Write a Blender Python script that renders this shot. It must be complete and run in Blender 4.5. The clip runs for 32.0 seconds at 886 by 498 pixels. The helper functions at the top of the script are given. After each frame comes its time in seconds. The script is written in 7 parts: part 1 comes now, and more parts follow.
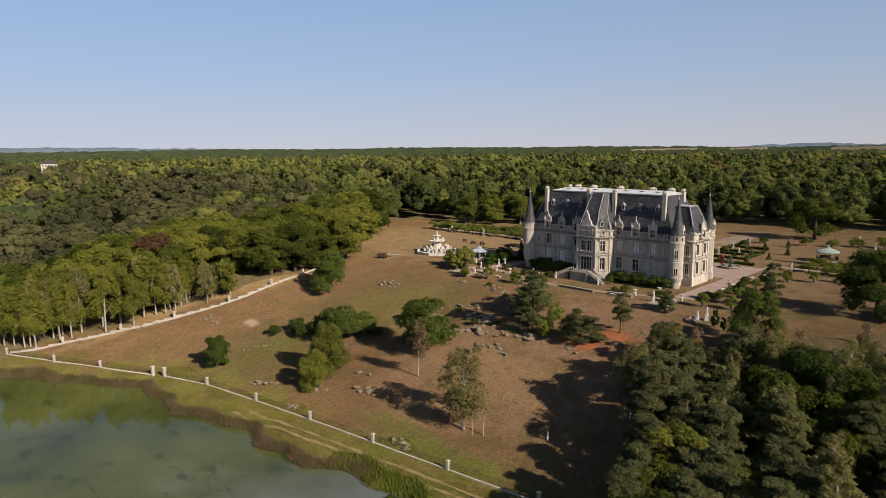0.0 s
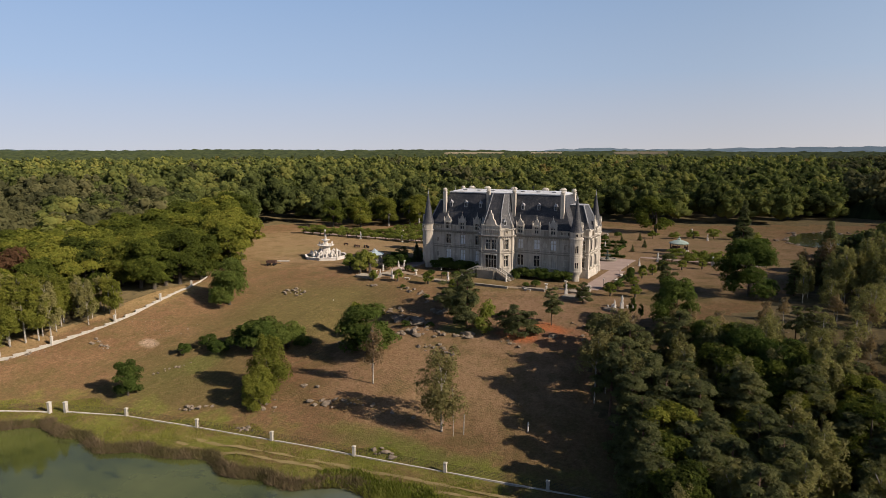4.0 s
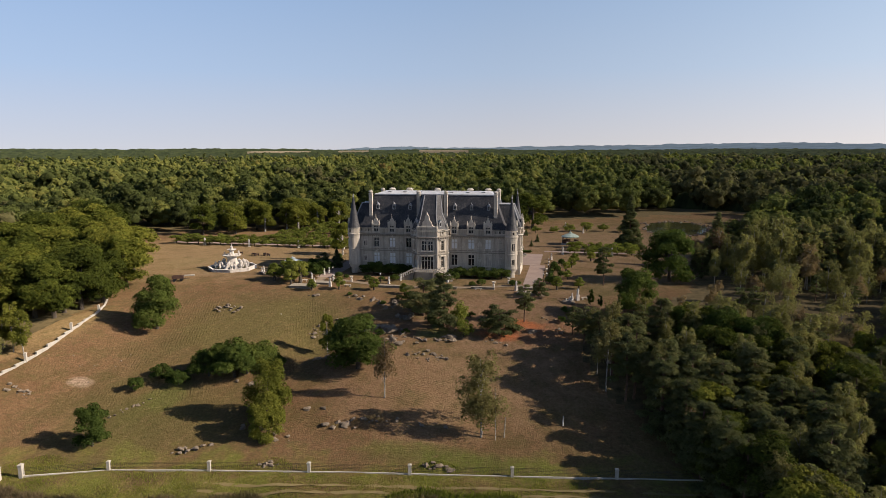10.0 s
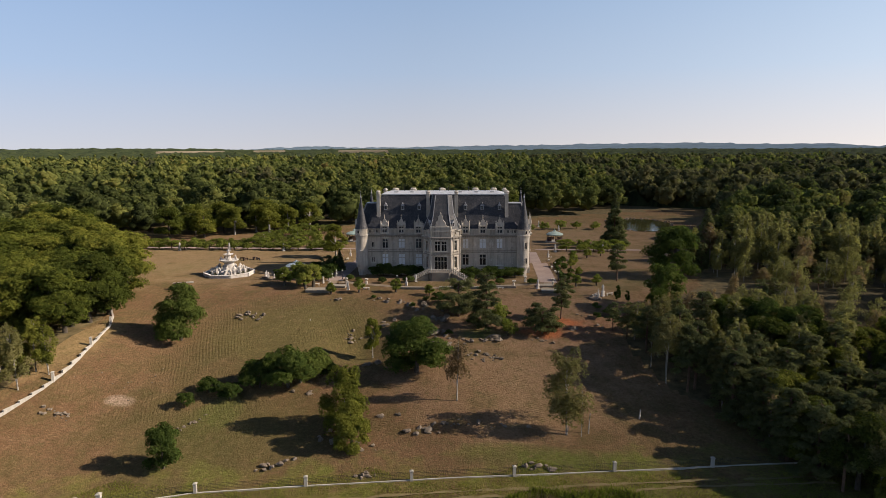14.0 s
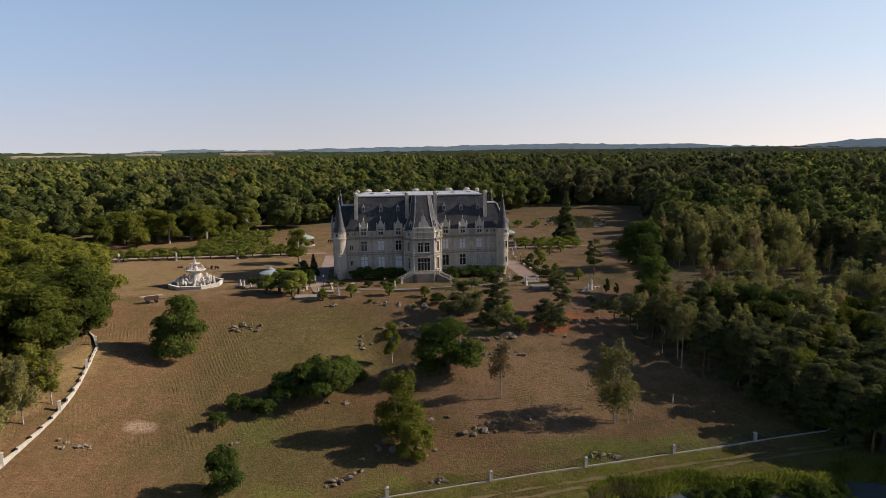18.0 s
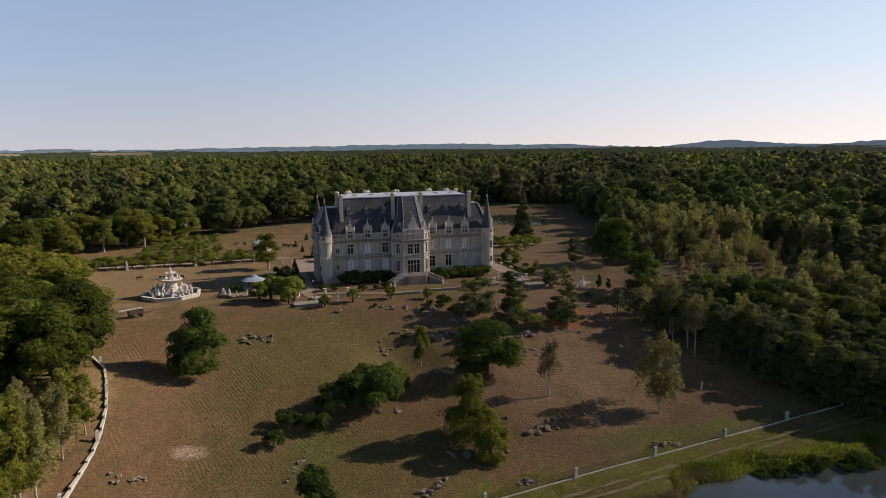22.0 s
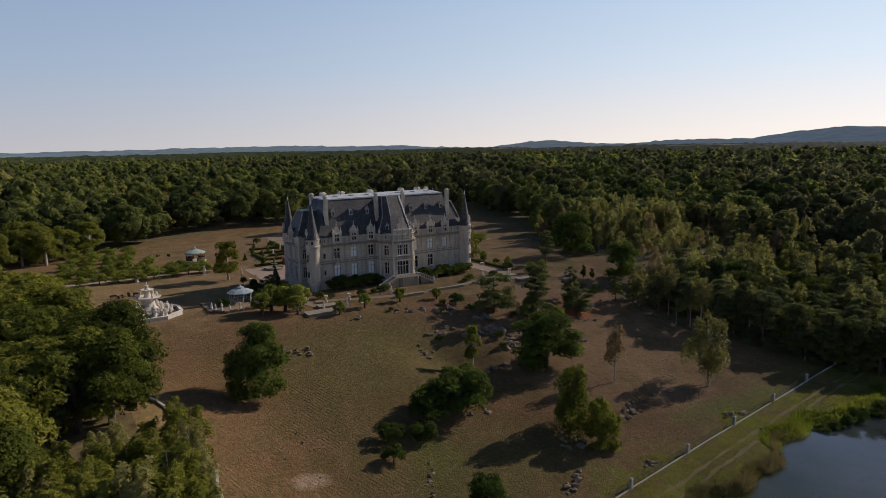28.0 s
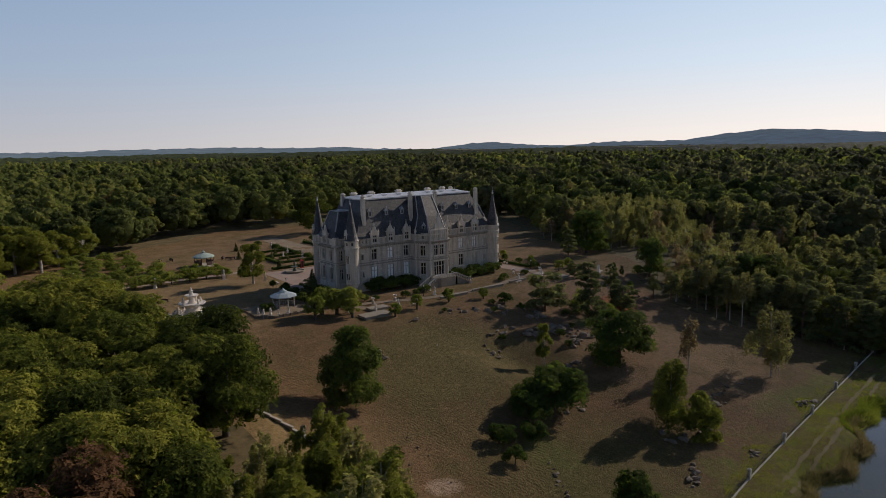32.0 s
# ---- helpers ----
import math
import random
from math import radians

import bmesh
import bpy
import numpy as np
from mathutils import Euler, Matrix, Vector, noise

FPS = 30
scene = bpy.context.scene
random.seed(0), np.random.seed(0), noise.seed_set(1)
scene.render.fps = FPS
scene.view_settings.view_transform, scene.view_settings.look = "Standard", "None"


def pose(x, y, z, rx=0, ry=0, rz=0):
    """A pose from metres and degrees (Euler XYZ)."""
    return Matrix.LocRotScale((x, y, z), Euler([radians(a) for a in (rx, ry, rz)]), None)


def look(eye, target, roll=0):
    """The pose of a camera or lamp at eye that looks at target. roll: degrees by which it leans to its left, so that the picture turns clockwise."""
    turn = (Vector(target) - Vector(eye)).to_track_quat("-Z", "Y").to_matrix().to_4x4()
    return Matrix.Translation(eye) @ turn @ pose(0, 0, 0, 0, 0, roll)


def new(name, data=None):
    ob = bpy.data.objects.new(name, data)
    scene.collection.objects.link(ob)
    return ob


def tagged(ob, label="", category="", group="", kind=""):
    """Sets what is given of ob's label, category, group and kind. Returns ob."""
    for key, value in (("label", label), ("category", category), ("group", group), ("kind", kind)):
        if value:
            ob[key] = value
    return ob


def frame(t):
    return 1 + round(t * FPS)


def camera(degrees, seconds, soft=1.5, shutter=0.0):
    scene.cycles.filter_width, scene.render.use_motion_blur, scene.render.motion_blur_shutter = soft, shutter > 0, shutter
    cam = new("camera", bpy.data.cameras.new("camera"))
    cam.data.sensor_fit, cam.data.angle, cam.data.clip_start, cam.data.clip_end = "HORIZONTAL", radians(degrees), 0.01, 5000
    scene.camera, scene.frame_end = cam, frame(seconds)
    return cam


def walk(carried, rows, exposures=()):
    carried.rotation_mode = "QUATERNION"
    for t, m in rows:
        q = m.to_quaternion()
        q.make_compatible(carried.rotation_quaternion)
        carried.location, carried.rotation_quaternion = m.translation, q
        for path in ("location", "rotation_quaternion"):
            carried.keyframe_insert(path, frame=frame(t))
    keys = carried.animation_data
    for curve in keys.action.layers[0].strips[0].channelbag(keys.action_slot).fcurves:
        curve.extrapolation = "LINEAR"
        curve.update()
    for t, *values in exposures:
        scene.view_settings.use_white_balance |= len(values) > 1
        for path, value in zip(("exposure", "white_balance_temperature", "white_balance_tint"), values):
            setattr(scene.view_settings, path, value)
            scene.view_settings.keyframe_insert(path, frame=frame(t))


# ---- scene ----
cam = camera(69.0, 32.0, soft=0.6)
PATH = [
    (0, (94.056, -149.698, 34.707), (92.642, -148.317, 34.399), -0.6),
    (1, (89.23, -154.12, 34.807), (87.897, -152.661, 34.499), -0.5),
    (2, (84.192, -158.112, 34.774), (82.976, -156.554, 34.467), -0.4),
    (3, (78.712, -161.846, 34.583), (77.624, -160.196, 34.279), -0.3),
    (6, (63.68, -169.153, 34.998), (62.959, -167.313, 34.693), -0.1),
    (7, (57.716, -171.304, 35.196), (57.1, -169.426, 34.89), -0.2),
    (8, (51.481, -172.972, 35.278), (50.975, -171.062, 34.971), -0.2),
    (9, (45.034, -174.345, 35.386), (44.583, -172.421, 35.078), -0.2),
    (10, (38.87, -175.534, 35.573), (38.479, -173.597, 35.263), -0.3),
    (11, (32.322, -176.537, 35.611), (31.981, -174.591, 35.301), -0.3),
    (12, (25.92, -177.342, 35.591), (25.64, -175.386, 35.28), -0.3),
    (13, (18.879, -177.86, 35.598), (18.692, -175.893, 35.287), -0.3),
    (14, (12.027, -178.062, 35.636), (11.897, -176.09, 35.324), -0.3),
    (17, (-7.693, -177.359, 35.75), (-7.56, -175.388, 35.437), -0.4),
    (18, (-14.411, -176.854, 35.436), (-14.187, -174.891, 35.127), -0.7),
    (19, (-21.424, -175.612, 35.572), (-21.108, -173.662, 35.262), -0.5),
    (20, (-27.949, -173.984, 35.623), (-27.549, -172.049, 35.312), -0.6),
    (21, (-34.601, -172.042, 35.687), (-34.118, -170.126, 35.375), -0.5),
    (22, (-41.227, -170.055, 35.803), (-40.661, -168.162, 35.49), -0.6),
    (23, (-47.845, -167.456, 35.935), (-47.212, -165.585, 35.62), -0.7),
    (24, (-54.448, -164.651, 35.91), (-53.746, -162.805, 35.596), -0.5),
    (25, (-60.553, -161.584, 35.526), (-59.767, -159.771, 35.215), -0.7),
    (28, (-77.909, -151.456, 35.355), (-76.874, -149.774, 35.04), -1.1),
    (29, (-83.383, -147.805, 35.187), (-82.267, -146.175, 34.874), -1.1),
    (30, (-88.539, -143.651, 34.947), (-87.38, -142.051, 34.637), -1.0),
    (31, (-93.391, -139.404, 34.927), (-92.209, -137.821, 34.614), -1.0),
    (32, (-97.493, -136.265, 35.063), (-96.306, -134.686, 34.75), -1.1),
]
walk(cam, [(t, look(eye, target, roll)) for t, eye, target, roll in PATH],
     [(0, 0.08), (6, 0.2), (9, 0.28), (13, 0.31), (19, 0.26), (23, 0.2), (28, 0.07), (32, 0.0)])

# ---- daylight: low sun from the east-south-east, clear sky ----
SUN_ELEV, SUN_AZ = 29.5, 92.0          # degrees; azimuth clockwise from +y
world = bpy.data.worlds.new("sky")
scene.world = world
world.use_nodes = True
wn = world.node_tree.nodes
sky = wn.new("ShaderNodeTexSky")
sky.sky_type, sky.sun_disc = "NISHITA", False
sky.sun_elevation, sky.sun_rotation = radians(SUN_ELEV), radians(SUN_AZ)
sky.altitude, sky.air_density, sky.dust_density, sky.ozone_density = 150, 0.5, 0.4, 2.0
# the clear sky, with pale airlight near the horizon that brightens and warms towards the sun's side
coord = wn.new("ShaderNodeTexCoord")
split = wn.new("ShaderNodeSeparateXYZ")
low = wn.new("ShaderNodeMapRange")
low.interpolation_type = "SMOOTHSTEP"
for k_, v_ in zip((1, 2, 3, 4), (0.22, 0.36, 1.0, 0.0)):
    low.inputs[k_].default_value = v_
band = wn.new("ShaderNodeValToRGB")
stops = band.color_ramp.elements
stops[0].position, stops[0].color = 0.0, (0.62, 0.62, 0.66, 1)
stops[1].position, stops[1].color = 0.30, (0.255, 0.405, 0.66, 1)
mid = stops.new(0.11)
mid.color = (0.43, 0.545, 0.725, 1)
side = wn.new("ShaderNodeMapRange")
for k_, v_ in zip((1, 2, 3, 4), (-0.3, 1.0, 0.0, 1.0)):
    side.inputs[k_].default_value = v_
glow = wn.new("ShaderNodeMath")
glow.operation = "POWER"
glow.inputs[1].default_value = 2.0
back = wn.new("ShaderNodeMapRange")          # paler air again opposite the sun
for k_, v_ in zip((1, 2, 3, 4), (-0.1, -1.0, 0.0, 1.0)):
    back.inputs[k_].default_value = v_
tone = wn.new("ShaderNodeMix")
tone.data_type = "RGBA"
tone.inputs[6].default_value = (1, 1, 1, 1)
tone.inputs[7].default_value = (1.12, 1.20, 1.30, 1)
toned = wn.new("ShaderNodeMix")
toned.data_type, toned.blend_type = "RGBA", "MULTIPLY"
toned.inputs[0].default_value = 1.0
warm = wn.new("ShaderNodeMix")
warm.data_type = "RGBA"
warm.inputs[6].default_value = (7.7, 7.6, 7.55, 1)
warm.inputs[7].default_value = (17.6, 15.6, 13.2, 1)
airlight = wn.new("ShaderNodeMix")
airlight.data_type, airlight.blend_type = "RGBA", "MULTIPLY"
airlight.inputs[0].default_value = 1.0
air = wn.new("ShaderNodeMix")
air.data_type = "RGBA"
for a_, b_ in ((coord.outputs["Generated"], split.inputs[0]), (split.outputs[2], low.inputs[0]), (split.outputs[2], band.inputs[0]), (split.outputs[0], side.inputs[0]),
               (side.outputs[0], glow.inputs[0]), (split.outputs[0], back.inputs[0]), (glow.outputs[0], warm.inputs[0]), (back.outputs[0], tone.inputs[0]), (warm.outputs[2], toned.inputs[6]), (tone.outputs[2], toned.inputs[7]), (band.outputs[0], airlight.inputs[6]), (toned.outputs[2], airlight.inputs[7]),
               (low.outputs[0], air.inputs[0]), (sky.outputs[0], air.inputs[6]), (airlight.outputs[2], air.inputs[7]), (air.outputs[2], wn["Background"].inputs[0])):
    world.node_tree.links.new(a_, b_)
wn["Background"].inputs[1].default_value = 0.10
lamp = bpy.data.lights.new("sun", "SUN")
lamp.energy, lamp.angle, lamp.color = 5.6, radians(0.53), (1.0, 0.86, 0.72)
sun = new("sun", lamp)
sun_dir = Vector((math.sin(radians(SUN_AZ)) * math.cos(radians(SUN_ELEV)),
                  math.cos(radians(SUN_AZ)) * math.cos(radians(SUN_ELEV)), math.sin(radians(SUN_ELEV))))
sun.matrix_world = look(sun_dir * 300, (0, 0, 0))

# ---- materials ----
class Mat:
    """Short hand for node materials."""
    def __init__(self, name, rough=0.8, metal=0.0, spec=0.3):
        self.m = bpy.data.materials.new(name)
        self.m.use_nodes = True
        self.n, self.l = self.m.node_tree.nodes, self.m.node_tree.links
        self.b = self.n["Principled BSDF"]
        self.b.inputs["Roughness"].default_value = rough
        self.b.inputs["Metallic"].default_value = metal
        self.b.inputs["Specular IOR Level"].default_value = spec
        self.b.inputs["Diffuse Roughness"].default_value = 1.0

    def node(self, kind, **vals):
        nd = self.n.new(kind)
        for k, v in vals.items():
            nd.inputs[k].default_value = v
        return nd

    def pos(self, scale=(1, 1, 1), world_space=True, rot=0.0):
        if world_space:
            src = self.n.new("ShaderNodeNewGeometry").outputs["Position"]
        else:
            src = self.n.new("ShaderNodeTexCoord").outputs["Object"]
        mp = self.n.new("ShaderNodeMapping")
        mp.inputs["Scale"].default_value = scale
        mp.inputs["Rotation"].default_value = (0, 0, rot)
        self.l.new(src, mp.inputs[0])
        return mp.outputs[0]

    def noise(self, vec, scale, detail=4.0, rough=0.6):
        nd = self.node("ShaderNodeTexNoise", Scale=scale, Detail=detail, Roughness=rough)
        self.l.new(vec, nd.inputs["Vector"])
        return nd.outputs["Fac"]

    def ramp(self, fac, stops):
        nd = self.n.new("ShaderNodeValToRGB")
        els = nd.color_ramp.elements
        els[0].position, els[0].color = stops[0][0], (*stops[0][1], 1)
        els[1].position, els[1].color = stops[-1][0], (*stops[-1][1], 1)
        for p, c in stops[1:-1]:
            e = els.new(p)
            e.color = (*c, 1)
        self.l.new(fac, nd.inputs[0])
        return nd.outputs[0]

    def span(self, fac, a, b, lo=0.0, hi=1.0):
        nd = self.node("ShaderNodeMapRange")
        for i, v in zip((1, 2, 3, 4), (a, b, lo, hi)):
            nd.inputs[i].default_value = v
        self.l.new(fac, nd.inputs[0])
        return nd.outputs[0]

    def mix(self, fac, a, b, mode="MIX"):
        nd = self.n.new("ShaderNodeMix")
        nd.data_type, nd.blend_type = "RGBA", mode
        for sock, v in ((nd.inputs[0], fac), (nd.inputs[6], a), (nd.inputs[7], b)):
            if isinstance(v, (int, float)):
                sock.default_value = v
            elif isinstance(v, tuple):
                sock.default_value = (*v, 1)
            else:
                self.l.new(v, sock)
        return nd.outputs[2]

    def math(self, op, a, b=0.0):
        nd = self.n.new("ShaderNodeMath")
        nd.operation = op
        for sock, v in ((nd.inputs[0], a), (nd.inputs[1], b)):
            if isinstance(v, (int, float)):
                sock.default_value = v
            else:
                self.l.new(v, sock)
        return nd.outputs[0]

    def sep(self, vec):
        nd = self.n.new("ShaderNodeSeparateXYZ")
        self.l.new(vec, nd.inputs[0])
        return nd.outputs

    def rnd(self):
        return self.n.new("ShaderNodeObjectInfo").outputs["Random"]

    def island(self):
        return self.n.new("ShaderNodeNewGeometry").outputs["Random Per Island"]

    def attr(self, name):
        nd = self.n.new("ShaderNodeAttribute")
        nd.attribute_name = name
        return nd.outputs["Fac"]

    def color(self, c):
        self.l.new(c, self.b.inputs["Base Color"])

    def bump(self, h, strength=0.4, dist=0.05):
        nd = self.node("ShaderNodeBump", Strength=strength, Distance=dist)
        self.l.new(h, nd.inputs["Height"])
        self.l.new(nd.outputs[0], self.b.inputs["Normal"])


def stony(name, lo, hi, scale=0.6, fine=9.0, rough=0.85, stain=None, courses=0.0):
    """Stone: two scales of variation, optional dark streaks and coursing."""
    m = Mat(name, rough)
    p = m.pos()
    big, small = m.noise(p, scale), m.noise(p, fine, 3)
    c = m.ramp(big, [(0.3, lo), (0.7, hi)])
    c = m.mix(0.35, c, m.ramp(small, [(0.3, tuple(v * 0.7 for v in lo)), (0.7, hi)]))
    if stain:
        st = m.noise(m.pos((1.2, 1.2, 0.12)), 1.1, 5)
        c = m.mix(m.span(st, 0.46, 0.74, 0, 0.8), c, stain)
    h = small
    if courses:
        z = m.sep(p)[2]
        saw = m.math("FRACT", m.math("DIVIDE", z, courses))
        joint = m.span(saw, 0.0, 0.09, 0.0, 1.0)
        c = m.mix(joint, m.mix(0.35, c, tuple(v * 0.55 for v in lo)), c)
        h = m.math("MULTIPLY", joint, 1.0)
    c = m.mix(m.math("MULTIPLY", m.rnd(), 0.12), c, hi)
    m.color(c)
    m.bump(h, 0.35, 0.03)
    return m.m


def leafy(name, dark, mid, light, autumn=None, gap=0.36, spray=0.0):
    """Foliage: per-tree tint, per-leaf variation, some light passing through; spray: leaves to the metre within a card."""
    m = Mat(name, 0.9, spec=0.04)
    isl = m.island()
    p = m.pos()
    tree = m.attr("tint")
    patch = m.noise(p, 0.35, 2)
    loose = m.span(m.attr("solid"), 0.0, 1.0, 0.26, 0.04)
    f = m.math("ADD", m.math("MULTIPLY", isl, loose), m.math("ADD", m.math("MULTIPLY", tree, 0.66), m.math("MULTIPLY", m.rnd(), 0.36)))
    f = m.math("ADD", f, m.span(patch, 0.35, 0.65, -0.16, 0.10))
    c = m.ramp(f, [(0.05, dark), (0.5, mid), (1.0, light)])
    if autumn:
        a = m.span(m.math("ADD", m.math("MULTIPLY", tree, 1.0), m.math("MULTIPLY", isl, 0.18)), 0.9, 1.1)
        c = m.mix(m.math("MULTIPLY", a, 0.8), c, autumn)
    m.color(c)
    tr = m.n.new("ShaderNodeBsdfTranslucent")
    m.l.new(m.mix(1.0, c, (1.0, 1.14, 0.8), "MULTIPLY"), tr.inputs[0])
    mx = m.n.new("ShaderNodeMixShader")
    mx.inputs[0].default_value = gap
    m.l.new(m.b.outputs[0], mx.inputs[1])
    m.l.new(tr.outputs[0], mx.inputs[2])
    out = mx.outputs[0]
    if spray:
        # each card is a twig of many small leaves with gaps between them; clump hearts stay closed
        vor = m.node("ShaderNodeTexVoronoi", Scale=spray)
        m.l.new(p, vor.inputs["Vector"])
        leaf = m.math("LESS_THAN", vor.outputs["Distance"], 0.56)
        shut = m.math("MAXIMUM", leaf, m.attr("solid"))
        clear = m.n.new("ShaderNodeBsdfTransparent")
        cut = m.n.new("ShaderNodeMixShader")
        m.l.new(shut, cut.inputs[0])
        m.l.new(clear.outputs[0], cut.inputs[1])
        m.l.new(out, cut.inputs[2])
        out = cut.outputs[0]
        m.bump(m.noise(p, 2.2, 4, 0.7), 0.9, 0.5)
    m.l.new(out, m.n["Material Output"].inputs[0])
    return m.m


def plain(name, col, rough=0.6, metal=0.0, spec=0.4, vary=0.25, scale=3.0):
    m = Mat(name, rough, metal, spec)
    p = m.pos()
    f = m.noise(p, scale, 5)
    m.color(m.ramp(f, [(0.3, tuple(v * (1 - vary) for v in col)), (0.7, tuple(min(v * (1 + vary), 1) for v in col))]))
    m.bump(m.noise(p, scale * 7, 3), 0.25, 0.02)
    return m.m


LIME = stony("limestone", (0.44, 0.39, 0.318), (0.64, 0.575, 0.485), 0.5, 6.0, stain=(0.20, 0.178, 0.148), courses=0.42)
TRIM = stony("dressed_stone", (0.49, 0.44, 0.365), (0.71, 0.645, 0.55), 0.9, 8.0, stain=(0.22, 0.20, 0.168))
WHITE_STONE = stony("white_marble", (0.52, 0.475, 0.42), (0.72, 0.67, 0.61), 1.2, 8.0, stain=(0.42, 0.39, 0.34))
CONCRETE = stony("pale_concrete", (0.36, 0.33, 0.28), (0.52, 0.48, 0.42), 0.8, 9.0, stain=(0.3, 0.28, 0.23))
# darker stone tone for the string courses and cornices
COURSE = stony("dark_course_stone", (0.25, 0.22, 0.18), (0.40, 0.355, 0.29), 0.9, 8.0, stain=(0.15, 0.135, 0.115))
OLD_STONE = stony("weathered_paving", (0.19, 0.16, 0.12), (0.33, 0.29, 0.23), 1.1, 8.0)
ROCK = stony("rock", (0.12, 0.092, 0.066), (0.30, 0.24, 0.18), 0.9, 5.0, rough=0.9, stain=(0.09, 0.075, 0.055))
DARK_METAL = plain("dark_metal", (0.03, 0.03, 0.03), 0.5, 0.6)
TIMBER = plain("weathered_timber", (0.075, 0.04, 0.028), 0.8)
BRONZE = plain("dark_bronze", (0.07, 0.09, 0.075), 0.6, 0.3, vary=0.3)
COPPER = plain("green_copper", (0.34, 0.42, 0.37), 0.7, 0.0, vary=0.3)
BLIND = plain("pale_shutter", (0.84, 0.85, 0.85), 0.5, vary=0.06)
ZINC = plain("zinc_sheet", (0.58, 0.58, 0.575), 0.45, 0.15, vary=0.2, scale=0.7)
LEAD = plain("lead_sheet", (0.33, 0.33, 0.335), 0.6, 0.0, vary=0.25, scale=0.9)
RED = plain("red_paint", (0.42, 0.03, 0.025), 0.45)
GARDEN_WATER = plain("garden_pond_water", (0.05, 0.052, 0.02), 0.07, spec=0.5)
WATER_DARK = plain("basin_water", (0.075, 0.068, 0.03), 0.5, spec=0.06)


def make_slate():
    m = Mat("slate", 0.55, spec=0.3)
    p = m.pos()
    z = m.sep(p)[2]
    row = m.math("FRACT", m.math("MULTIPLY", z, 3.2))
    vor = m.n.new("ShaderNodeTexVoronoi")
    vor.inputs["Scale"].default_value = 3.2
    m.l.new(p, vor.inputs["Vector"])
    f = m.math("ADD", m.math("MULTIPLY", m.noise(p, 0.35, 5), 0.75), m.math("MULTIPLY", m.sep(vor.outputs["Color"])[0], 0.25))
    c = m.ramp(f, [(0.3, (0.032, 0.034, 0.040)), (0.55, (0.062, 0.063, 0.070)), (0.75, (0.135, 0.125, 0.116))])
    m.color(c)
    m.bump(m.span(row, 0, 1, 1, 0), 0.5, 0.03)
    return m.m


SLATE = make_slate()


def make_glass():
    m = Mat("window_glass", 0.06, spec=0.7)
    m.color(m.ramp(m.noise(m.pos(), 0.8, 2), [(0.3, (0.012, 0.013, 0.015)), (0.7, (0.04, 0.04, 0.042))]))
    return m.m


GLASS = make_glass()


def make_bark(name, lo, hi, marks=None):
    m = Mat(name, 0.9)
    p = m.pos((1, 1, 0.3))
    f = m.noise(p, 6, 5)
    c = m.ramp(f, [(0.3, lo), (0.7, hi)])
    if marks:
        c = m.mix(m.span(m.noise(m.pos((1, 1, 3.5)), 2.2, 4), 0.55, 0.65), c, marks)
    m.color(c)
    m.bump(f, 0.6, 0.05)
    return m.m


BARK = make_bark("oak_bark", (0.05, 0.04, 0.03), (0.13, 0.105, 0.08))
BIRCH_BARK = make_bark("birch_bark", (0.27, 0.24, 0.20), (0.46, 0.42, 0.36), (0.06, 0.05, 0.045))
PINE_BARK = make_bark("pine_bark", (0.08, 0.05, 0.035), (0.20, 0.12, 0.075))
OAK = leafy("oak_leaves", (0.029, 0.040, 0.0095), (0.098, 0.117, 0.020), (0.248, 0.242, 0.041), (0.20, 0.13, 0.045), 0.28, spray=4.6)
# bluer than the near oak leaves: airlight is mixed into this colour
OAK_WOOD = leafy("forest_leaves", (0.036, 0.046, 0.018), (0.124, 0.143, 0.042), (0.295, 0.285, 0.072), (0.20, 0.13, 0.05), 0.36, spray=4.6)
BIRCH = leafy("birch_leaves", (0.092, 0.104, 0.021), (0.176, 0.184, 0.033), (0.27, 0.264, 0.05), (0.29, 0.235, 0.07), 0.42, spray=6.0)
PALE_BIRCH = leafy("pale_birch_leaves", (0.165, 0.156, 0.066), (0.265, 0.242, 0.096), (0.375, 0.332, 0.138), (0.36, 0.27, 0.12), 0.5, spray=6.0)
OLIVE_BIRCH = leafy("olive_birch_leaves", (0.12, 0.11, 0.045), (0.195, 0.175, 0.07), (0.28, 0.24, 0.10), (0.28, 0.21, 0.10), 0.42, spray=6.0)
PINE = leafy("pine_needles", (0.068, 0.08, 0.036), (0.145, 0.154, 0.066), (0.24, 0.232, 0.098), None, 0.46, spray=6.0)
SHRUB = leafy("shrub_leaves", (0.028, 0.046, 0.012), (0.07, 0.10, 0.022), (0.14, 0.168, 0.038), spray=6.0)
HEDGE = leafy("hedge_leaves", (0.028, 0.046, 0.012), (0.07, 0.10, 0.022), (0.14, 0.168, 0.038))
FRUIT = leafy("orchard_leaves", (0.13, 0.15, 0.03), (0.22, 0.245, 0.05), (0.33, 0.32, 0.075), None, 0.45, spray=7.0)
RUSSET = leafy("russet_leaves", (0.16, 0.105, 0.06), (0.28, 0.20, 0.11), (0.39, 0.285, 0.16), None, 0.42, spray=6.0)
COPPERY = leafy("copper_beech_leaves", (0.045, 0.03, 0.016), (0.095, 0.052, 0.028), (0.16, 0.085, 0.045), None, 0.25, spray=4.6)
REED = leafy("reed_blades", (0.062, 0.06, 0.024), (0.105, 0.094, 0.038), (0.165, 0.132, 0.068), (0.20, 0.145, 0.09), 0.3)
SEDGE = leafy("bank_grass_blades", (0.10, 0.122, 0.02), (0.17, 0.188, 0.032), (0.245, 0.24, 0.055), None, 0.35)
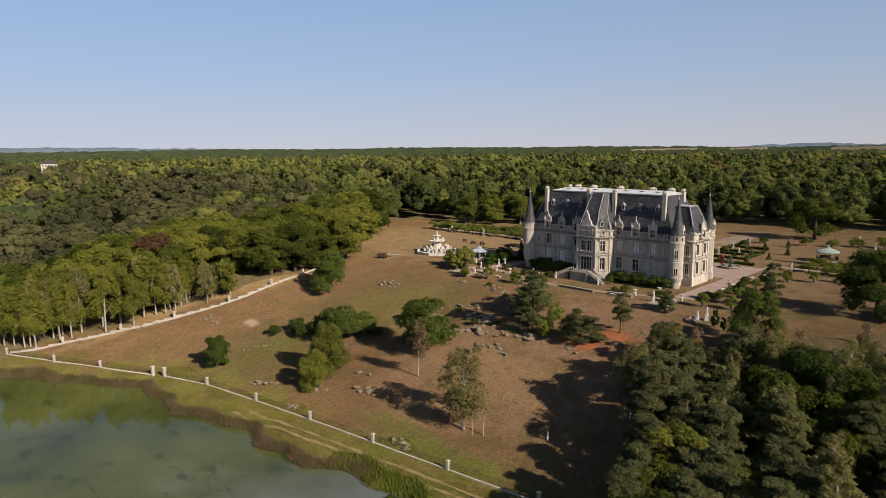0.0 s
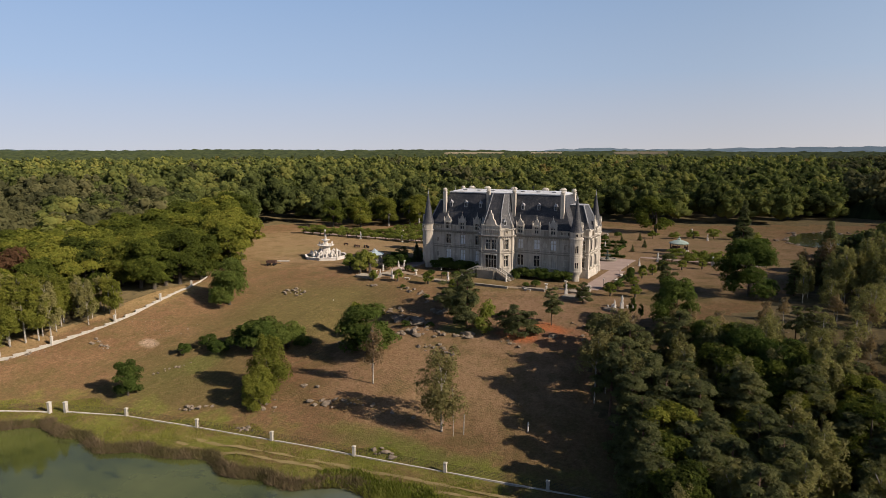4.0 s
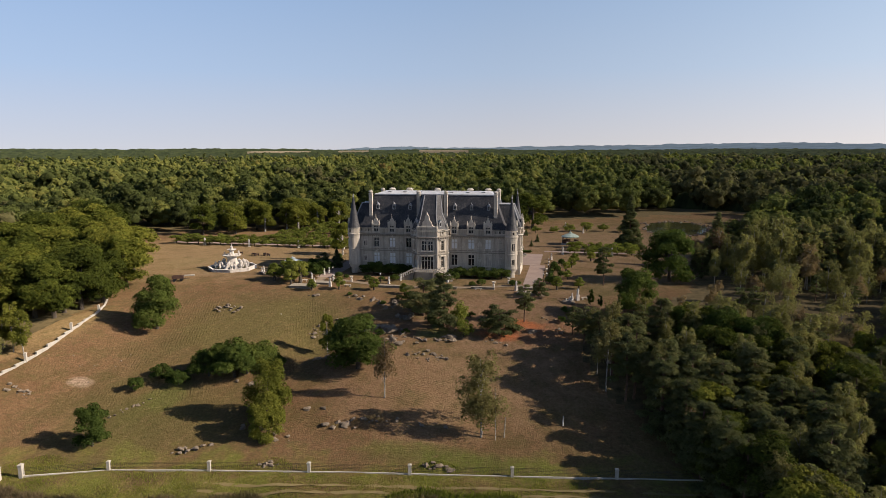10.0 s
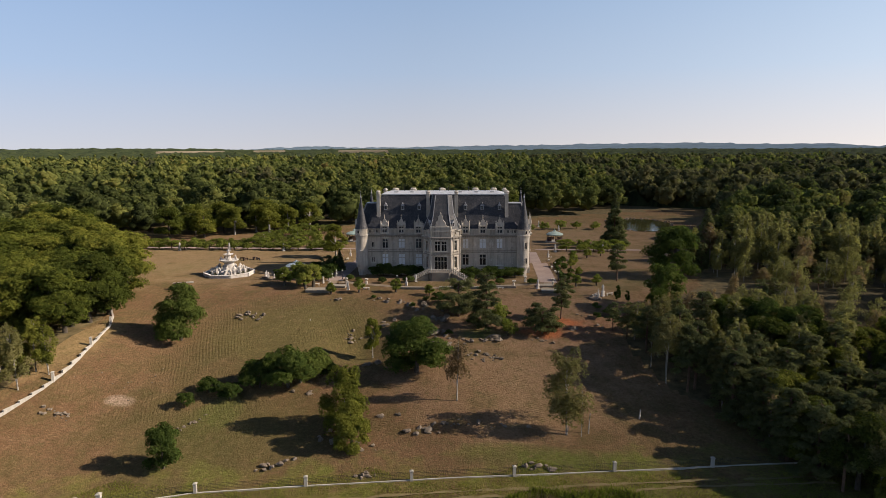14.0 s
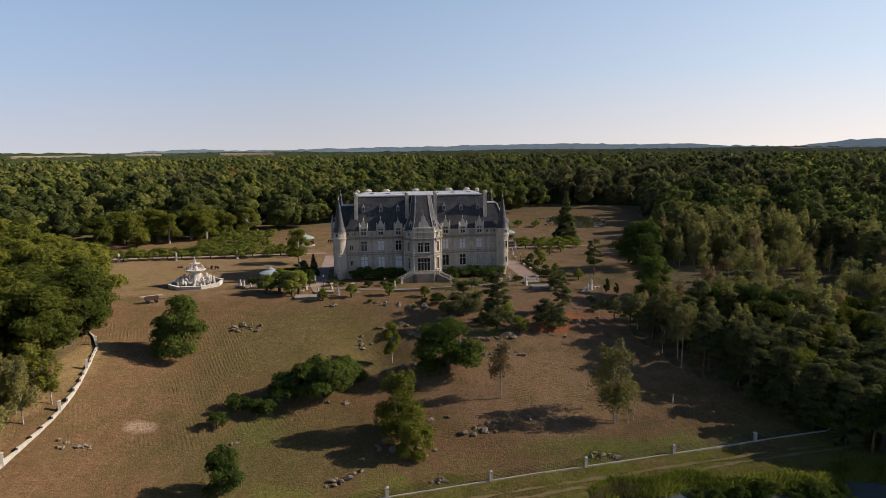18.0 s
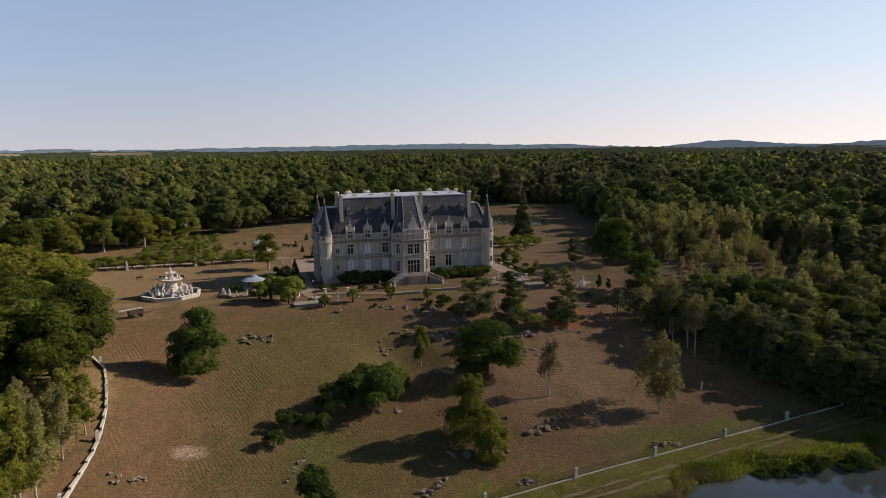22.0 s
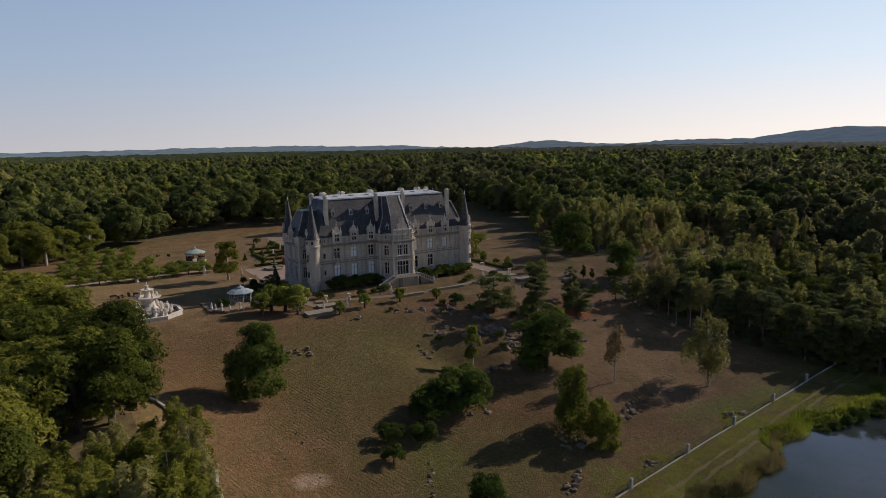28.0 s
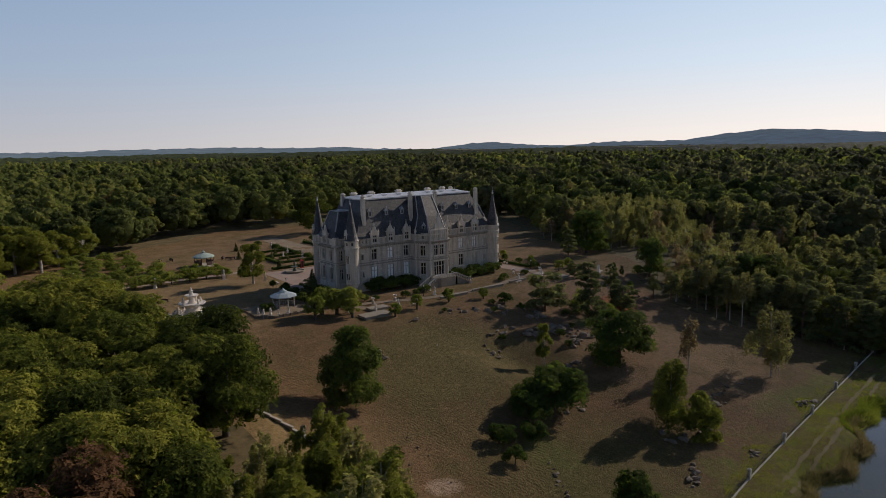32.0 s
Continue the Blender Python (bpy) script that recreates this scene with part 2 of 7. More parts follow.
PINE_WOOD = leafy("pine_wood_needles", (0.044, 0.048, 0.026), (0.105, 0.105, 0.048), (0.185, 0.17, 0.076), None, 0.4, spray=4.6)
# darkened leaf colour stands in for the shade between far crowns
SHADED_FAR_WOOD = leafy("shaded_far_canopy", (0.020, 0.028, 0.014), (0.040, 0.052, 0.022), (0.07, 0.082, 0.032), None, 0.1)


def make_ground():
    m = Mat("dry_meadow", 0.95, spec=0.08)
    p = m.pos()
    big, midn, fine = m.noise(p, 0.03, 4), m.noise(p, 0.16, 5), m.noise(p, 2.6, 5, 0.75)
    c = m.ramp(big, [(0.30, (0.150, 0.086, 0.045)), (0.5, (0.192, 0.118, 0.062)), (0.66, (0.145, 0.112, 0.047))])
    c = m.mix(m.span(midn, 0.46, 0.70, 0, 0.75), c, (0.105, 0.09, 0.034))
    c = m.mix(m.span(midn, 0.26, 0.42, 0.6, 0), c, (0.215, 0.142, 0.082))
    xyz = m.sep(p)
    # olive meadow on the western slope, green strip on the low ground by the fence
    dx, dy = m.math("DIVIDE", m.math("ADD", xyz[0], 27.0), 24.0), m.math("DIVIDE", m.math("ADD", xyz[1], 46.0), 20.0)
    rr = m.math("ADD", m.math("MULTIPLY", dx, dx), m.math("MULTIPLY", dy, dy))
    west = m.span(m.math("ADD", rr, m.span(midn, 0.3, 0.7, -0.5, 0.5)), 1.25, 0.35, 0, 0.8)
    c = m.mix(west, c, (0.112, 0.096, 0.036))
    dx, dy = m.math("DIVIDE", m.math("ADD", xyz[0], 25.0), 16.0), m.math("DIVIDE", m.math("ADD", xyz[1], 82.0), 11.0)
    rr = m.math("ADD", m.math("MULTIPLY", dx, dx), m.math("MULTIPLY", dy, dy))
    c = m.mix(m.span(m.math("ADD", rr, m.span(midn, 0.3, 0.7, -0.5, 0.5)), 1.25, 0.35, 0, 0.55), c, (0.10, 0.096, 0.03))
    for cx, cy, rx, ry, tint, most in ((18.0, -62.0, 27.0, 19.0, (0.30, 0.205, 0.118), 0.6), (24.0, -85.5, 17.0, 3.6, (0.10, 0.135, 0.024), 0.8), (-36.0, -82.0, 5.0, 8.0, (0.10, 0.105, 0.03), 0.5), (0.0, -40.0, 15.0, 12.0, (0.20, 0.128, 0.078), 0.6),
                                       (-62.0, -8.0, 15.0, 7.0, (0.20, 0.132, 0.082), 0.6), (6.0, -66.0, 10.0, 12.0, (0.215, 0.132, 0.076), 0.55),
                                       (-51.3, -74.5, 2.9, 1.7, (0.40, 0.30, 0.215), 0.95), (11.5, -45.0, 5.0, 2.6, (0.095, 0.135, 0.024), 0.9), (-33.0, -76.0, 3.5, 7.0, (0.11, 0.125, 0.032), 0.7), (-67.5, -60.0, 4.5, 16.0, (0.30, 0.215, 0.10), 0.85), (-70.5, -92.0, 4.0, 22.0, (0.29, 0.205, 0.10), 0.8), (30.0, -32.0, 26.0, 20.0, (0.27, 0.175, 0.11), 0.7), (20.0, 60.0, 75.0, 75.0, (0.28, 0.20, 0.12), 0.5), (-72.0, 22.0, 60.0, 40.0, (0.29, 0.215, 0.115), 0.6), (-27.0, -45.0, 20.0, 14.0, (0.165, 0.142, 0.05), 0.5), (31.0, -41.0, 12.0, 6.0, (0.27, 0.135, 0.08), 0.75), (23.5, -43.5, 5.5, 2.6, (0.42, 0.135, 0.055), 1.0), (29.5, -38.0, 5.0, 2.2, (0.40, 0.14, 0.06), 1.0)):
        dx, dy = m.math("DIVIDE", m.math("ADD", xyz[0], -cx), rx), m.math("DIVIDE", m.math("ADD", xyz[1], -cy), ry)
        rr = m.math("ADD", m.math("MULTIPLY", dx, dx), m.math("MULTIPLY", dy, dy))
        c = m.mix(m.span(m.math("ADD", rr, m.span(midn, 0.3, 0.7, -0.6, 0.6)), 1.2, 0.2, 0, most), c, tint)
    low = m.span(m.math("ADD", xyz[2], m.span(midn, 0.3, 0.7, -0.9, 0.9)), -11.3, -12.3)
    c = m.mix(m.math("MULTIPLY", low, 0.85), c, (0.15, 0.172, 0.03))
    # straw streaks drawn out along the mowing, and tufts
    streak = m.noise(m.pos((1.0, 0.14, 1.0), rot=-0.39), 0.9, 5, 0.7)
    c = m.mix(m.span(streak, 0.50, 0.68, 0, 0.22), c, (0.27, 0.178, 0.10))
    c = m.mix(m.span(streak, 0.46, 0.32, 0, 0.2), c, (0.10, 0.075, 0.034))
    tuft = m.noise(p, 0.85, 4, 0.7)
    c = m.mix(m.span(tuft, 0.56, 0.70, 0, 0.6), c, (0.085, 0.078, 0.028))
    # mown rows: up the western slope, along the eastern one
    warp = m.math("MULTIPLY", m.noise(p, 0.018, 2), 6.0)
    rows = []
    for ax, ay, per in ((0.92, 0.38, 1.55), (0.16, 0.98, 1.7)):
        run = m.math("ADD", m.math("ADD", m.math("MULTIPLY", xyz[0], ax), m.math("MULTIPLY", xyz[1], ay)), warp)
        drill = m.math("FRACT", m.math("MULTIPLY", m.math("ADD", run, m.math("ADD", m.math("MULTIPLY", fine, 0.9), m.math("MULTIPLY", tuft, 0.35))), per))
        rows.append(m.span(m.math("ABSOLUTE", m.math("SUBTRACT", drill, 0.5)), 0.10, 0.40))
    eastern = m.span(m.math("ADD", xyz[0], m.span(midn, 0.3, 0.7, -6, 6)), -14.0, -6.0)
    tri = m.sep(m.mix(eastern, rows[0], rows[1]))[0]
    show = m.math("MULTIPLY", m.span(m.noise(p, 0.06, 4), 0.46, 0.62), m.span(m.noise(p, 0.9, 5, 0.7), 0.42, 0.6))
    show = m.math("MULTIPLY", show, m.math("MULTIPLY", m.span(xyz[1], -24.0, -32.0), m.span(xyz[1], -84.0, -78.0)))
    c = m.mix(m.math("MULTIPLY", m.math("MULTIPLY", tri, show), 0.36), c, m.mix(1.0, c, (0.5, 0.48, 0.42), "MULTIPLY"))
    c = m.mix(m.span(fine, 0.38, 0.66, 0.0, 0.5), c, m.mix(0.55, c, (0.085, 0.062, 0.03)))
    # dry tussocks, bare flecks and the reddish cast of the soil
    grain, clod = m.noise(p, 1.3, 6, 0.8), m.noise(p, 0.42, 5, 0.75)
    c = m.mix(m.span(grain, 0.44, 0.62, 0.0, 0.5), c, m.mix(1.0, c, (0.5, 0.5, 0.46), "MULTIPLY"))
    c = m.mix(m.span(grain, 0.42, 0.30, 0.0, 0.5), c, (0.31, 0.215, 0.125))
    c = m.mix(m.span(clod, 0.52, 0.66, 0.0, 0.45), c, (0.105, 0.094, 0.036))
    c = m.mix(m.span(clod, 0.42, 0.30, 0.0, 0.4), c, (0.225, 0.135, 0.08))
    c = m.mix(1.0, c, (1.055, 1.015, 1.0), "MULTIPLY")
    m.color(c)
    m.bump(m.math("ADD", m.math("MULTIPLY", fine, 1.0), m.math("MULTIPLY", m.math("MULTIPLY", tri, show), -0.2)), 1.0, 0.25)
    return m.m


GROUND = make_ground()


def make_litter():
    m = Mat("forest_floor", 0.95, spec=0.1)
    p = m.pos()
    f = m.noise(p, 0.4, 6, 0.7)
    m.color(m.ramp(f, [(0.3, (0.05, 0.04, 0.02)), (0.5, (0.11, 0.085, 0.042)), (0.7, (0.16, 0.12, 0.06))]))
    m.bump(f, 0.5, 0.2)
    return m.m


LITTER = make_litter()


def make_gravel(name, lo, hi):
    m = Mat(name, 0.95, spec=0.15)
    p = m.pos()
    f = m.math("ADD", m.math("MULTIPLY", m.noise(p, 0.25, 5), 0.6), m.math("MULTIPLY", m.noise(p, 14, 3), 0.4))
    m.color(m.ramp(f, [(0.35, lo), (0.65, hi)]))
    m.bump(m.noise(p, 30, 3), 0.4, 0.02)
    return m.m


GRAVEL = make_gravel("pink_gravel", (0.25, 0.185, 0.155), (0.34, 0.265, 0.225))
PATH_SAND = make_gravel("sandy_path", (0.17, 0.125, 0.082), (0.27, 0.21, 0.145))
EARTH = make_gravel("worn_grass_track", (0.15, 0.118, 0.05), (0.235, 0.18, 0.09))


def make_pond():
    m = Mat("pond_water", 0.05, spec=0.32)
    p = m.pos()
    f = m.noise(p, 0.045, 5, 0.62)
    xyz = m.sep(p)
    # weed on the bed shows green-brown through the shallow western water
    west = m.span(m.math("ADD", xyz[0], m.span(f, 0.3, 0.7, -12, 12)), 38, 6)
    green = m.ramp(f, [(0.30, (0.024, 0.029, 0.010)), (0.46, (0.046, 0.055, 0.016)), (0.68, (0.072, 0.080, 0.024))])
    weed = m.span(m.noise(m.pos((1.0, 2.2, 1.0)), 0.16, 5, 0.7), 0.56, 0.68, 0.0, 0.75)
    green = m.mix(weed, green, (0.018, 0.024, 0.010))
    # pale blue-grey base of the eastern water paints in reflected sky
    m.color(m.mix(west, (0.095, 0.108, 0.105), green))
    # weed film dulls the western water, the eastern part is open and glossy
    m.l.new(m.span(west, 0.0, 1.0, 1.0, 0.6), m.b.inputs["Specular IOR Level"])
    m.bump(m.noise(m.pos((1, 1.6, 1)), 2.2, 3), 0.05, 0.05)
    return m.m


POND = make_pond()

# ---- building helpers ----
def mesh_arrays(name, verts, quads, material, tint=None, smooth=False, tris=None):
    """A mesh from numpy arrays: verts (n,3), quads (m,4), tris (k,3), tint a float for each face (quads, then tris)."""
    me = bpy.data.meshes.new(name)
    verts = np.asarray(verts, np.float32)
    quads = np.asarray(quads if quads is not None else np.zeros((0, 4)), np.int32)
    tris = np.asarray(tris if tris is not None else np.zeros((0, 3)), np.int32)
    nq, nt = len(quads), len(tris)
    me.vertices.add(len(verts))
    me.vertices.foreach_set("co", verts.ravel())
    me.loops.add(nq * 4 + nt * 3)
    me.loops.foreach_set("vertex_index", np.concatenate([quads.ravel(), tris.ravel()]))
    me.polygons.add(nq + nt)
    me.polygons.foreach_set("loop_start", np.concatenate([np.arange(nq) * 4, nq * 4 + np.arange(nt) * 3]).astype(np.int32))
    if smooth:
        me.polygons.foreach_set("use_smooth", np.ones(nq + nt, bool))
    me.materials.append(material)
    if tint is not None:
        at = me.attributes.new("tint", "FLOAT", "FACE")
        at.data.foreach_set("value", np.asarray(tint, np.float32))
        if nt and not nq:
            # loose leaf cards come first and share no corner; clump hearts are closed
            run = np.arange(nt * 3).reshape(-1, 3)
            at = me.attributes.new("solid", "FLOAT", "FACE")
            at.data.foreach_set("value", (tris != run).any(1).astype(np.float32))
    me.update(calc_edges=True)
    me.validate()
    return me


def part(name, bm, material, parent=None, label="", smooth=False):
    """One bmesh as one mesh object under its thing."""
    me = bpy.data.meshes.new(name)
    bmesh.ops.recalc_face_normals(bm, faces=bm.faces[:])
    bm.to_mesh(me)
    bm.free()
    me.materials.append(material)
    if smooth:
        me.polygons.foreach_set("use_smooth", [True] * len(me.polygons))
    ob = new(name, me)
    ob.parent = parent
    if label:
        tagged(ob, label)
    return ob


def child(name, me, parent, m=None, label=""):
    ob = new(name, me)
    ob.parent = parent
    if m is not None:
        ob.matrix_basis = m
    if label:
        tagged(ob, label)
    return ob


def thing(name, label, category, group="", m=None, kind=""):
    ob = new(name)
    ob.empty_display_size = 0.2
    if m is not None:
        ob.matrix_basis = m
    return tagged(ob, label, category, group, kind)


def box(bm, x0, x1, y0, y1, z0, z1, m=None):
    vs = [bm.verts.new(Vector(c) if m is None else m @ Vector(c)) for c in
          ((x0, y0, z0), (x1, y0, z0), (x1, y1, z0), (x0, y1, z0), (x0, y0, z1), (x1, y0, z1), (x1, y1, z1), (x0, y1, z1))]
    for f in ((3, 2, 1, 0), (4, 5, 6, 7), (0, 1, 5, 4), (1, 2, 6, 5), (2, 3, 7, 6), (3, 0, 4, 7)):
        bm.faces.new([vs[i] for i in f])
    return bm


def loft(bm, rings, cap=True, m=None):
    """Skin between rings of equally many points."""
    rows = [[bm.verts.new(Vector(c) if m is None else m @ Vector(c)) for c in ring] for ring in rings]
    n = len(rows[0])
    for a, b in zip(rows, rows[1:]):
        for i in range(n):
            bm.faces.new((a[i], a[(i + 1) % n], b[(i + 1) % n], b[i]))
    if cap:
        bm.faces.new(rows[0][::-1])
        bm.faces.new(rows[-1])
    return bm


def lathe(bm, profile, n=16, x=0.0, y=0.0, m=None, turn=0.0):
    """A turned shape from (radius, height) pairs."""
    rings = [[(x + r * math.cos(turn + 2 * math.pi * i / n), y + r * math.sin(turn + 2 * math.pi * i / n), z) for i in range(n)] for r, z in profile]
    return loft(bm, rings, True, m)


def prism(bm, pts, z0, z1, m=None):
    return loft(bm, [[(*p, z0) for p in pts], [(*p, z1) for p in pts]], True, m)


def wall_frame(p, q, z=0.0):
    """Local axes of a wall from p to q (plan): x along it, z up, -y outside."""
    d = Vector((q[0] - p[0], q[1] - p[1], 0))
    return Matrix.Translation((p[0], p[1], z)) @ Matrix.Rotation(math.atan2(d.y, d.x), 4, "Z"), d.length


def holed(bm, length, z0, z1, thick, holes, m):
    """A wall slab with real openings: holes are (x0, x1, z0, z1) in the wall's own axes."""
    xs = sorted({0.0, length, *[h[0] for h in holes], *[h[1] for h in holes]})
    zs = sorted({z0, z1, *[h[2] for h in holes], *[h[3] for h in holes]})
    solid = lambda i, j: 0 <= i < len(xs) - 1 and 0 <= j < len(zs) - 1 and not any(
        h[0] - 1e-6 <= xs[i] and xs[i + 1] <= h[1] + 1e-6 and h[2] - 1e-6 <= zs[j] and zs[j + 1] <= h[3] + 1e-6 for h in holes)
    grid = {}

    def v(i, j, k):
        if (i, j, k) not in grid:
            grid[i, j, k] = bm.verts.new(m @ Vector((xs[i], thick * k, zs[j])))
        return grid[i, j, k]
    for i in range(len(xs) - 1):
        for j in range(len(zs) - 1):
            if not solid(i, j):
                continue
            bm.faces.new((v(i, j, 0), v(i + 1, j, 0), v(i + 1, j + 1, 0), v(i, j + 1, 0)))
            bm.faces.new((v(i, j + 1, 1), v(i + 1, j + 1, 1), v(i + 1, j, 1), v(i, j, 1)))
            if not solid(i - 1, j):
                bm.faces.new((v(i, j, 1), v(i, j, 0), v(i, j + 1, 0), v(i, j + 1, 1)))
            if not solid(i + 1, j):
                bm.faces.new((v(i + 1, j, 0), v(i + 1, j, 1), v(i + 1, j + 1, 1), v(i + 1, j + 1, 0)))
            if not solid(i, j - 1):
                bm.faces.new((v(i, j, 0), v(i, j, 1), v(i + 1, j, 1), v(i + 1, j, 0)))
            if not solid(i, j + 1):
                bm.faces.new((v(i, j + 1, 1), v(i, j + 1, 0), v(i + 1, j + 1, 0), v(i + 1, j + 1, 1)))
    return bm

# ---- ground: a plateau with a hillside falling to the pond ----
def ease(a, b, v):
    q = np.clip((v - a) / (b - a), 0, 1)
    return q * q * (3 - 2 * q)


def height(x, y):
    """Ground height in metres for plan coordinates (numbers or arrays)."""
    x, y = np.asarray(x, float), np.asarray(y, float)
    foot = -90.5 + 0.155 * np.clip(x, -80, 90)
    s = np.clip((-22 - y) / (-22 - foot), 0, 1)
    z = -11.8 * (0.25 * s * s * (3 - 2 * s) + 0.75 * s)
    west = np.where(x < -70, 1.0, np.exp(-((x + 70) / 12) ** 2))
    z = z + 4.5 * west * ease(28, 66, -y) * (1 - 0.9 * ease(84, 124, -y))
    z = z + 1.3 * np.exp(-((x - 6) / 12) ** 2 - ((y + 68) / 16) ** 2)
    z = z - 2.6 * np.exp(-((x + 14) / 7) ** 2 - ((y + 49) / 9) ** 2)
    bank = 6 + 10 * ease(40, 70, -x) + 6 * ease(58, 78, -x) + 6 * ease(32, 50, x) + 1.3 * np.sin(x * 0.21) + 0.8 * np.sin(x * 0.53 + 1)
    z = z - 3.4 * ease(bank, bank + 9, foot - y)
    return z


def ground_z(x, y):
    return float(height(x, y))


def axis(dense0, dense1, step, far):
    core = np.arange(dense0, dense1 + step * 0.5, step)
    out, d = [], step
    left, right = dense0, dense1
    lo, hi = [], []
    while right < far:
        d *= 1.22
        right, left = right + d, left - d
        hi.append(right)
        lo.append(left)
    return np.concatenate([lo[::-1], core, hi])


PARK = [(-86, -116), (-73.5, -95), (-70, -83), (-69, -74), (-70.5, -62), (-71.5, -48), (-76, -37), (-84, -22), (-97, -8), (-108, 4), (-122, 22),
        (-142, 46), (-142, 64), (-128, 76), (-112, 86), (-101, 96), (-94, 101), (-80, 102), (-62, 105), (-48, 117), (-30, 127), (-12, 146), (38, 150), (75, 172),
        (110, 190), (132, 188), (122, 140), (108, 122), (106, 84), (96, 64), (78, 50), (75, 28), (72, 4), (67, -13), (57, -26), (47, -32), (42, -40),
        (42, -52), (46, -63), (53, -71), (57, -81), (61, -90), (66, -125), (0, -125)]


def inside(px, py, poly):
    """Which of the points lie inside the polygon."""
    px, py = np.asarray(px, float), np.asarray(py, float)
    res = np.zeros(px.shape, bool)
    for (x0, y0), (x1, y1) in zip(poly, poly[1:] + poly[:1]):
        cross = (y0 > py) != (y1 > py)
        with np.errstate(divide="ignore", invalid="ignore"):
            res ^= cross & (px < (x1 - x0) * (py - y0) / (y1 - y0 + 1e-12) + x0)
    return res


def build_ground():
    xs, ys = axis(-125, 125, 1.4, 4700), axis(-135, 130, 1.4, 4700)
    gx, gy = np.meshgrid(xs, ys)
    gz = height(gx, gy)
    near = (abs(gx) < 130) & (gy > -140) & (gy < 140)
    rng = np.random.default_rng(3)
    wob = 0.10 * np.sin(gx * 0.31 + 1.7 * np.sin(gy * 0.17)) * np.sin(gy * 0.27) + 0.035 * rng.standard_normal(gx.shape)
    flat = (gy > -20) & (gy < 45) & (abs(gx) < 50)
    gz = gz + np.where(near & ~flat, wob, 0)
    nx, ny = len(xs), len(ys)
    i, j = np.meshgrid(np.arange(nx - 1), np.arange(ny - 1))
    a = (j * nx + i).ravel()
    quads = np.stack([a, a + 1, a + 1 + nx, a + nx], 1)
    me = mesh_arrays("ground", np.stack([gx, gy, gz], -1).reshape(-1, 3), quads, GROUND, smooth=True)
    me.materials.append(LITTER)
    cx, cy = (xs[i] + xs[i + 1]).ravel() / 2, (ys[j] + ys[j + 1]).ravel() / 2
    wood = ~inside(cx, cy, PARK) & ~((cx > -75) & (cx < 70) & (cy < -85))
    me.polygons.foreach_set("material_index", wood.astype(np.int32))
    tagged(new("ground", me), "dry brown meadow sloping down to the pond", "ground", kind="structure")


build_ground()
POND_Z = -13.3
pb = bmesh.new()
prism(pb, [(-260, -420), (260, -420), (260, -92), (-260, -92)], POND_Z - 0.05, POND_Z)
tagged(part("pond_water", pb, POND), "still green-brown pond water below a reedy bank", "water", kind="structure")

# ---- the chateau ----
chateau = thing("chateau", "pale limestone chateau with steep slate roofs and corner turrets", "chateau")
EAVE, TOP = 13.2, 22.3
THICK = 0.6
WIN = {}


def window_meshes(w, h, kind):
    """Meshes of a stone cross window: surround, mullions, pane; shared by equal windows."""
    key = (round(w, 2), round(h, 2), kind)
    if key not in WIN:
        s = bmesh.new()
        t = 0.2
        box(s, -w / 2 - t, -w / 2, -0.16, 0.12, -0.1, h + t)
        box(s, w / 2, w / 2 + t, -0.16, 0.12, -0.1, h + t)
        box(s, -w / 2, w / 2, -0.16, 0.12, h, h + t)
        box(s, -w / 2 - t - 0.1, w / 2 + t + 0.1, -0.32, 0.12, -0.28, -0.1)
        box(s, -w / 2 - t - 0.12, w / 2 + t + 0.12, -0.42, 0.05, h + t, h + t + 0.2)
        if h > 2.2:
            top = h + t + 0.2
            pts = [(-w / 2 - t - 0.05, top), (w / 2 + t + 0.05, top), (w * 0.3, top + 0.16), (0.14, top + 0.3), (0, top + 0.46), (-0.14, top + 0.3), (-w * 0.3, top + 0.16)]
            loft(s, [[(a, -0.3, b) for a, b in pts], [(a, 0.0, b) for a, b in pts]])
            for sx in (-1, 1):
                box(s, sx * (w / 2 + t + 0.02) - 0.1, sx * (w / 2 + t + 0.02) + 0.1, -0.3, 0.0, -0.55, -0.28)
        mu = bmesh.new()
        n = 2 if w < 2.4 else 4
        for k in range(1, n):
            x = -w / 2 + w * k / n
            box(mu, x - 0.07, x + 0.07, 0.12, 0.30, 0, h)
        if h > 1.6:
            box(mu, -w / 2, w / 2, 0.13, 0.29, h * 0.64, h * 0.64 + 0.13)
        g = bmesh.new()
        box(g, -w / 2, w / 2, 0.33, 0.36, 0, h)
        made = []
        for nm, bm in (("surround", s), ("mullion", mu), ("pane", g)):
            bmesh.ops.recalc_face_normals(bm, faces=bm.faces[:])
            me = bpy.data.meshes.new(nm)
            bm.to_mesh(me)
            bm.free()
            made.append(me)
        made[0].materials.append(TRIM)
        made[1].materials.append(TRIM)
        made[2].materials.append(BLIND if kind == "blind" else TRIM if kind == "stone" else GLASS)
        WIN[key] = made
    return WIN[key]


def add_window(m, x, z, w, h, kind="glass", parent=None):
    s, mu, g = window_meshes(w, h, kind)
    at = m @ Matrix.Translation((x, 0, z))
    win = child("window", s, parent or chateau, at, {"blind": "cross window with pale closed blinds", "stone": "blind window of stone"}.get(kind, "dark glazed stone cross window"))
    child("pane", g, win)
    if kind != "stone":
        child("mullion", mu, win)
    return win


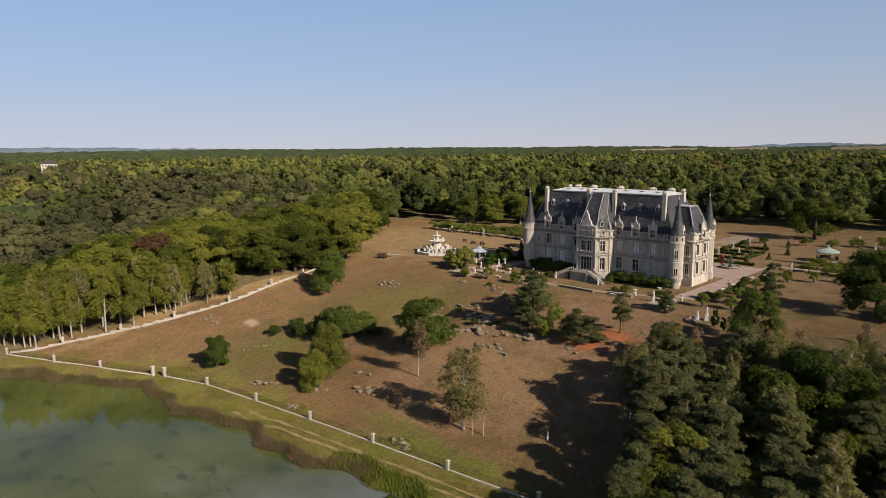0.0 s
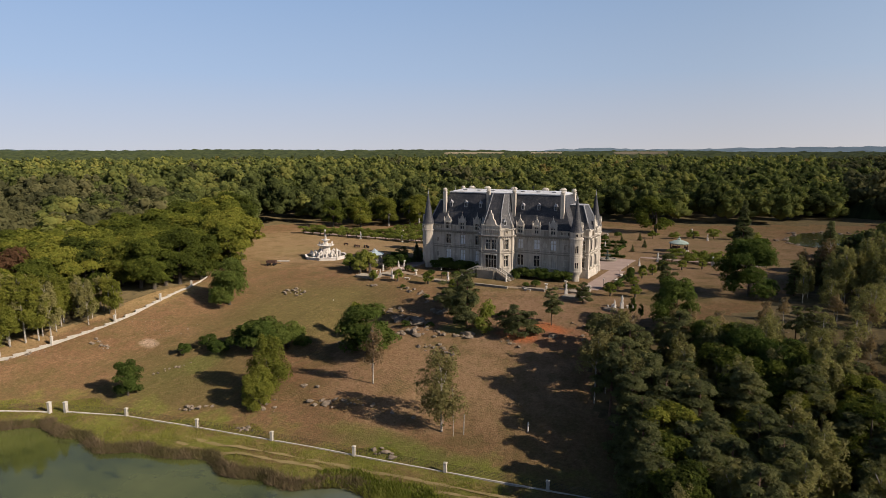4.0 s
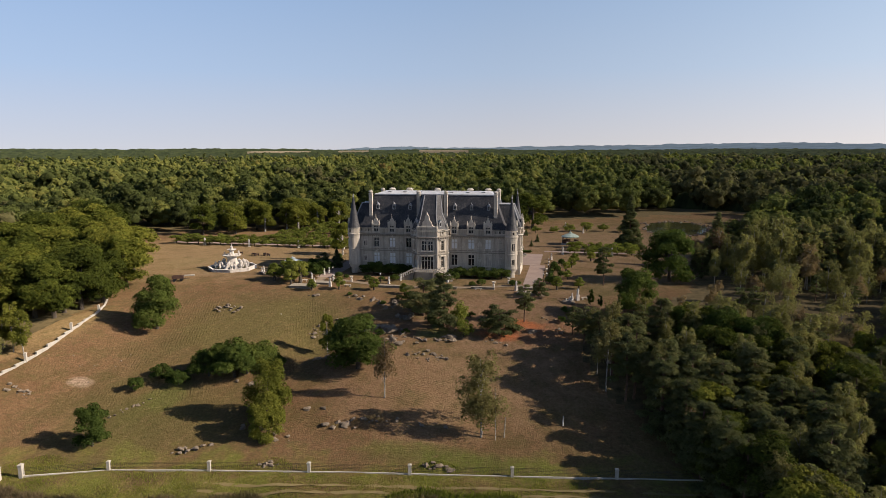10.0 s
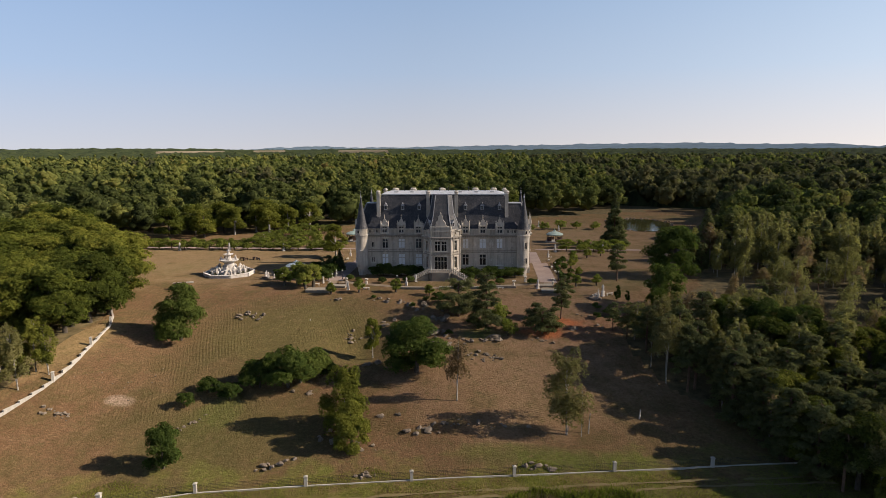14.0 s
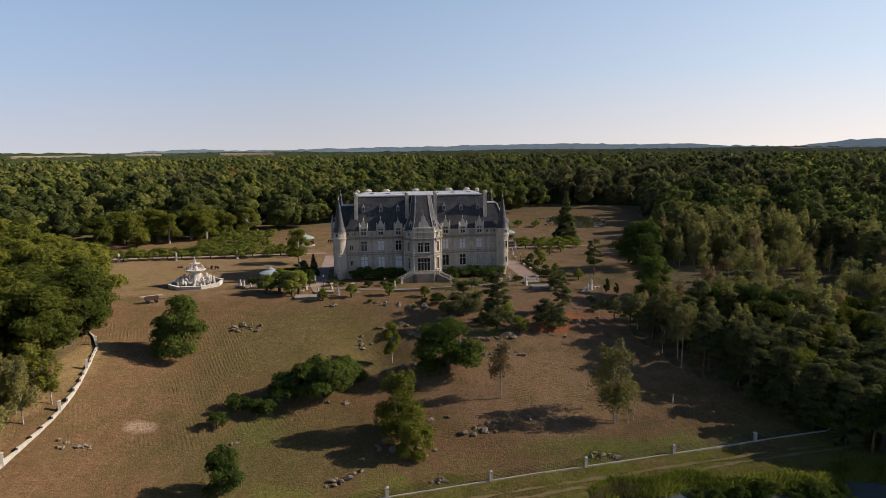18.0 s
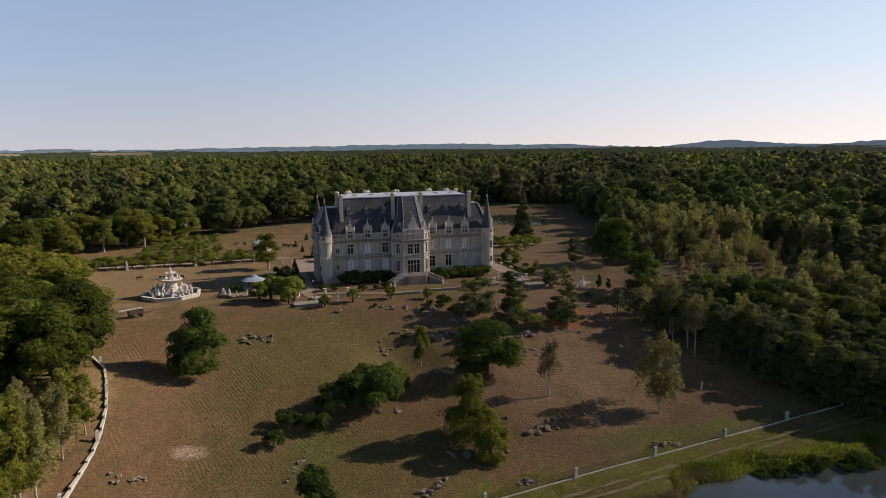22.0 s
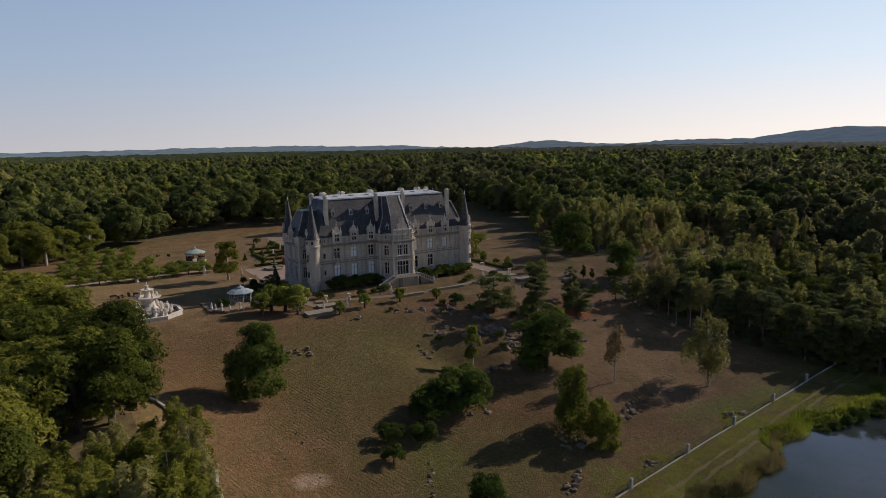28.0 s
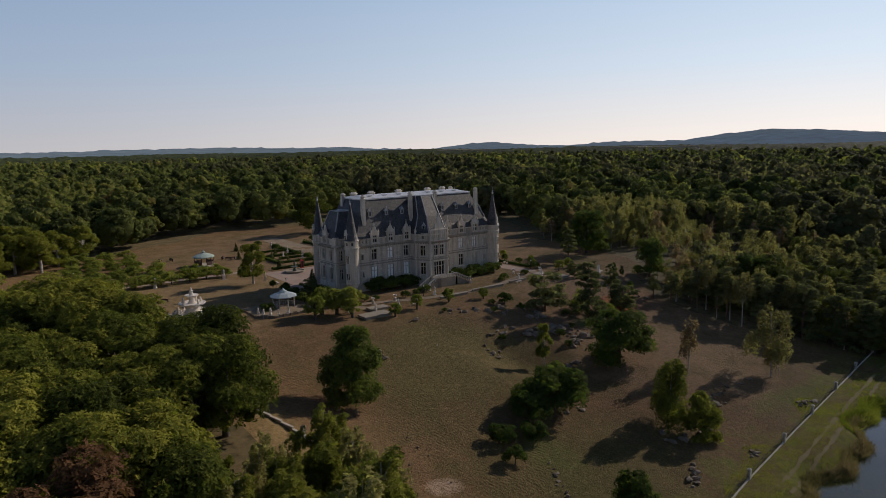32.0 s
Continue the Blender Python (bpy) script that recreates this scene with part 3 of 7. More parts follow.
def run_wall(name, p, q, wins, z0=0.0, z1=12.2, parent=None, bands=True):
    """A stretch of outside wall from p to q with windows (x, z, w, h, kind)."""
    m, length = wall_frame(p, q)
    bm = bmesh.new()
    holed(bm, length, z0, z1, THICK, [(x - w / 2, x + w / 2, z, z + h) for x, z, w, h, k in wins], m)
    part(name, bm, LIME, chateau)
    for x, z, w, h, k in wins:
        add_window(m, x, z, w, h, k)
    if bands:
        bm = bmesh.new()
        box(bm, 0, length, -0.14, 0.05, z0, 1.95, m)
        part("plinth", bm, TRIM, chateau, "pale dressed-stone plinth")
        bm = bmesh.new()
        box(bm, 0, length, -0.30, 0.05, 6.45, 6.7, m)
        box(bm, 0, length, -0.2, 0.05, 7.05, 7.2, m)
        part("string_course", bm, COURSE, chateau)
        bm = bmesh.new()
        box(bm, 0, length, -0.3, 0.05, 10.95, 11.2, m)
        box(bm, 0, length, -0.66, 0.05, 11.2, 11.45, m)
        n = max(2, int(length / 0.62))
        for i in range(n):
            x = (i + 0.5) * length / n
            box(bm, x - 0.13, x + 0.13, -0.58, -0.29, 10.8, 11.2, m)
        part("cornice", bm, COURSE, chateau, "bracketed stone cornice")
        bm = bmesh.new()
        box(bm, 0, length, -0.42, 0.05, EAVE - 0.28, EAVE, m)
        part("eave_moulding", bm, TRIM, chateau)
    return m


def dormer(m, x, z, big=True):
    """A stone dormer with a gabled head, its window and its little slate roof, at x along the wall m."""
    at = m @ Matrix.Translation((x, 0, z))
    if big:
        w, h = 2.05, 2.6
        bm = bmesh.new()
        holed(bm, w, 0, h, 0.5, [(w / 2 - 0.62, w / 2 + 0.62, 0.45, 2.15)], Matrix.Translation((-w / 2, -0.5, 0)))
        box(bm, -w / 2 - 0.14, w / 2 + 0.14, -0.68, 0.2, h, h + 0.2)
        steps = [(0.95, 0.5), (0.72, 0.85), (0.5, 1.2), (0.28, 1.7), (0.1, 2.25)]
        zz = h + 0.2
        pts = [(-0.95, zz), (-0.82, zz + 0.55), (-0.55, zz + 0.75), (-0.42, zz + 1.25), (-0.16, zz + 1.5), (0, zz + 2.0),
               (0.16, zz + 1.5), (0.42, zz + 1.25), (0.55, zz + 0.75), (0.82, zz + 0.55), (0.95, zz)]
        loft(bm, [[(a, -0.52, b) for a, b in pts], [(a, -0.15, b) for a, b in pts]])
        for s in (-1, 1):
            lathe(bm, [(0.14, 0.1), (0.2, zz - 0.1), (0.22, zz + 0.35), (0.12, zz + 0.5), (0.14, zz + 0.75), (0.02, zz + 1.15)], 8, s * (w / 2 + 0.02), -0.54)
        lathe(bm, [(0.1, zz + 1.75), (0.16, zz + 2.0), (0.06, zz + 2.15), (0.1, zz + 2.35), (0.02, zz + 2.75)], 8, 0, -0.33)
        d = part("dormer", bm, TRIM, chateau, "carved stone dormer with scrolled gable")
        d.matrix_basis = at
        add_window(Matrix.Translation((0, -0.5, 0)), 0, 0.45, 1.24, 1.7, "glass", d)
        bm = bmesh.new()
        loft(bm, [[(-w / 2, 0.06, 1.0), (w / 2, 0.06, 1.0), (w / 2, 0.06, h), (0, 0.06, h + 1.1), (-w / 2, 0.06, h)],
                  [(-w / 2, 2.3, 1.0), (w / 2, 2.3, 1.0), (w / 2, 2.3, h), (0, 2.6, h + 1.1), (-w / 2, 2.3, h)]])
        part("dormer_roof", bm, SLATE, d)
    else:
        bm = bmesh.new()
        box(bm, -0.45, 0.45, -0.12, 0.1, 0, 0.16)
        box(bm, -0.45, -0.3, -0.1, 0.1, 0.16, 1.1)
        box(bm, 0.3, 0.45, -0.1, 0.1, 0.16, 1.1)
        pts = [(-0.55, 1.1), (0.55, 1.1), (0.3, 1.5), (0, 1.85), (-0.3, 1.5)]
        loft(bm, [[(a, -0.16, b) for a, b in pts], [(a, 1.3, b) for a, b in pts]])
        lathe(bm, [(0.07, 1.8), (0.09, 2.0), (0.02, 2.3)], 8, 0, -0.08)
        d = part("roof_dormer", bm, LEAD, chateau, "small lead-capped roof dormer")
        d.matrix_basis = at
        bm = bmesh.new()
        box(bm, -0.3, 0.3, 0.02, 0.9, 0.16, 1.1)
        part("pane", bm, GLASS, d)


def tower(x, y, culot=True, low=False):
    """A round corner tower on a narrower foot, with machicolated gallery and a tall slate cone."""
    r = 1.62
    bm = bmesh.new()
    if culot:
        prof = [(0.98, -0.3), (1.02, 1.5), (1.2, 1.62), (1.26, 1.9), (1.5, 2.25), (1.68, 2.6), (1.68, 2.9), (r, 3.0)]
    else:
        prof = [(r + 0.14, -0.3), (r + 0.14, 1.95), (r, 2.0)]
    prof += [(r, 6.45), (r + 0.12, 6.47), (r + 0.12, 6.7), (r, 6.72), (r, 7.05), (r + 0.09, 7.06), (r + 0.09, 7.18), (r, 7.2),
             (r, 10.3), (r + 0.06, 10.6), (r + 0.12, 10.95), (r + 0.28, 11.3), (r + 0.28, 11.55), (r + 0.06, 11.6), (r + 0.06, 12.95),
             (r + 0.2, 13.0), (r + 0.2, EAVE)]
    lathe(bm, prof, 20, x, y)
    body = part("tower", bm, LIME, chateau, "round corner tower of pale limestone", smooth=False)
    for z, h in ((3.7, 1.5), (7.7, 1.9), (12.0, 0.75)):
        for k in range(8):
            a = 2 * math.pi * k / 8 + 0.39
            rr = r + (0.06 if z > 11 else 0.0)
            dx, dy = math.cos(a), math.sin(a)
            if (dx * math.copysign(1, x) < -0.2 or dy * (1 if y > 8 else -1) < -0.2) or (z < 11 and k % 2):
                continue
            m = Matrix.Translation((x + dx * (rr - 0.02), y + dy * (rr - 0.02), z)) @ Matrix.Rotation(a + math.pi / 2, 4, "Z")
            b = bmesh.new()
            w = 0.8 if z < 11 else 0.5
            box(b, -w / 2 - 0.12, -w / 2, -0.1, 0.15, -0.1, h + 0.12)
            box(b, w / 2, w / 2 + 0.12, -0.1, 0.15, -0.1, h + 0.12)
            box(b, -w / 2, w / 2, -0.1, 0.15, h, h + 0.12)
            box(b, -w / 2, w / 2, -0.1, 0.15, -0.1, 0)
            if z < 11:
                box(b, -0.05, 0.05, -0.08, 0.15, 0, h)
            f = part("window", b, TRIM, body)
            f.matrix_basis = m
            b = bmesh.new()
            box(b, -w / 2, w / 2, -0.03, 0.1, 0, h)
            g = part("pane", b, GLASS, f)
    bm = bmesh.new()
    lathe(bm, [(r + 0.26, EAVE), (r + 0.1, EAVE + 0.3), (1.36, EAVE + 1.5), (0.86, EAVE + 4.4), (0.40, EAVE + 7.2), (0.14, EAVE + 8.7)], 20, x, y)
    cone = part("spire", bm, SLATE, chateau, "tall slate cone roof", smooth=False)
    bm = bmesh.new()
    lathe(bm, [(0.2, EAVE + 8.6), (0.24, EAVE + 8.9), (0.1, EAVE + 9.1), (0.14, EAVE + 9.35), (0.03, EAVE + 9.6), (0.02, 23.6)], 8, x, y)
    part("finial", bm, LEAD, cone)
    # small stone lucarnes at the foot of the cone, facing outwards
    for a in (math.atan2(-1 if y < 8 else 1, 0), 0 if x > 0 else math.pi):
        m = Matrix.Translation((x + 1.5 * math.cos(a), y + 1.5 * math.sin(a), EAVE)) @ Matrix.Rotation(a + math.pi / 2, 4, "Z")
        if y < 8 and a < -1 or y > 8 and a > 1 and a < 2:
            continue
        b = bmesh.new()
        box(b, -0.5, 0.5, -0.15, 0.6, 0, 1.5)
        pts = [(-0.6, 1.5), (0.6, 1.5), (0.25, 2.0), (0, 2.7), (-0.25, 2.0)]
        loft(b, [[(c, -0.18, d) for c, d in pts], [(c, 0.5, d) for c, d in pts]])
        t = part("lucarne", b, TRIM, cone, "small stone lucarne")
        t.matrix_basis = m
        b = bmesh.new()
        box(b, -0.28, 0.28, -0.17, -0.1, 0.3, 1.2)
        part("pane", b, GLASS, t)


def chimney(x, y, z0, z1, w=1.1, d=0.85):
    bm = bmesh.new()
    box(bm, x - w / 2, x + w / 2, y - d / 2, y + d / 2, z0, z1 - 0.9)
    for a, b, e in ((z0 + 2.2, z0 + 2.35, 0.06), (z1 - 1.5, z1 - 1.38, 0.06), (z1 - 0.9, z1 - 0.75, 0.1)):
        box(bm, x - w / 2 - e, x + w / 2 + e, y - d / 2 - e, y + d / 2 + e, a, b)
    c = part("chimney", bm, TRIM, chateau, "tall pale stone chimney stack")
    bm = bmesh.new()
    r = max(w, d) * 0.5
    lathe(bm, [(r * 0.9, z1 - 0.75), (r * 1.0, z1 - 0.6), (r * 1.38, z1 - 0.4), (r * 1.42, z1 - 0.22), (r * 1.05, z1 - 0.12), (r * 0.8, z1 + 0.12), (r * 0.62, z1 + 0.14), (r * 0.6, z1 - 0.1)], 12, x, y)
    part("chimney_cap", bm, TRIM, c, "round turned stone cap")


F, B = 0.5, 17.2           # front and back wall planes
E0 = 21.9                  # ends of the long walls
CX, CY = 5.0, -4.8         # central pavilion
lw = [(1.35, 3.6, 0.75, 1.3, "glass"), (1.35, 7.9, 0.75, 1.3, "glass"),
      (4.8, 2.9, 1.7, 3.0, "blind"), (9.5, 2.9, 1.7, 3.0, "blind"), (14.3, 2.9, 1.7, 3.0, "blind"),
      (4.8, 7.65, 1.5, 2.6, "glass"), (9.5, 7.65, 1.7, 2.6, "blind"), (14.3, 7.65, 1.5, 2.6, "glass"),
      (0.5, 12.0, 0.55, 0.75, "glass"), (1.5, 12.0, 0.55, 0.75, "glass"), (2.5, 12.0, 0.55, 0.75, "glass")]
lw = [(x + 1.0, z, w, h, k) for x, z, w, h, k in lw]
ML = run_wall("front_wall", (-E0, F), (-CX, F), lw, z1=EAVE)
span = E0 - CX
rw = [(span - x, z, w, h, k) for x, z, w, h, k in lw]
kinds = {(4.8, 2.9): "stone", (9.5, 2.9): "glass", (14.3, 2.9): "glass", (4.8, 7.65): "blind", (9.5, 7.65): "blind", (14.3, 7.65): "blind", (1.35, 3.6): "stone", (1.35, 7.9): "stone"}
rw = [(x, z, w, h, kinds.get((round(span - x - 1.0, 2), z), k)) for x, z, w, h, k in rw]
MR = run_wall("front_wall", (CX, F), (E0, F), rw, z1=EAVE)
for m_, xs_ in ((ML, (8.15, 12.9)), (MR, (span - 8.15, span - 12.9))):
    for x in xs_:
        for z, kind in ((8.2, "oval"), (3.6, "square")):
            bm = bmesh.new()
            if kind == "oval":
                loft(bm, [[(0.62 * k_ * math.cos(t_), -d_, 0.62 + 0.78 * k_ * math.sin(t_)) for t_ in np.linspace(0, 6.283, 17)[:-1]] for k_, d_ in ((1.0, -0.02), (1.0, 0.1), (0.8, 0.14), (0.72, 0.05), (0.3, 0.17), (0.1, 0.2))])
                box(bm, -0.16, 0.16, -0.22, 0.0, 1.36, 1.75)
                box(bm, -0.75, 0.75, -0.1, 0.0, -0.42, -0.24)
            else:
                box(bm, -0.7, 0.7, -0.09, 0.02, 0.0, 0.12)
                box(bm, -0.7, 0.7, -0.09, 0.02, 1.5, 1.62)
                box(bm, -0.7, -0.58, -0.09, 0.02, 0.12, 1.5)
                box(bm, 0.58, 0.7, -0.09, 0.02, 0.12, 1.5)
                lathe(bm, [(0.42, 0.0), (0.36, 0.1), (0.2, 0.06), (0.08, 0.16)], 12, m=Matrix.Translation((0, 0, 0.81)) @ Matrix.Rotation(math.pi / 2, 4, "X"))
            ob = part("carved_panel", bm, TRIM, chateau, "carved stone relief between the windows")
            ob.matrix_basis = m_ @ Matrix.Translation((x, 0, z))
for x in (4.8, 9.5, 14.3):
    dormer(ML, x + 1.0, 11.6)
    dormer(MR, span - x - 1.0, 11.6)
# back wall, mirrored and plainer
bw = [(x, z, 1.6, h, "glass") for x in (4.5, 9.2, 14, 19, 23.8, 28.6, 33, 37.5) for z, h in ((2.9, 2.9), (7.65, 2.6))]
MB = run_wall("back_wall", (E0, B), (-E0, B), bw, z1=EAVE)
for x in (4.5, 9.2, 14, 28.6, 33, 37.5):
    dormer(MB, x, 11.6)

# central pavilion: canted bay
bay = [(-CX, F), (-CX, -1.6), (-2.75, CY), (2.75, CY), (CX, -1.6), (CX, F)]
cant = math.hypot(CX - 2.75, CY + 1.6)
for k in range(5):
    p, q = bay[k], bay[k + 1]
    wins = []
    if k == 2:
        wins = [(2.75, 2.5, 3.3, 3.5, "glass"), (1.85, 7.65, 1.3, 2.6, "glass"), (3.65, 7.65, 1.3, 2.6, "glass")]
    elif k in (1, 3):
        wins = [(cant / 2, 2.8, 1.35, 3.0, "glass"), (cant / 2, 7.65, 1.35, 2.6, "glass"), (cant / 2, 12.0, 0.7, 0.8, "glass")]
    run_wall("pavilion_wall", p, q, wins, z1=EAVE + (1.0 if k == 2 else 0.3))
bm = bmesh.new()
for x, y in bay[1:5]:
    lathe(bm, [(0.34, 0), (0.34, 1.95), (0.24, 2.0), (0.24, 10.9), (0.36, 11.2), (0.36, 11.5), (0.26, 11.6), (0.26, EAVE + 0.4), (0.36, EAVE + 0.5), (0.3, EAVE + 0.9), (0.1, EAVE + 1.4), (0.03, EAVE + 1.9)], 10, x, y)
part("corner_shaft", bm, TRIM, chateau, "engaged corner shafts of the central bay")
# carved gable over the bay
bm = bmesh.new()
pts = [(-2.3, 13.3), (2.3, 13.3), (2.2, 14.3), (1.5, 14.6), (1.2, 15.6), (0.7, 16.1), (0.55, 17.2), (0.2, 17.6), (0, 18.4),
       (-0.2, 17.6), (-0.55, 17.2), (-0.7, 16.1), (-1.2, 15.6), (-1.5, 14.6), (-2.2, 14.3)]
loft(bm, [[(a, CY - 0.2, b) for a, b in pts], [(a, CY + 0.35, b) for a, b in pts]])
for i in range(7):
    box(bm, -1.95 + i * 0.62, -1.78 + i * 0.62, CY - 0.35, CY - 0.15, 12.2, 14.1)
box(bm, -2.6, 2.6, CY - 0.4, CY + 0.4, 14.1, 14.35)
part("gable", bm, TRIM, chateau, "tall carved stone gable of the central bay")
# bay roof: steep, cut off at the top
bm = bmesh.new()
base = [(-CX - 0.2, 3.5), (-CX - 0.2, -1.7), (-2.85, CY + 0.35), (2.85, CY + 0.35), (CX + 0.2, -1.7), (CX + 0.2, 3.5)]
midr = [(-CX * 0.66, 4.5), (-CX * 0.66, -0.4), (-2.1, -2.6), (2.1, -2.6), (CX * 0.66, -0.4), (CX * 0.66, 4.5)]
topr = [(-2.6, 6.0), (-2.6, 1.4), (-1.7, 0.2), (1.7, 0.2), (2.6, 1.4), (2.6, 6.0)]
loft(bm, [[(*p, EAVE) for p in base], [(*p, EAVE + 4.4) for p in midr], [(*p, TOP + 0.3) for p in topr]])
part("pavilion_roof", bm, SLATE, chateau, "steep truncated slate roof of the central bay")
for k in range(1, 5):
    bm = bmesh.new()
    for a, b in ((base, midr), (midr, topr)):
        za, zb = (EAVE, EAVE + 4.4) if a is base else (EAVE + 4.4, TOP + 0.3)
        p, q = Vector((*a[k], za)), Vector((*b[k], zb))
        d = (q - p).to_track_quat("Z", "Y").to_matrix().to_4x4()
        box(bm, -0.1, 0.1, -0.1, 0.1, 0, (q - p).length, Matrix.Translation(p) @ d)
    part("hip_flashing", bm, LEAD, chateau, "lead hip flashing")
for s in (-1, 1):
    d = Matrix.Translation((s * 3.35, -2.95, EAVE + 0.9)) @ Matrix.Rotation(s * radians(55), 4, "Z")
    dormer(d, 0, 0, False)

# main roof: mansard with a flat zinc deck
bm = bmesh.new()
T0, T1, TX = 3.7, 13.8, 17.3
loft(bm, [[(-E0 - 0.1, F - 0.3, EAVE), (E0 + 0.1, F - 0.3, EAVE), (E0 + 0.1, B + 0.3, EAVE), (-E0 - 0.1, B + 0.3, EAVE)],
          [(-E0 + 1.5, F + 0.45, EAVE + 1.4), (E0 - 1.5, F + 0.45, EAVE + 1.4), (E0 - 1.5, B - 0.45, EAVE + 1.4), (-E0 + 1.5, B - 0.45, EAVE + 1.4)],
          [(-TX, T0, TOP), (TX, T0, TOP), (TX, T1, TOP), (-TX, T1, TOP)]])
main_roof = part("main_roof", bm, SLATE, chateau, "steep dark slate mansard roof")
bm = bmesh.new()
box(bm, -TX - 0.12, TX + 0.12, T0 - 0.15, T1 + 0.15, TOP + 0.004, TOP + 0.3)
n = 30
loft(bm, [[(-TX, T0, TOP + 0.3), (TX, T0, TOP + 0.3), (TX, T1, TOP + 0.3), (-TX, T1, TOP + 0.3)],
          [(-TX + 2, (T0 + T1) / 2 - 0.3, TOP + 0.95), (TX - 2, (T0 + T1) / 2 - 0.3, TOP + 0.95), (TX - 2, (T0 + T1) / 2 + 0.3, TOP + 0.95), (-TX + 2, (T0 + T1) / 2 + 0.3, TOP + 0.95)]])
for i in range(n):
    x = -TX + 1.2 + i * (2 * TX - 2.4) / (n - 1)
    box(bm, x - 0.04, x + 0.04, T0 + 0.2, (T0 + T1) / 2, 0.0, 0.07, Matrix.Translation((0, 0, TOP + 0.3)) @ Matrix.Shear("XY", 4, (0, 0)) @ Matrix.Rotation(0, 4, "X"))
part("roof_deck", bm, ZINC, chateau, "pale standing-seam zinc deck")
for x in (-13.5, -9, -4.5, 4.8, 9.5, 14):
    bm = bmesh.new()
    box(bm, x - 0.5, x + 0.5, 6.0, 6.9, TOP + 0.3, TOP + 0.75)
    box(bm, x - 0.58, x + 0.58, 5.92, 6.98, TOP + 0.75, TOP + 0.85)
    part("skylight_box", bm, LEAD, chateau)
for x in (-11.3, 7.2, 12.2, -1.2, 1.4):
    bm = bmesh.new()
    lathe(bm, [(0.07, TOP + 0.3), (0.07, TOP + 1.9), (0.16, TOP + 1.95), (0.02, TOP + 2.15)], 6, x, 8)
    part("roof_vent", bm, DARK_METAL, chateau)
slope = (T0 - F - 0.45) / (TOP - EAVE - 1.4)
for s in (-1, 1):
    for x in (16.0, 11.2, 6.5):
        z = 18.3
        dormer(Matrix.Translation((s * x, F + 0.45 + (z - EAVE - 1.4) * slope - 0.25, 0)), 0, z, False)
for x in (-18.0, -3.95, 3.95, 18.0):
    chimney(x, 1.95, EAVE + 1.2, 23.6, 0.95, 0.85)
for x in (-14.5, -9.2, 9.2, 14.5, -0.6):
    chimney(x, 12.6, TOP - 1.5, 23.7, 1.5, 0.9)
for x in (-17.6, 17.6):
    chimney(x, 12.8, EAVE + 3, 23.6, 1.0, 1.0)

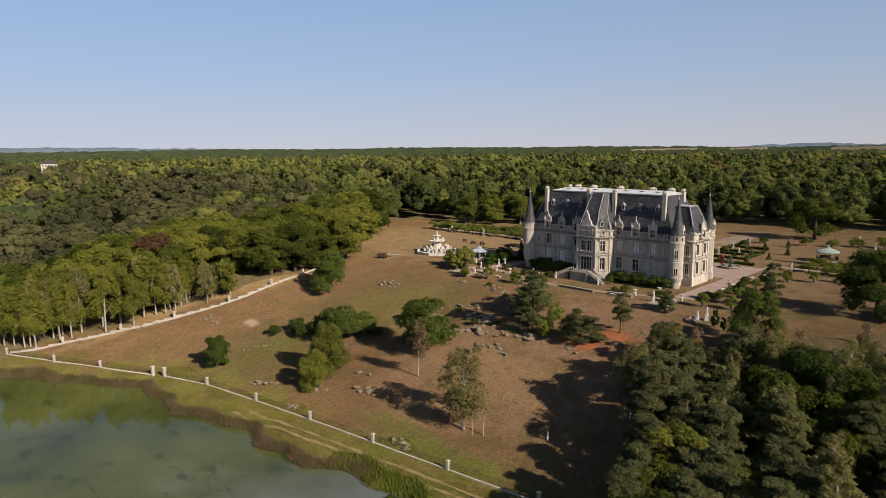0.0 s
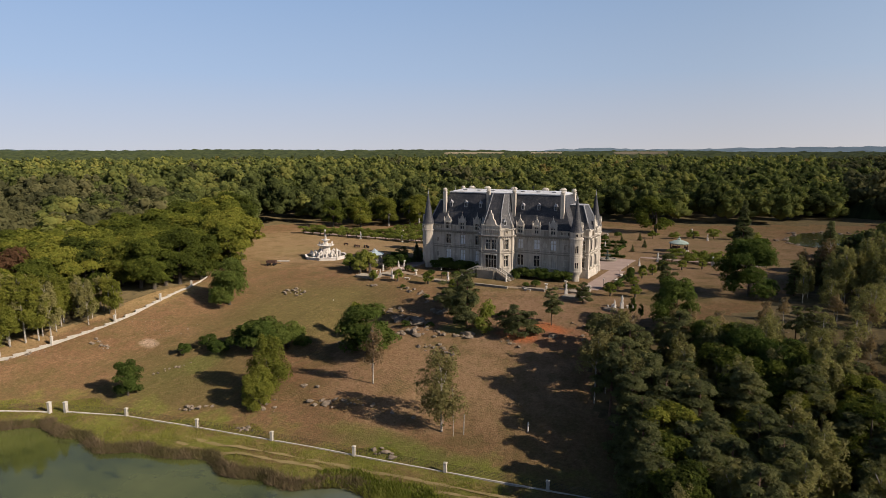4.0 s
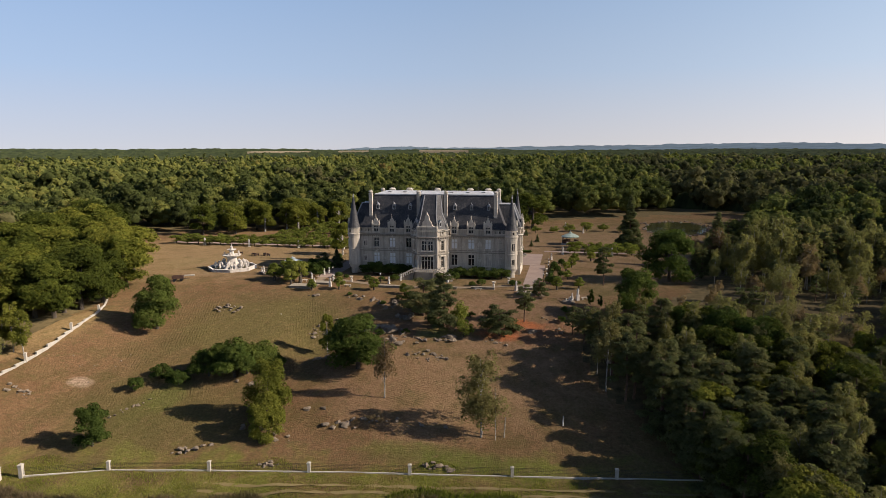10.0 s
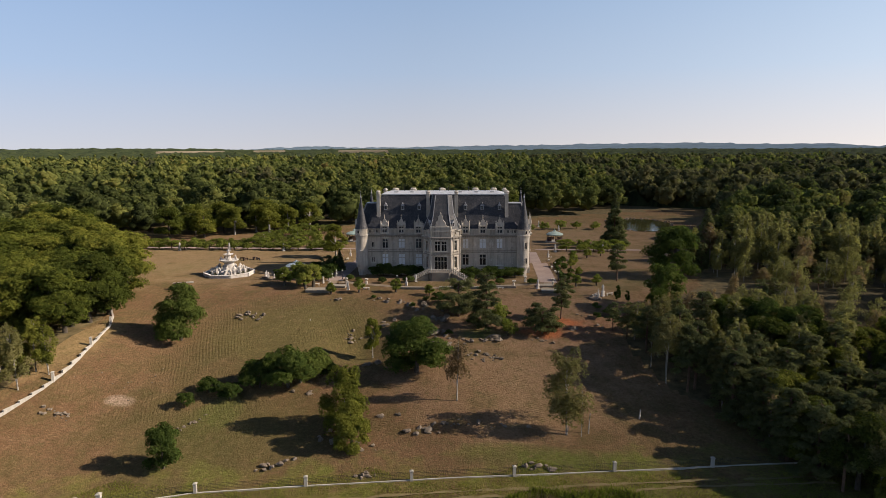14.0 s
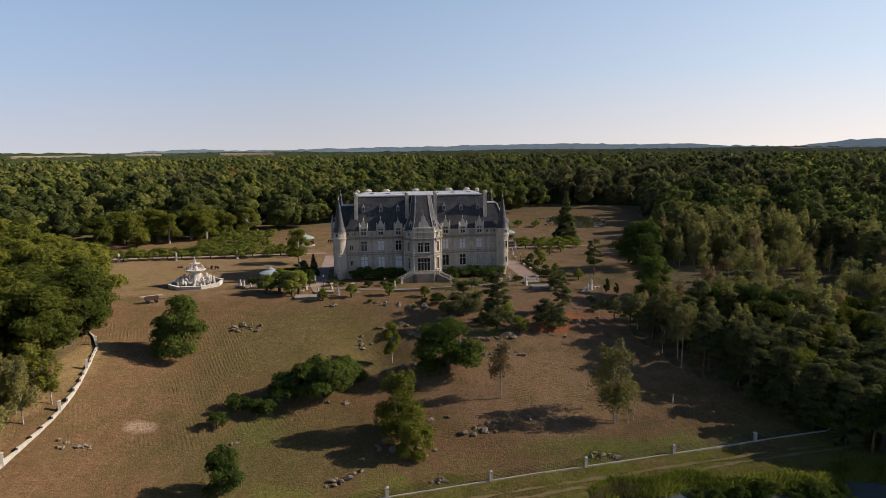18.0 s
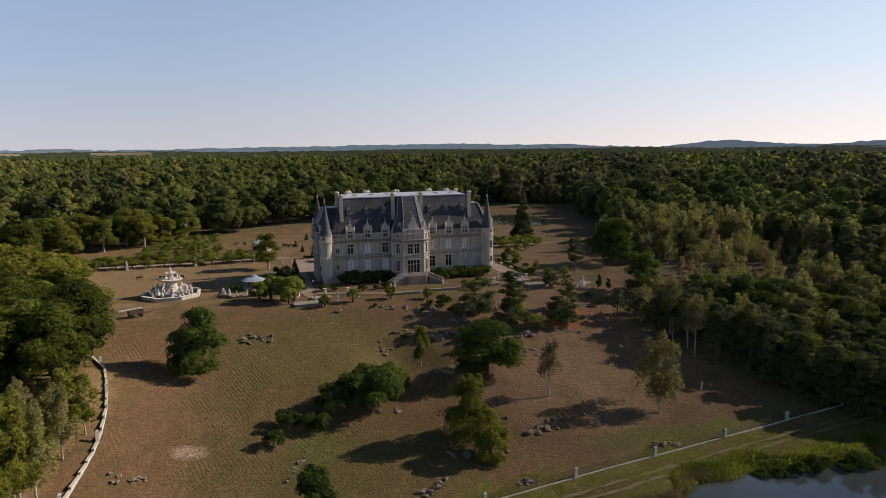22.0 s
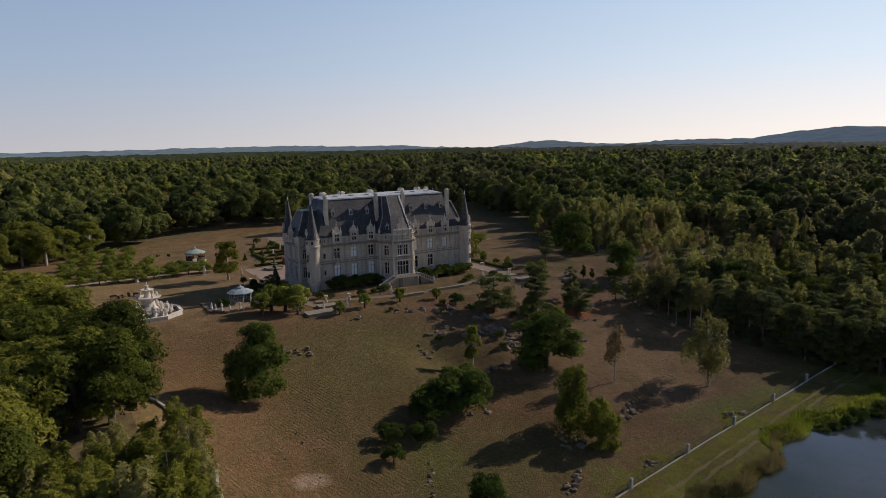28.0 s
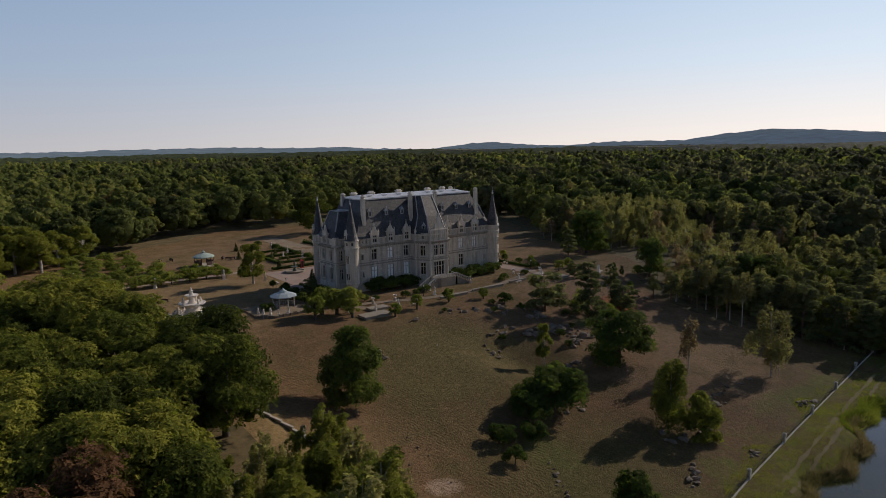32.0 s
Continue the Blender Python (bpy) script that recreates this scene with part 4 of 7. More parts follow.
# end pavilions
for s in (-1, 1):
    X1, Y0, Y1 = 24.6, 4.6, 13.4
    ew = [(2.4, 2.9, 1.4, 2.9, "glass"), (6.4, 2.9, 1.4, 2.9, "glass"), (2.4, 7.65, 1.4, 2.6, "glass"), (6.4, 7.65, 1.4, 2.6, "glass")]
    if s > 0:
        me_ = run_wall("end_wall", (X1, Y0), (X1, Y1), ew, z1=EAVE)
        run_wall("end_wall", (E0, Y0), (X1, Y0), [(1.3, 2.9, 0.9, 2.6, "glass"), (1.3, 7.65, 0.9, 2.4, "glass")], z1=EAVE)
        run_wall("end_wall", (X1, Y1), (E0, Y1), [], z1=EAVE)
    else:
        me_ = run_wall("end_wall", (-X1, Y1), (-X1, Y0), ew, z1=EAVE)
        run_wall("end_wall", (-X1, Y0), (-E0, Y0), [(1.4, 2.9, 0.9, 2.6, "glass"), (1.4, 7.65, 0.9, 2.4, "glass")], z1=EAVE)
        run_wall("end_wall", (-E0, Y1), (-X1, Y1), [], z1=EAVE)
    for a, b in ((F, Y0), (Y1, B)):
        p, q = ((E0, a), (E0, b)) if s > 0 else ((-E0, b), (-E0, a))
        run_wall("end_wall", p, q, [], z1=EAVE)
    dormer(me_, 4.4, 11.6)
    for y in (Y0 + 0.2, Y1 - 0.2):
        bm = bmesh.new()
        prof = [(0.42, 0), (0.42, 1.95), (0.32, 1.96), (0.32, 6.44), (0.55, 6.45), (0.55, 6.7), (0.32, 6.71), (0.32, 10.94), (0.6, 10.95), (0.6, 11.2), (0.9, 11.21), (0.9, 11.45), (0.32, 11.46), (0.32, EAVE), (0.6, EAVE + 0.01), (0.6, EAVE + 0.3), (0.05, EAVE + 0.4)]
        lathe(bm, [(e * 1.414, z) for e, z in prof], 4, s * (X1 - 0.2), y, turn=math.pi / 4)
        part("corner_pier", bm, TRIM, chateau, "dressed stone corner pier of the end pavilion")
    bm = bmesh.new()
    loft(bm, [[(s * 14, Y0 - 0.3, EAVE), (s * (X1 + 0.3), Y0 - 0.3, EAVE), (s * (X1 + 0.3), Y1 + 0.3, EAVE), (s * 14, Y1 + 0.3, EAVE)],
              [(s * 14, Y0 + 0.6, EAVE + 1.8), (s * (X1 - 0.5), Y0 + 0.6, EAVE + 1.8), (s * (X1 - 0.5), Y1 - 0.6, EAVE + 1.8), (s * 14, Y1 - 0.6, EAVE + 1.8)],
              [(s * 14, Y0 + 2.2, 19.6), (s * 22.3, Y0 + 2.2, 19.6), (s * 22.3, Y1 - 2.2, 19.6), (s * 14, Y1 - 2.2, 19.6)]])
    part("end_roof", bm, SLATE, chateau, "truncated slate roof of the end pavilion")
    bm = bmesh.new()
    box(bm, min(s * 14, s * 22.4), max(s * 14, s * 22.4), Y0 + 2.1, Y1 - 2.1, 19.6, 19.75)
    for y in (Y0 + 0.6, Y1 - 0.6):
        p, q = Vector((s * (X1 - 0.5), y, EAVE + 1.8)), Vector((s * 22.3, y + (1.6 if y < 8 else -1.6), 19.6))
        box(bm, -0.13, 0.13, -0.13, 0.13, 0, (q - p).length, Matrix.Translation(p) @ (q - p).to_track_quat("Z", "Y").to_matrix().to_4x4())
    part("roof_flashing", bm, LEAD, chateau)
    tower(s * 22.65, 0.0)
    tower(s * 22.7, 17.3, False)
# floor slab that closes the house from below
bm = bmesh.new()
box(bm, -E0 + 0.7, E0 - 0.7, F + 0.7, B - 0.7, 2.0, 2.2)
box(bm, -E0 + 0.7, E0 - 0.7, F + 0.7, B - 0.7, 6.5, 6.7)
box(bm, -E0 + 0.7, E0 - 0.7, F + 0.7, B - 0.7, 11.2, 11.4)
part("floor_slab", bm, TIMBER, chateau)

# terrace and double stair in front of the bay
bm = bmesh.new()
prism(bm, [(-3.2, CY), (-3.2, -7.6), (-2.2, -8.6), (2.2, -8.6), (3.2, -7.6), (3.2, CY)], -0.1, 2.3)
part("perron", bm, OLD_STONE, chateau, "stone landing before the garden door")
for s in (-1, 1):
    bm = bmesh.new()
    box(bm, min(s * 3.2, s * 3.5), max(s * 3.2, s * 3.5), -8.2, -6.3, -0.1, 1.9)
    st = part("stair_flight", bm, OLD_STONE, chateau, "curving stone stair flight")
    nst = 13
    for i in range(nst):
        bm = bmesh.new()
        x0 = 3.2 + i * 0.33
        zt_ = 2.3 * (1 - (i + 1) / (nst + 1))
        box(bm, min(s * x0, s * (x0 + 0.33)), max(s * x0, s * (x0 + 0.33)), -8.3 - i * 0.05, -6.2 - i * 0.05, -0.1, zt_)
        part("step", bm, OLD_STONE, st)
    for dy in (-8.45, -6.1):
        bm = bmesh.new()
        a, b = Vector((s * 3.0, dy, 2.3)), Vector((s * 7.6, dy - 0.6, 0.1))
        for k in range(9):
            c = a.lerp(b, k / 8)
            lathe(bm, [(0.09, c.z), (0.14, c.z + 0.25), (0.08, c.z + 0.6), (0.11, c.z + 0.75)], 6, c.x, c.y)
        d = b - a
        loft(bm, [[tuple(a + Vector((0, o, h))) for o, h in ((-0.16, 0.75), (0.16, 0.75), (0.16, 0.92), (-0.16, 0.92))],
                  [tuple(b + Vector((0, o, h))) for o, h in ((-0.16, 0.75), (0.16, 0.75), (0.16, 0.92), (-0.16, 0.92))]])
        part("balustrade", bm, CONCRETE, st)
bm = bmesh.new()
for k in range(11):
    x = -2.6 + k * 0.52
    lathe(bm, [(0.09, 2.3), (0.14, 2.55), (0.08, 2.9), (0.11, 3.05)], 6, x, -8.4)
box(bm, -2.9, 2.9, -8.56, -8.24, 3.05, 3.2)
part("balustrade", bm, CONCRETE, chateau)

# ---- trees ----
def tube(path, radii, n=7):
    """A bent tapering limb: returns verts, quads."""
    vs, qs = [], []
    for k, (p, r) in enumerate(zip(path, radii)):
        for i in range(n):
            a = 2 * math.pi * i / n
            vs.append((p[0] + r * math.cos(a), p[1] + r * math.sin(a), p[2]))
        if k:
            o = k * n
            qs += [(o - n + i, o - n + (i + 1) % n, o + (i + 1) % n, o + i) for i in range(n)]
    return vs, qs


def foliage(rng, blobs, count, size, up=0.25, flat=1.0, dome=0.6, core=0.0, light=False):
    """Small leaf sprays on the shells of many ellipsoid clumps. blobs: rows of x, y, z, rx, rz."""
    blobs = np.asarray(blobs, float)
    w = blobs[:, 3] * (blobs[:, 3] + blobs[:, 4])
    pick = rng.choice(len(blobs), count, p=w / w.sum())
    b = blobs[pick]
    d = rng.standard_normal((count, 3))
    d /= np.linalg.norm(d, axis=1, keepdims=True)
    d[:, 2] = np.where(d[:, 2] < -0.35, -d[:, 2], d[:, 2])
    rad = 0.55 + 0.5 * rng.random(count) ** 0.6
    c = b[:, :3] + d * np.stack([b[:, 3], b[:, 3], b[:, 4]], 1) * rad[:, None]
    mid = np.average(blobs[:, :3], axis=0, weights=w) - [0, 0, 0.15 * np.ptp(blobs[:, 2])]
    out = c - mid
    out /= np.linalg.norm(out, axis=1, keepdims=True) + 1e-6
    nrm = d * (1 - 0.4 * dome) + dome * out + 0.6 * rng.standard_normal((count, 3)) * np.array([1, 1, flat]) + np.array([0, 0, up])
    nrm /= np.linalg.norm(nrm, axis=1, keepdims=True)
    t = np.cross(nrm, rng.standard_normal((count, 3)))
    t /= np.linalg.norm(t, axis=1, keepdims=True)
    u = np.cross(nrm, t)
    s = size * (0.6 + 0.8 * rng.random(count))[:, None]
    s = s * 1.5
    verts = np.stack([c - t * s * 0.55 - u * s * 0.3, c + t * s * 0.5 - u * s * 0.38, c + u * s * 0.6], 1)
    verts, tris = verts.reshape(-1, 3), np.arange(count * 3).reshape(-1, 3)
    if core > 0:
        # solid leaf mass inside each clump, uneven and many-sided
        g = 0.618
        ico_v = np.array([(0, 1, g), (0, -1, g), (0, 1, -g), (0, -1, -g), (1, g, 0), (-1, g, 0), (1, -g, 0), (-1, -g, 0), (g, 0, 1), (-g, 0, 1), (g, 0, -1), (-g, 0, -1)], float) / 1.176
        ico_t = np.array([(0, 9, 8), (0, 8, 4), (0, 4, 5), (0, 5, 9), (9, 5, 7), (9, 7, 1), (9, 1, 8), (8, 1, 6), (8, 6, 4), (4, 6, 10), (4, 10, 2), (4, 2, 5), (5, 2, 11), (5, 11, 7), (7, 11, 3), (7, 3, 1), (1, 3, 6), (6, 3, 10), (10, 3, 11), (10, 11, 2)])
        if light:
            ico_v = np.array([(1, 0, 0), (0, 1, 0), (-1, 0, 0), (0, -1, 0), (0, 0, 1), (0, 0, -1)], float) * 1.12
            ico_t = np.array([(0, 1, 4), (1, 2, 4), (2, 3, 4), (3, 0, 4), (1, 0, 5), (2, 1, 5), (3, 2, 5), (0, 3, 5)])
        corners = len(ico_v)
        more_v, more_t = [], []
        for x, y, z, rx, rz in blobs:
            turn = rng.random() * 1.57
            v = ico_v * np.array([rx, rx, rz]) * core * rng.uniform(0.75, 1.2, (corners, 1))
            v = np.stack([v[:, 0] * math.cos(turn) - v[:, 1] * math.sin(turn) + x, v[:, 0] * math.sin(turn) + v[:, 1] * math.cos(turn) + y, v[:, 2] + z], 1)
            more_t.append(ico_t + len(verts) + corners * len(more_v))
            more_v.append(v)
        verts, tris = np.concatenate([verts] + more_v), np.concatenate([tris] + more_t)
    return verts, tris


def crown_blobs(rng, n, cx, z0, z1, r, taper=0.5, rb=(0.28, 0.42), squash=0.8):
    """Clumps that fill an uneven crown between two heights."""
    out = []
    for k in range(n):
        h = rng.random()
        lim = r * (1 - taper * abs(h - 0.4) ** 1.5 * 2.2)
        a, rr = rng.random() * 2 * math.pi, lim * (0.25 + 0.65 * math.sqrt(rng.random()))
        br = r * rng.uniform(*rb)
        out.append((cx + rr * math.cos(a), rr * math.sin(a), z0 + (z1 - z0) * h, br, br * squash))
    return out


def dome_blobs(rng, n, r, z0, z1):
    """A broad rounded crown: a heart with lobes all over its upper side."""
    zc, half = z0 * 0.6 + z1 * 0.4, (z1 - z0) / 2
    out = [(0, 0, zc + half * 0.12, r * 0.74, half * 0.84)]
    for k in range(n):
        e = rng.uniform(-0.45, 1.0)
        c = math.sqrt(1 - e * e)
        a = k * 2.4 + rng.uniform(-0.5, 0.5)
        br = r * rng.uniform(0.24, 0.42)
        out.append((c * (r - br * 0.9) * math.cos(a), c * (r - br * 0.9) * math.sin(a), zc + e * (half * 1.15 - br * 0.5), br, br * 0.8))
    return out


def make_oak(seed, h=10.0, r=4.6, leaves=2400, size=0.62, clear=0.2):
    rng = np.random.default_rng(seed)
    blobs = crown_blobs(rng, 26, 0, h * (clear + 0.12), h * 0.90, r * 0.92, 0.55)
    lv, lq = foliage(rng, blobs, leaves, size, core=0.5)
    tv, tq = tube([(0, 0, -0.5), (0.1, 0, h * 0.2), (0.05, 0.1, h * 0.45), (0, 0, h * 0.75)], (0.36, 0.28, 0.2, 0.05))
    for k in range(6):
        b = blobs[k * 3]
        o = len(tv)
        z = h * (0.25 + 0.05 * k)
        v, q = tube([(0, 0, z), (b[0] * 0.5, b[1] * 0.5, (z + b[2]) / 2), (b[0], b[1], b[2])], (0.14, 0.09, 0.03), 5)
        tv += v
        tq += [tuple(i + o for i in f) for f in q]
    return lv, lq, tv, tq


def make_birch(seed, h=12.0, r=2.2, leaves=1500, size=0.42, lean=0.4, low=0.26):
    rng = np.random.default_rng(seed)
    blobs = []
    for k in range(34):
        t = rng.random()
        a, rr = rng.random() * 6.283, r * (0.15 + 0.7 * rng.random()) * (1.0 - 0.8 * abs(t - 0.35) ** 1.3)
        blobs.append((lean * t + rr * math.cos(a), rr * math.sin(a), h * (low + 0.10 + (0.86 - low) * t), r * 0.30 * (1.2 - 0.6 * t), r * 0.72 * (1.1 - 0.5 * t)))
    lv, lq = foliage(rng, blobs, leaves, size, 0.0)
    tv, tq = tube([(0, 0, -0.5), (0.08, 0.05, h * 0.3), (lean * 0.5, 0, h * 0.6), (lean, 0, h * 0.97)], (0.13, 0.1, 0.06, 0.02))
    for k in range(9):
        b = blobs[k]
        o = len(tv)
        z = b[2] - r * 0.6
        v, q = tube([(lean * z / h, 0, z), (b[0] * 0.6, b[1] * 0.6, b[2] - 0.2), (b[0], b[1], b[2] + 0.2)], (0.06, 0.035, 0.012), 4)
        tv += v
        tq += [tuple(i + o for i in f) for f in q]
    return lv, lq, tv, tq


def make_pine(seed, h=12.0, r=3.2, leaves=1900, size=0.55, clear=0.3, clumps=20, taper=0.75):
    rng = np.random.default_rng(seed)
    blobs = []
    for k in range(clumps):
        t = (k + rng.random()) / clumps
        a = rng.random() * 6.283
        rr = r * (0.35 + 0.6 * rng.random()) * (1.0 - taper * t ** 1.4)
        br = r * rng.uniform(0.26, 0.42) * (1 - 0.35 * t)
        blobs.append((rr * math.cos(a), rr * math.sin(a), h * (clear + (0.95 - clear) * t), br, br * 0.42))
    lv, lq = foliage(rng, blobs, leaves, size, 0.5, core=0.55)
    tv, tq = tube([(0, 0, -0.5), (0.15, 0.05, h * 0.35), (0.0, 0.15, h * 0.65), (0, 0, h * 0.95)], (0.24, 0.2, 0.13, 0.03))
    for b in blobs:
        o = len(tv)
        v, q = tube([(0, 0, b[2] - 0.4), (b[0] * 0.6, b[1] * 0.6, b[2] - 0.15), (b[0], b[1], b[2])], (0.08, 0.05, 0.015), 4)
        tv += v
        tq += [tuple(i + o for i in f) for f in q]
    return lv, lq, tv, tq


def make_spruce(seed, h=17.0, r=4.0, leaves=2600, size=0.6):
    rng = np.random.default_rng(seed)
    blobs = []
    for k in range(110):
        t = (k + rng.random()) / 110
        a = rng.random() * 6.283
        rr = r * (1 - t) * (0.55 + 0.4 * rng.random())
        br = 0.4 + r * 0.3 * (1 - t)
        blobs.append((rr * math.cos(a), rr * math.sin(a), h * (0.06 + 0.92 * t) - 0.25 * rr, br, br * 0.55))
    lv, lq = foliage(rng, blobs, leaves, size, 0.1, core=0.8)
    tv, tq = tube([(0, 0, -0.5), (0, 0, h * 0.5), (0, 0, h * 0.97)], (0.3, 0.18, 0.03))
    return lv, lq, tv, tq


def make_dome(seed, h=10.0, r=4.6, leaves=6000, size=0.3, clumps=26):
    """A broad tree in leaf almost to the ground."""
    rng = np.random.default_rng(seed)
    blobs = dome_blobs(rng, clumps, r, h * -0.16, h * 0.98)
    lv, lq = foliage(rng, blobs, leaves, size, core=0.5)
    tv, tq = tube([(0, 0, -0.5), (0.1, 0, h * 0.2), (0.05, 0.1, h * 0.45), (0, 0, h * 0.75)], (0.34, 0.26, 0.18, 0.05))
    return lv, lq, tv, tq


def make_bush(seed, h=3.0, r=1.9, leaves=700, size=0.34):
    rng = np.random.default_rng(seed)
    blobs = crown_blobs(rng, 14, 0, h * 0.22, h * 0.78, r * 0.85, 0.4, (0.3, 0.48))
    lv, lq = foliage(rng, blobs, leaves, size, core=0.4)
    tv, tq = tube([(0, 0, -0.3), (0.05, 0, h * 0.4), (0, 0, h * 0.7)], (0.12, 0.08, 0.03), 5)
    return lv, lq, tv, tq


def make_bare(seed, h=10.5, r=1.3, leaves=260, size=0.3):
    lv, lq, tv, tq = make_birch(seed, h, r, leaves, size, 0.2)
    return lv, lq, tv, tq


def make_ball(seed, h=1.5, r=0.85, leaves=500, size=0.2):
    rng = np.random.default_rng(seed)
    lv, lq = foliage(rng, [(0, 0, h * 0.5, r, h * 0.5)], leaves, size)
    tv, tq = tube([(0, 0, -0.2), (0, 0, h * 0.5)], (0.08, 0.05), 5)
    return lv, lq, tv, tq


SORTS = {}


def sort(name, maker, seeds, leaf, bark, height_, **kw):
    made = []
    for k, sd in enumerate(seeds):
        lv, lq, tv, tq = maker(sd, h=height_, **kw)
        rng = np.random.default_rng(sd + 50)
        lm = mesh_arrays("crown", lv, None, leaf, tris=lq, tint=np.full(len(lq), 0.1 + 0.62 * rng.random()))
        tm = mesh_arrays("trunk", np.array(tv), np.array(tq), bark, smooth=True)
        made.append((lm, tm))
    SORTS[name] = (made, height_)


sort("oak", make_oak, (1, 2, 3, 4, 5), OAK, BARK, 10.0, leaves=5800, size=0.29, clear=0.06)
sort("dark_oak", make_oak, (8, 9), SHRUB, BARK, 10.0, leaves=6500, size=0.31, clear=0.02)
sort("round_oak", make_oak, (6, 7), SHRUB, BARK, 9.5, r=5.2, leaves=6000, size=0.35, clear=0.0)
sort("yellow_oak", make_oak, (36, 37), BIRCH, BIRCH_BARK, 10.0, r=4.0, leaves=6200, size=0.27, clear=0.0)
sort("copper_oak", make_oak, (10,), COPPERY, BARK, 10.0, leaves=2600, size=0.52, clear=0.1)
sort("birch", make_birch, (11, 12, 13, 14), BIRCH, BIRCH_BARK, 12.0, r=2.5, leaves=3600, size=0.27, low=0.14)
sort("pale_birch", make_birch, (17, 18, 19), PALE_BIRCH, BIRCH_BARK, 12.0, r=2.5, leaves=3400, size=0.27, low=0.14)
sort("wispy_birch", make_birch, (33, 34, 35), PALE_BIRCH, BIRCH_BARK, 10.0, r=3.2, leaves=2600, size=0.24, low=0.08)
sort("broad_birch", make_birch, (15, 16), OLIVE_BIRCH, BIRCH_BARK, 12.0, r=3.6, leaves=4600, size=0.25, low=0.05)
sort("pine", make_pine, (21, 22, 23, 24), PINE, PINE_BARK, 12.0, leaves=3600, size=0.36)
sort("edge_pine", make_pine, (29, 30), PINE, PINE_BARK, 12.0, r=3.4, leaves=5200, size=0.3, clear=0.32, clumps=38, taper=0.5)
sort("stem_birch", make_birch, (38, 39), OLIVE_BIRCH, BIRCH_BARK, 12.0, r=2.7, leaves=3000, size=0.26, low=0.34)
sort("full_birch", make_birch, (44, 45), BIRCH, BIRCH_BARK, 11.0, r=3.7, leaves=8000, size=0.27, low=0.0)
sort("young_oak", make_dome, (46, 47), BIRCH, BARK, 8.0, r=3.3, leaves=8000, size=0.25)
sort("low_oak", make_dome, (48, 49), SHRUB, BARK, 10.0, r=4.6, leaves=9000, size=0.3)
sort("low_pine", make_pine, (25, 26), PINE, PINE_BARK, 7.0, r=4.2, leaves=6000, size=0.26, clear=0.16, clumps=40, taper=0.42)
sort("full_pine", make_pine, (27, 28), PINE, PINE_BARK, 12.0, r=3.3, leaves=8000, size=0.28, clear=0.08, clumps=70, taper=0.62)
sort("spruce", make_spruce, (31, 32), PINE, PINE_BARK, 17.0, leaves=9000, size=0.36)
sort("bush", make_bush, (41, 42, 43), SHRUB, BARK, 3.0, leaves=1600, size=0.22)
sort("russet", make_birch, (51, 52), RUSSET, BIRCH_BARK, 10.0, r=2.2, leaves=1700, size=0.26)
sort("bare_birch", make_bare, (53,), RUSSET, BIRCH_BARK, 10.5)
sort("fruit", make_bush, (61, 62, 63), FRUIT, BARK, 3.2, r=1.9, leaves=1000, size=0.2)
sort("garden_tree", make_oak, (64, 65, 66), FRUIT, BARK, 4.0, r=1.9, leaves=2200, size=0.2, clear=0.12)
sort("ball", make_ball, (71,), SHRUB, BARK, 1.5)
TREE_RNG = random.Random(9)


def plant(sort_name, x, y, h, name, label, category="tree", group="", wide=1.0, z=None, variant=None):
    """A tree of its own: an empty at its foot with a trunk and a crown."""
    made, h0 = SORTS[sort_name]
    lm, tm = made[TREE_RNG.randrange(len(made)) if variant is None else variant]
    s = h / h0
    t = thing(name, label, category, group, Matrix.LocRotScale((x, y, ground_z(x, y) if z is None else z), Euler((0, 0, TREE_RNG.random() * 6.283)), (s * wide, s * wide, s)))
    child("trunk", tm, t)
    child("crown", lm, t)
    return t


# lone trees of the meadow
plant("low_oak", -51.6, -51.0, 12.4, "oak_tree", "dark green oak standing alone on the brown slope", wide=0.92, variant=0)
plant("round_oak", -35.4, -91.6, 6.6, "oak_tree", "dense round green tree beside the fence", wide=0.9, variant=0)
plant("young_oak", -8.6, -84.6, 8.0, "oak_tree", "dense yellow-green young oak among boulders", wide=0.92, variant=1)
plant("full_birch", -10.8, -79.7, 10.2, "birch_tree", "dense yellow-green birch among boulders", wide=1.22, variant=0)
plant("round_oak", -0.8, -62.3, 10.2, "oak_tree", "dense dark round oak on the slope", wide=1.3, variant=1)
plant("russet", 7.3, -71.8, 11.0, "birch_tree", "thin birch with few reddish leaves", wide=0.9)
plant("broad_birch", 25.4, -78.4, 13.4, "birch_tree", "pale feathery birch above the fence", wide=1.25)
plant("bare_birch", 27.7, -78.7, 9.0, "birch_tree", "slim dead birch trunk", wide=0.6)
plant("yellow_oak", -10.8, -52.6, 8.8, "birch_tree", "slender yellow-green birch in the hollow", wide=0.52, variant=0)
for x, y, h, w in ((-37.5, -70.3, 2.7, 1.0), (-33.0, -71.8, 2.9, 1.0), (-29.0, -67.8, 4.6, 1.0), (-23.8, -67.4, 6.8, 1.0), (-20.2, -64.2, 5.4, 0.9), (-26.3, -66.3, 5.2, 1.0), (-22.0, -66.0, 5.6, 1.0), (-17.6, -62.5, 2.4, 1.1), (-39.8, -75.2, 2.4, 0.9)):
    plant("bush", x, y, h * 1.12, "shrub", "dark green shrub in a loose thicket", "shrub", "thicket on the slope", w * 1.2)
plant("full_pine", 12.3, -43.6, 13.6, "pine_tree", "tall dense pine on the rocky bank", wide=0.95)
plant("low_pine", 6.1, -36.4, 8.8, "pine_tree", "broad dark pine above the rocks", wide=1.0)
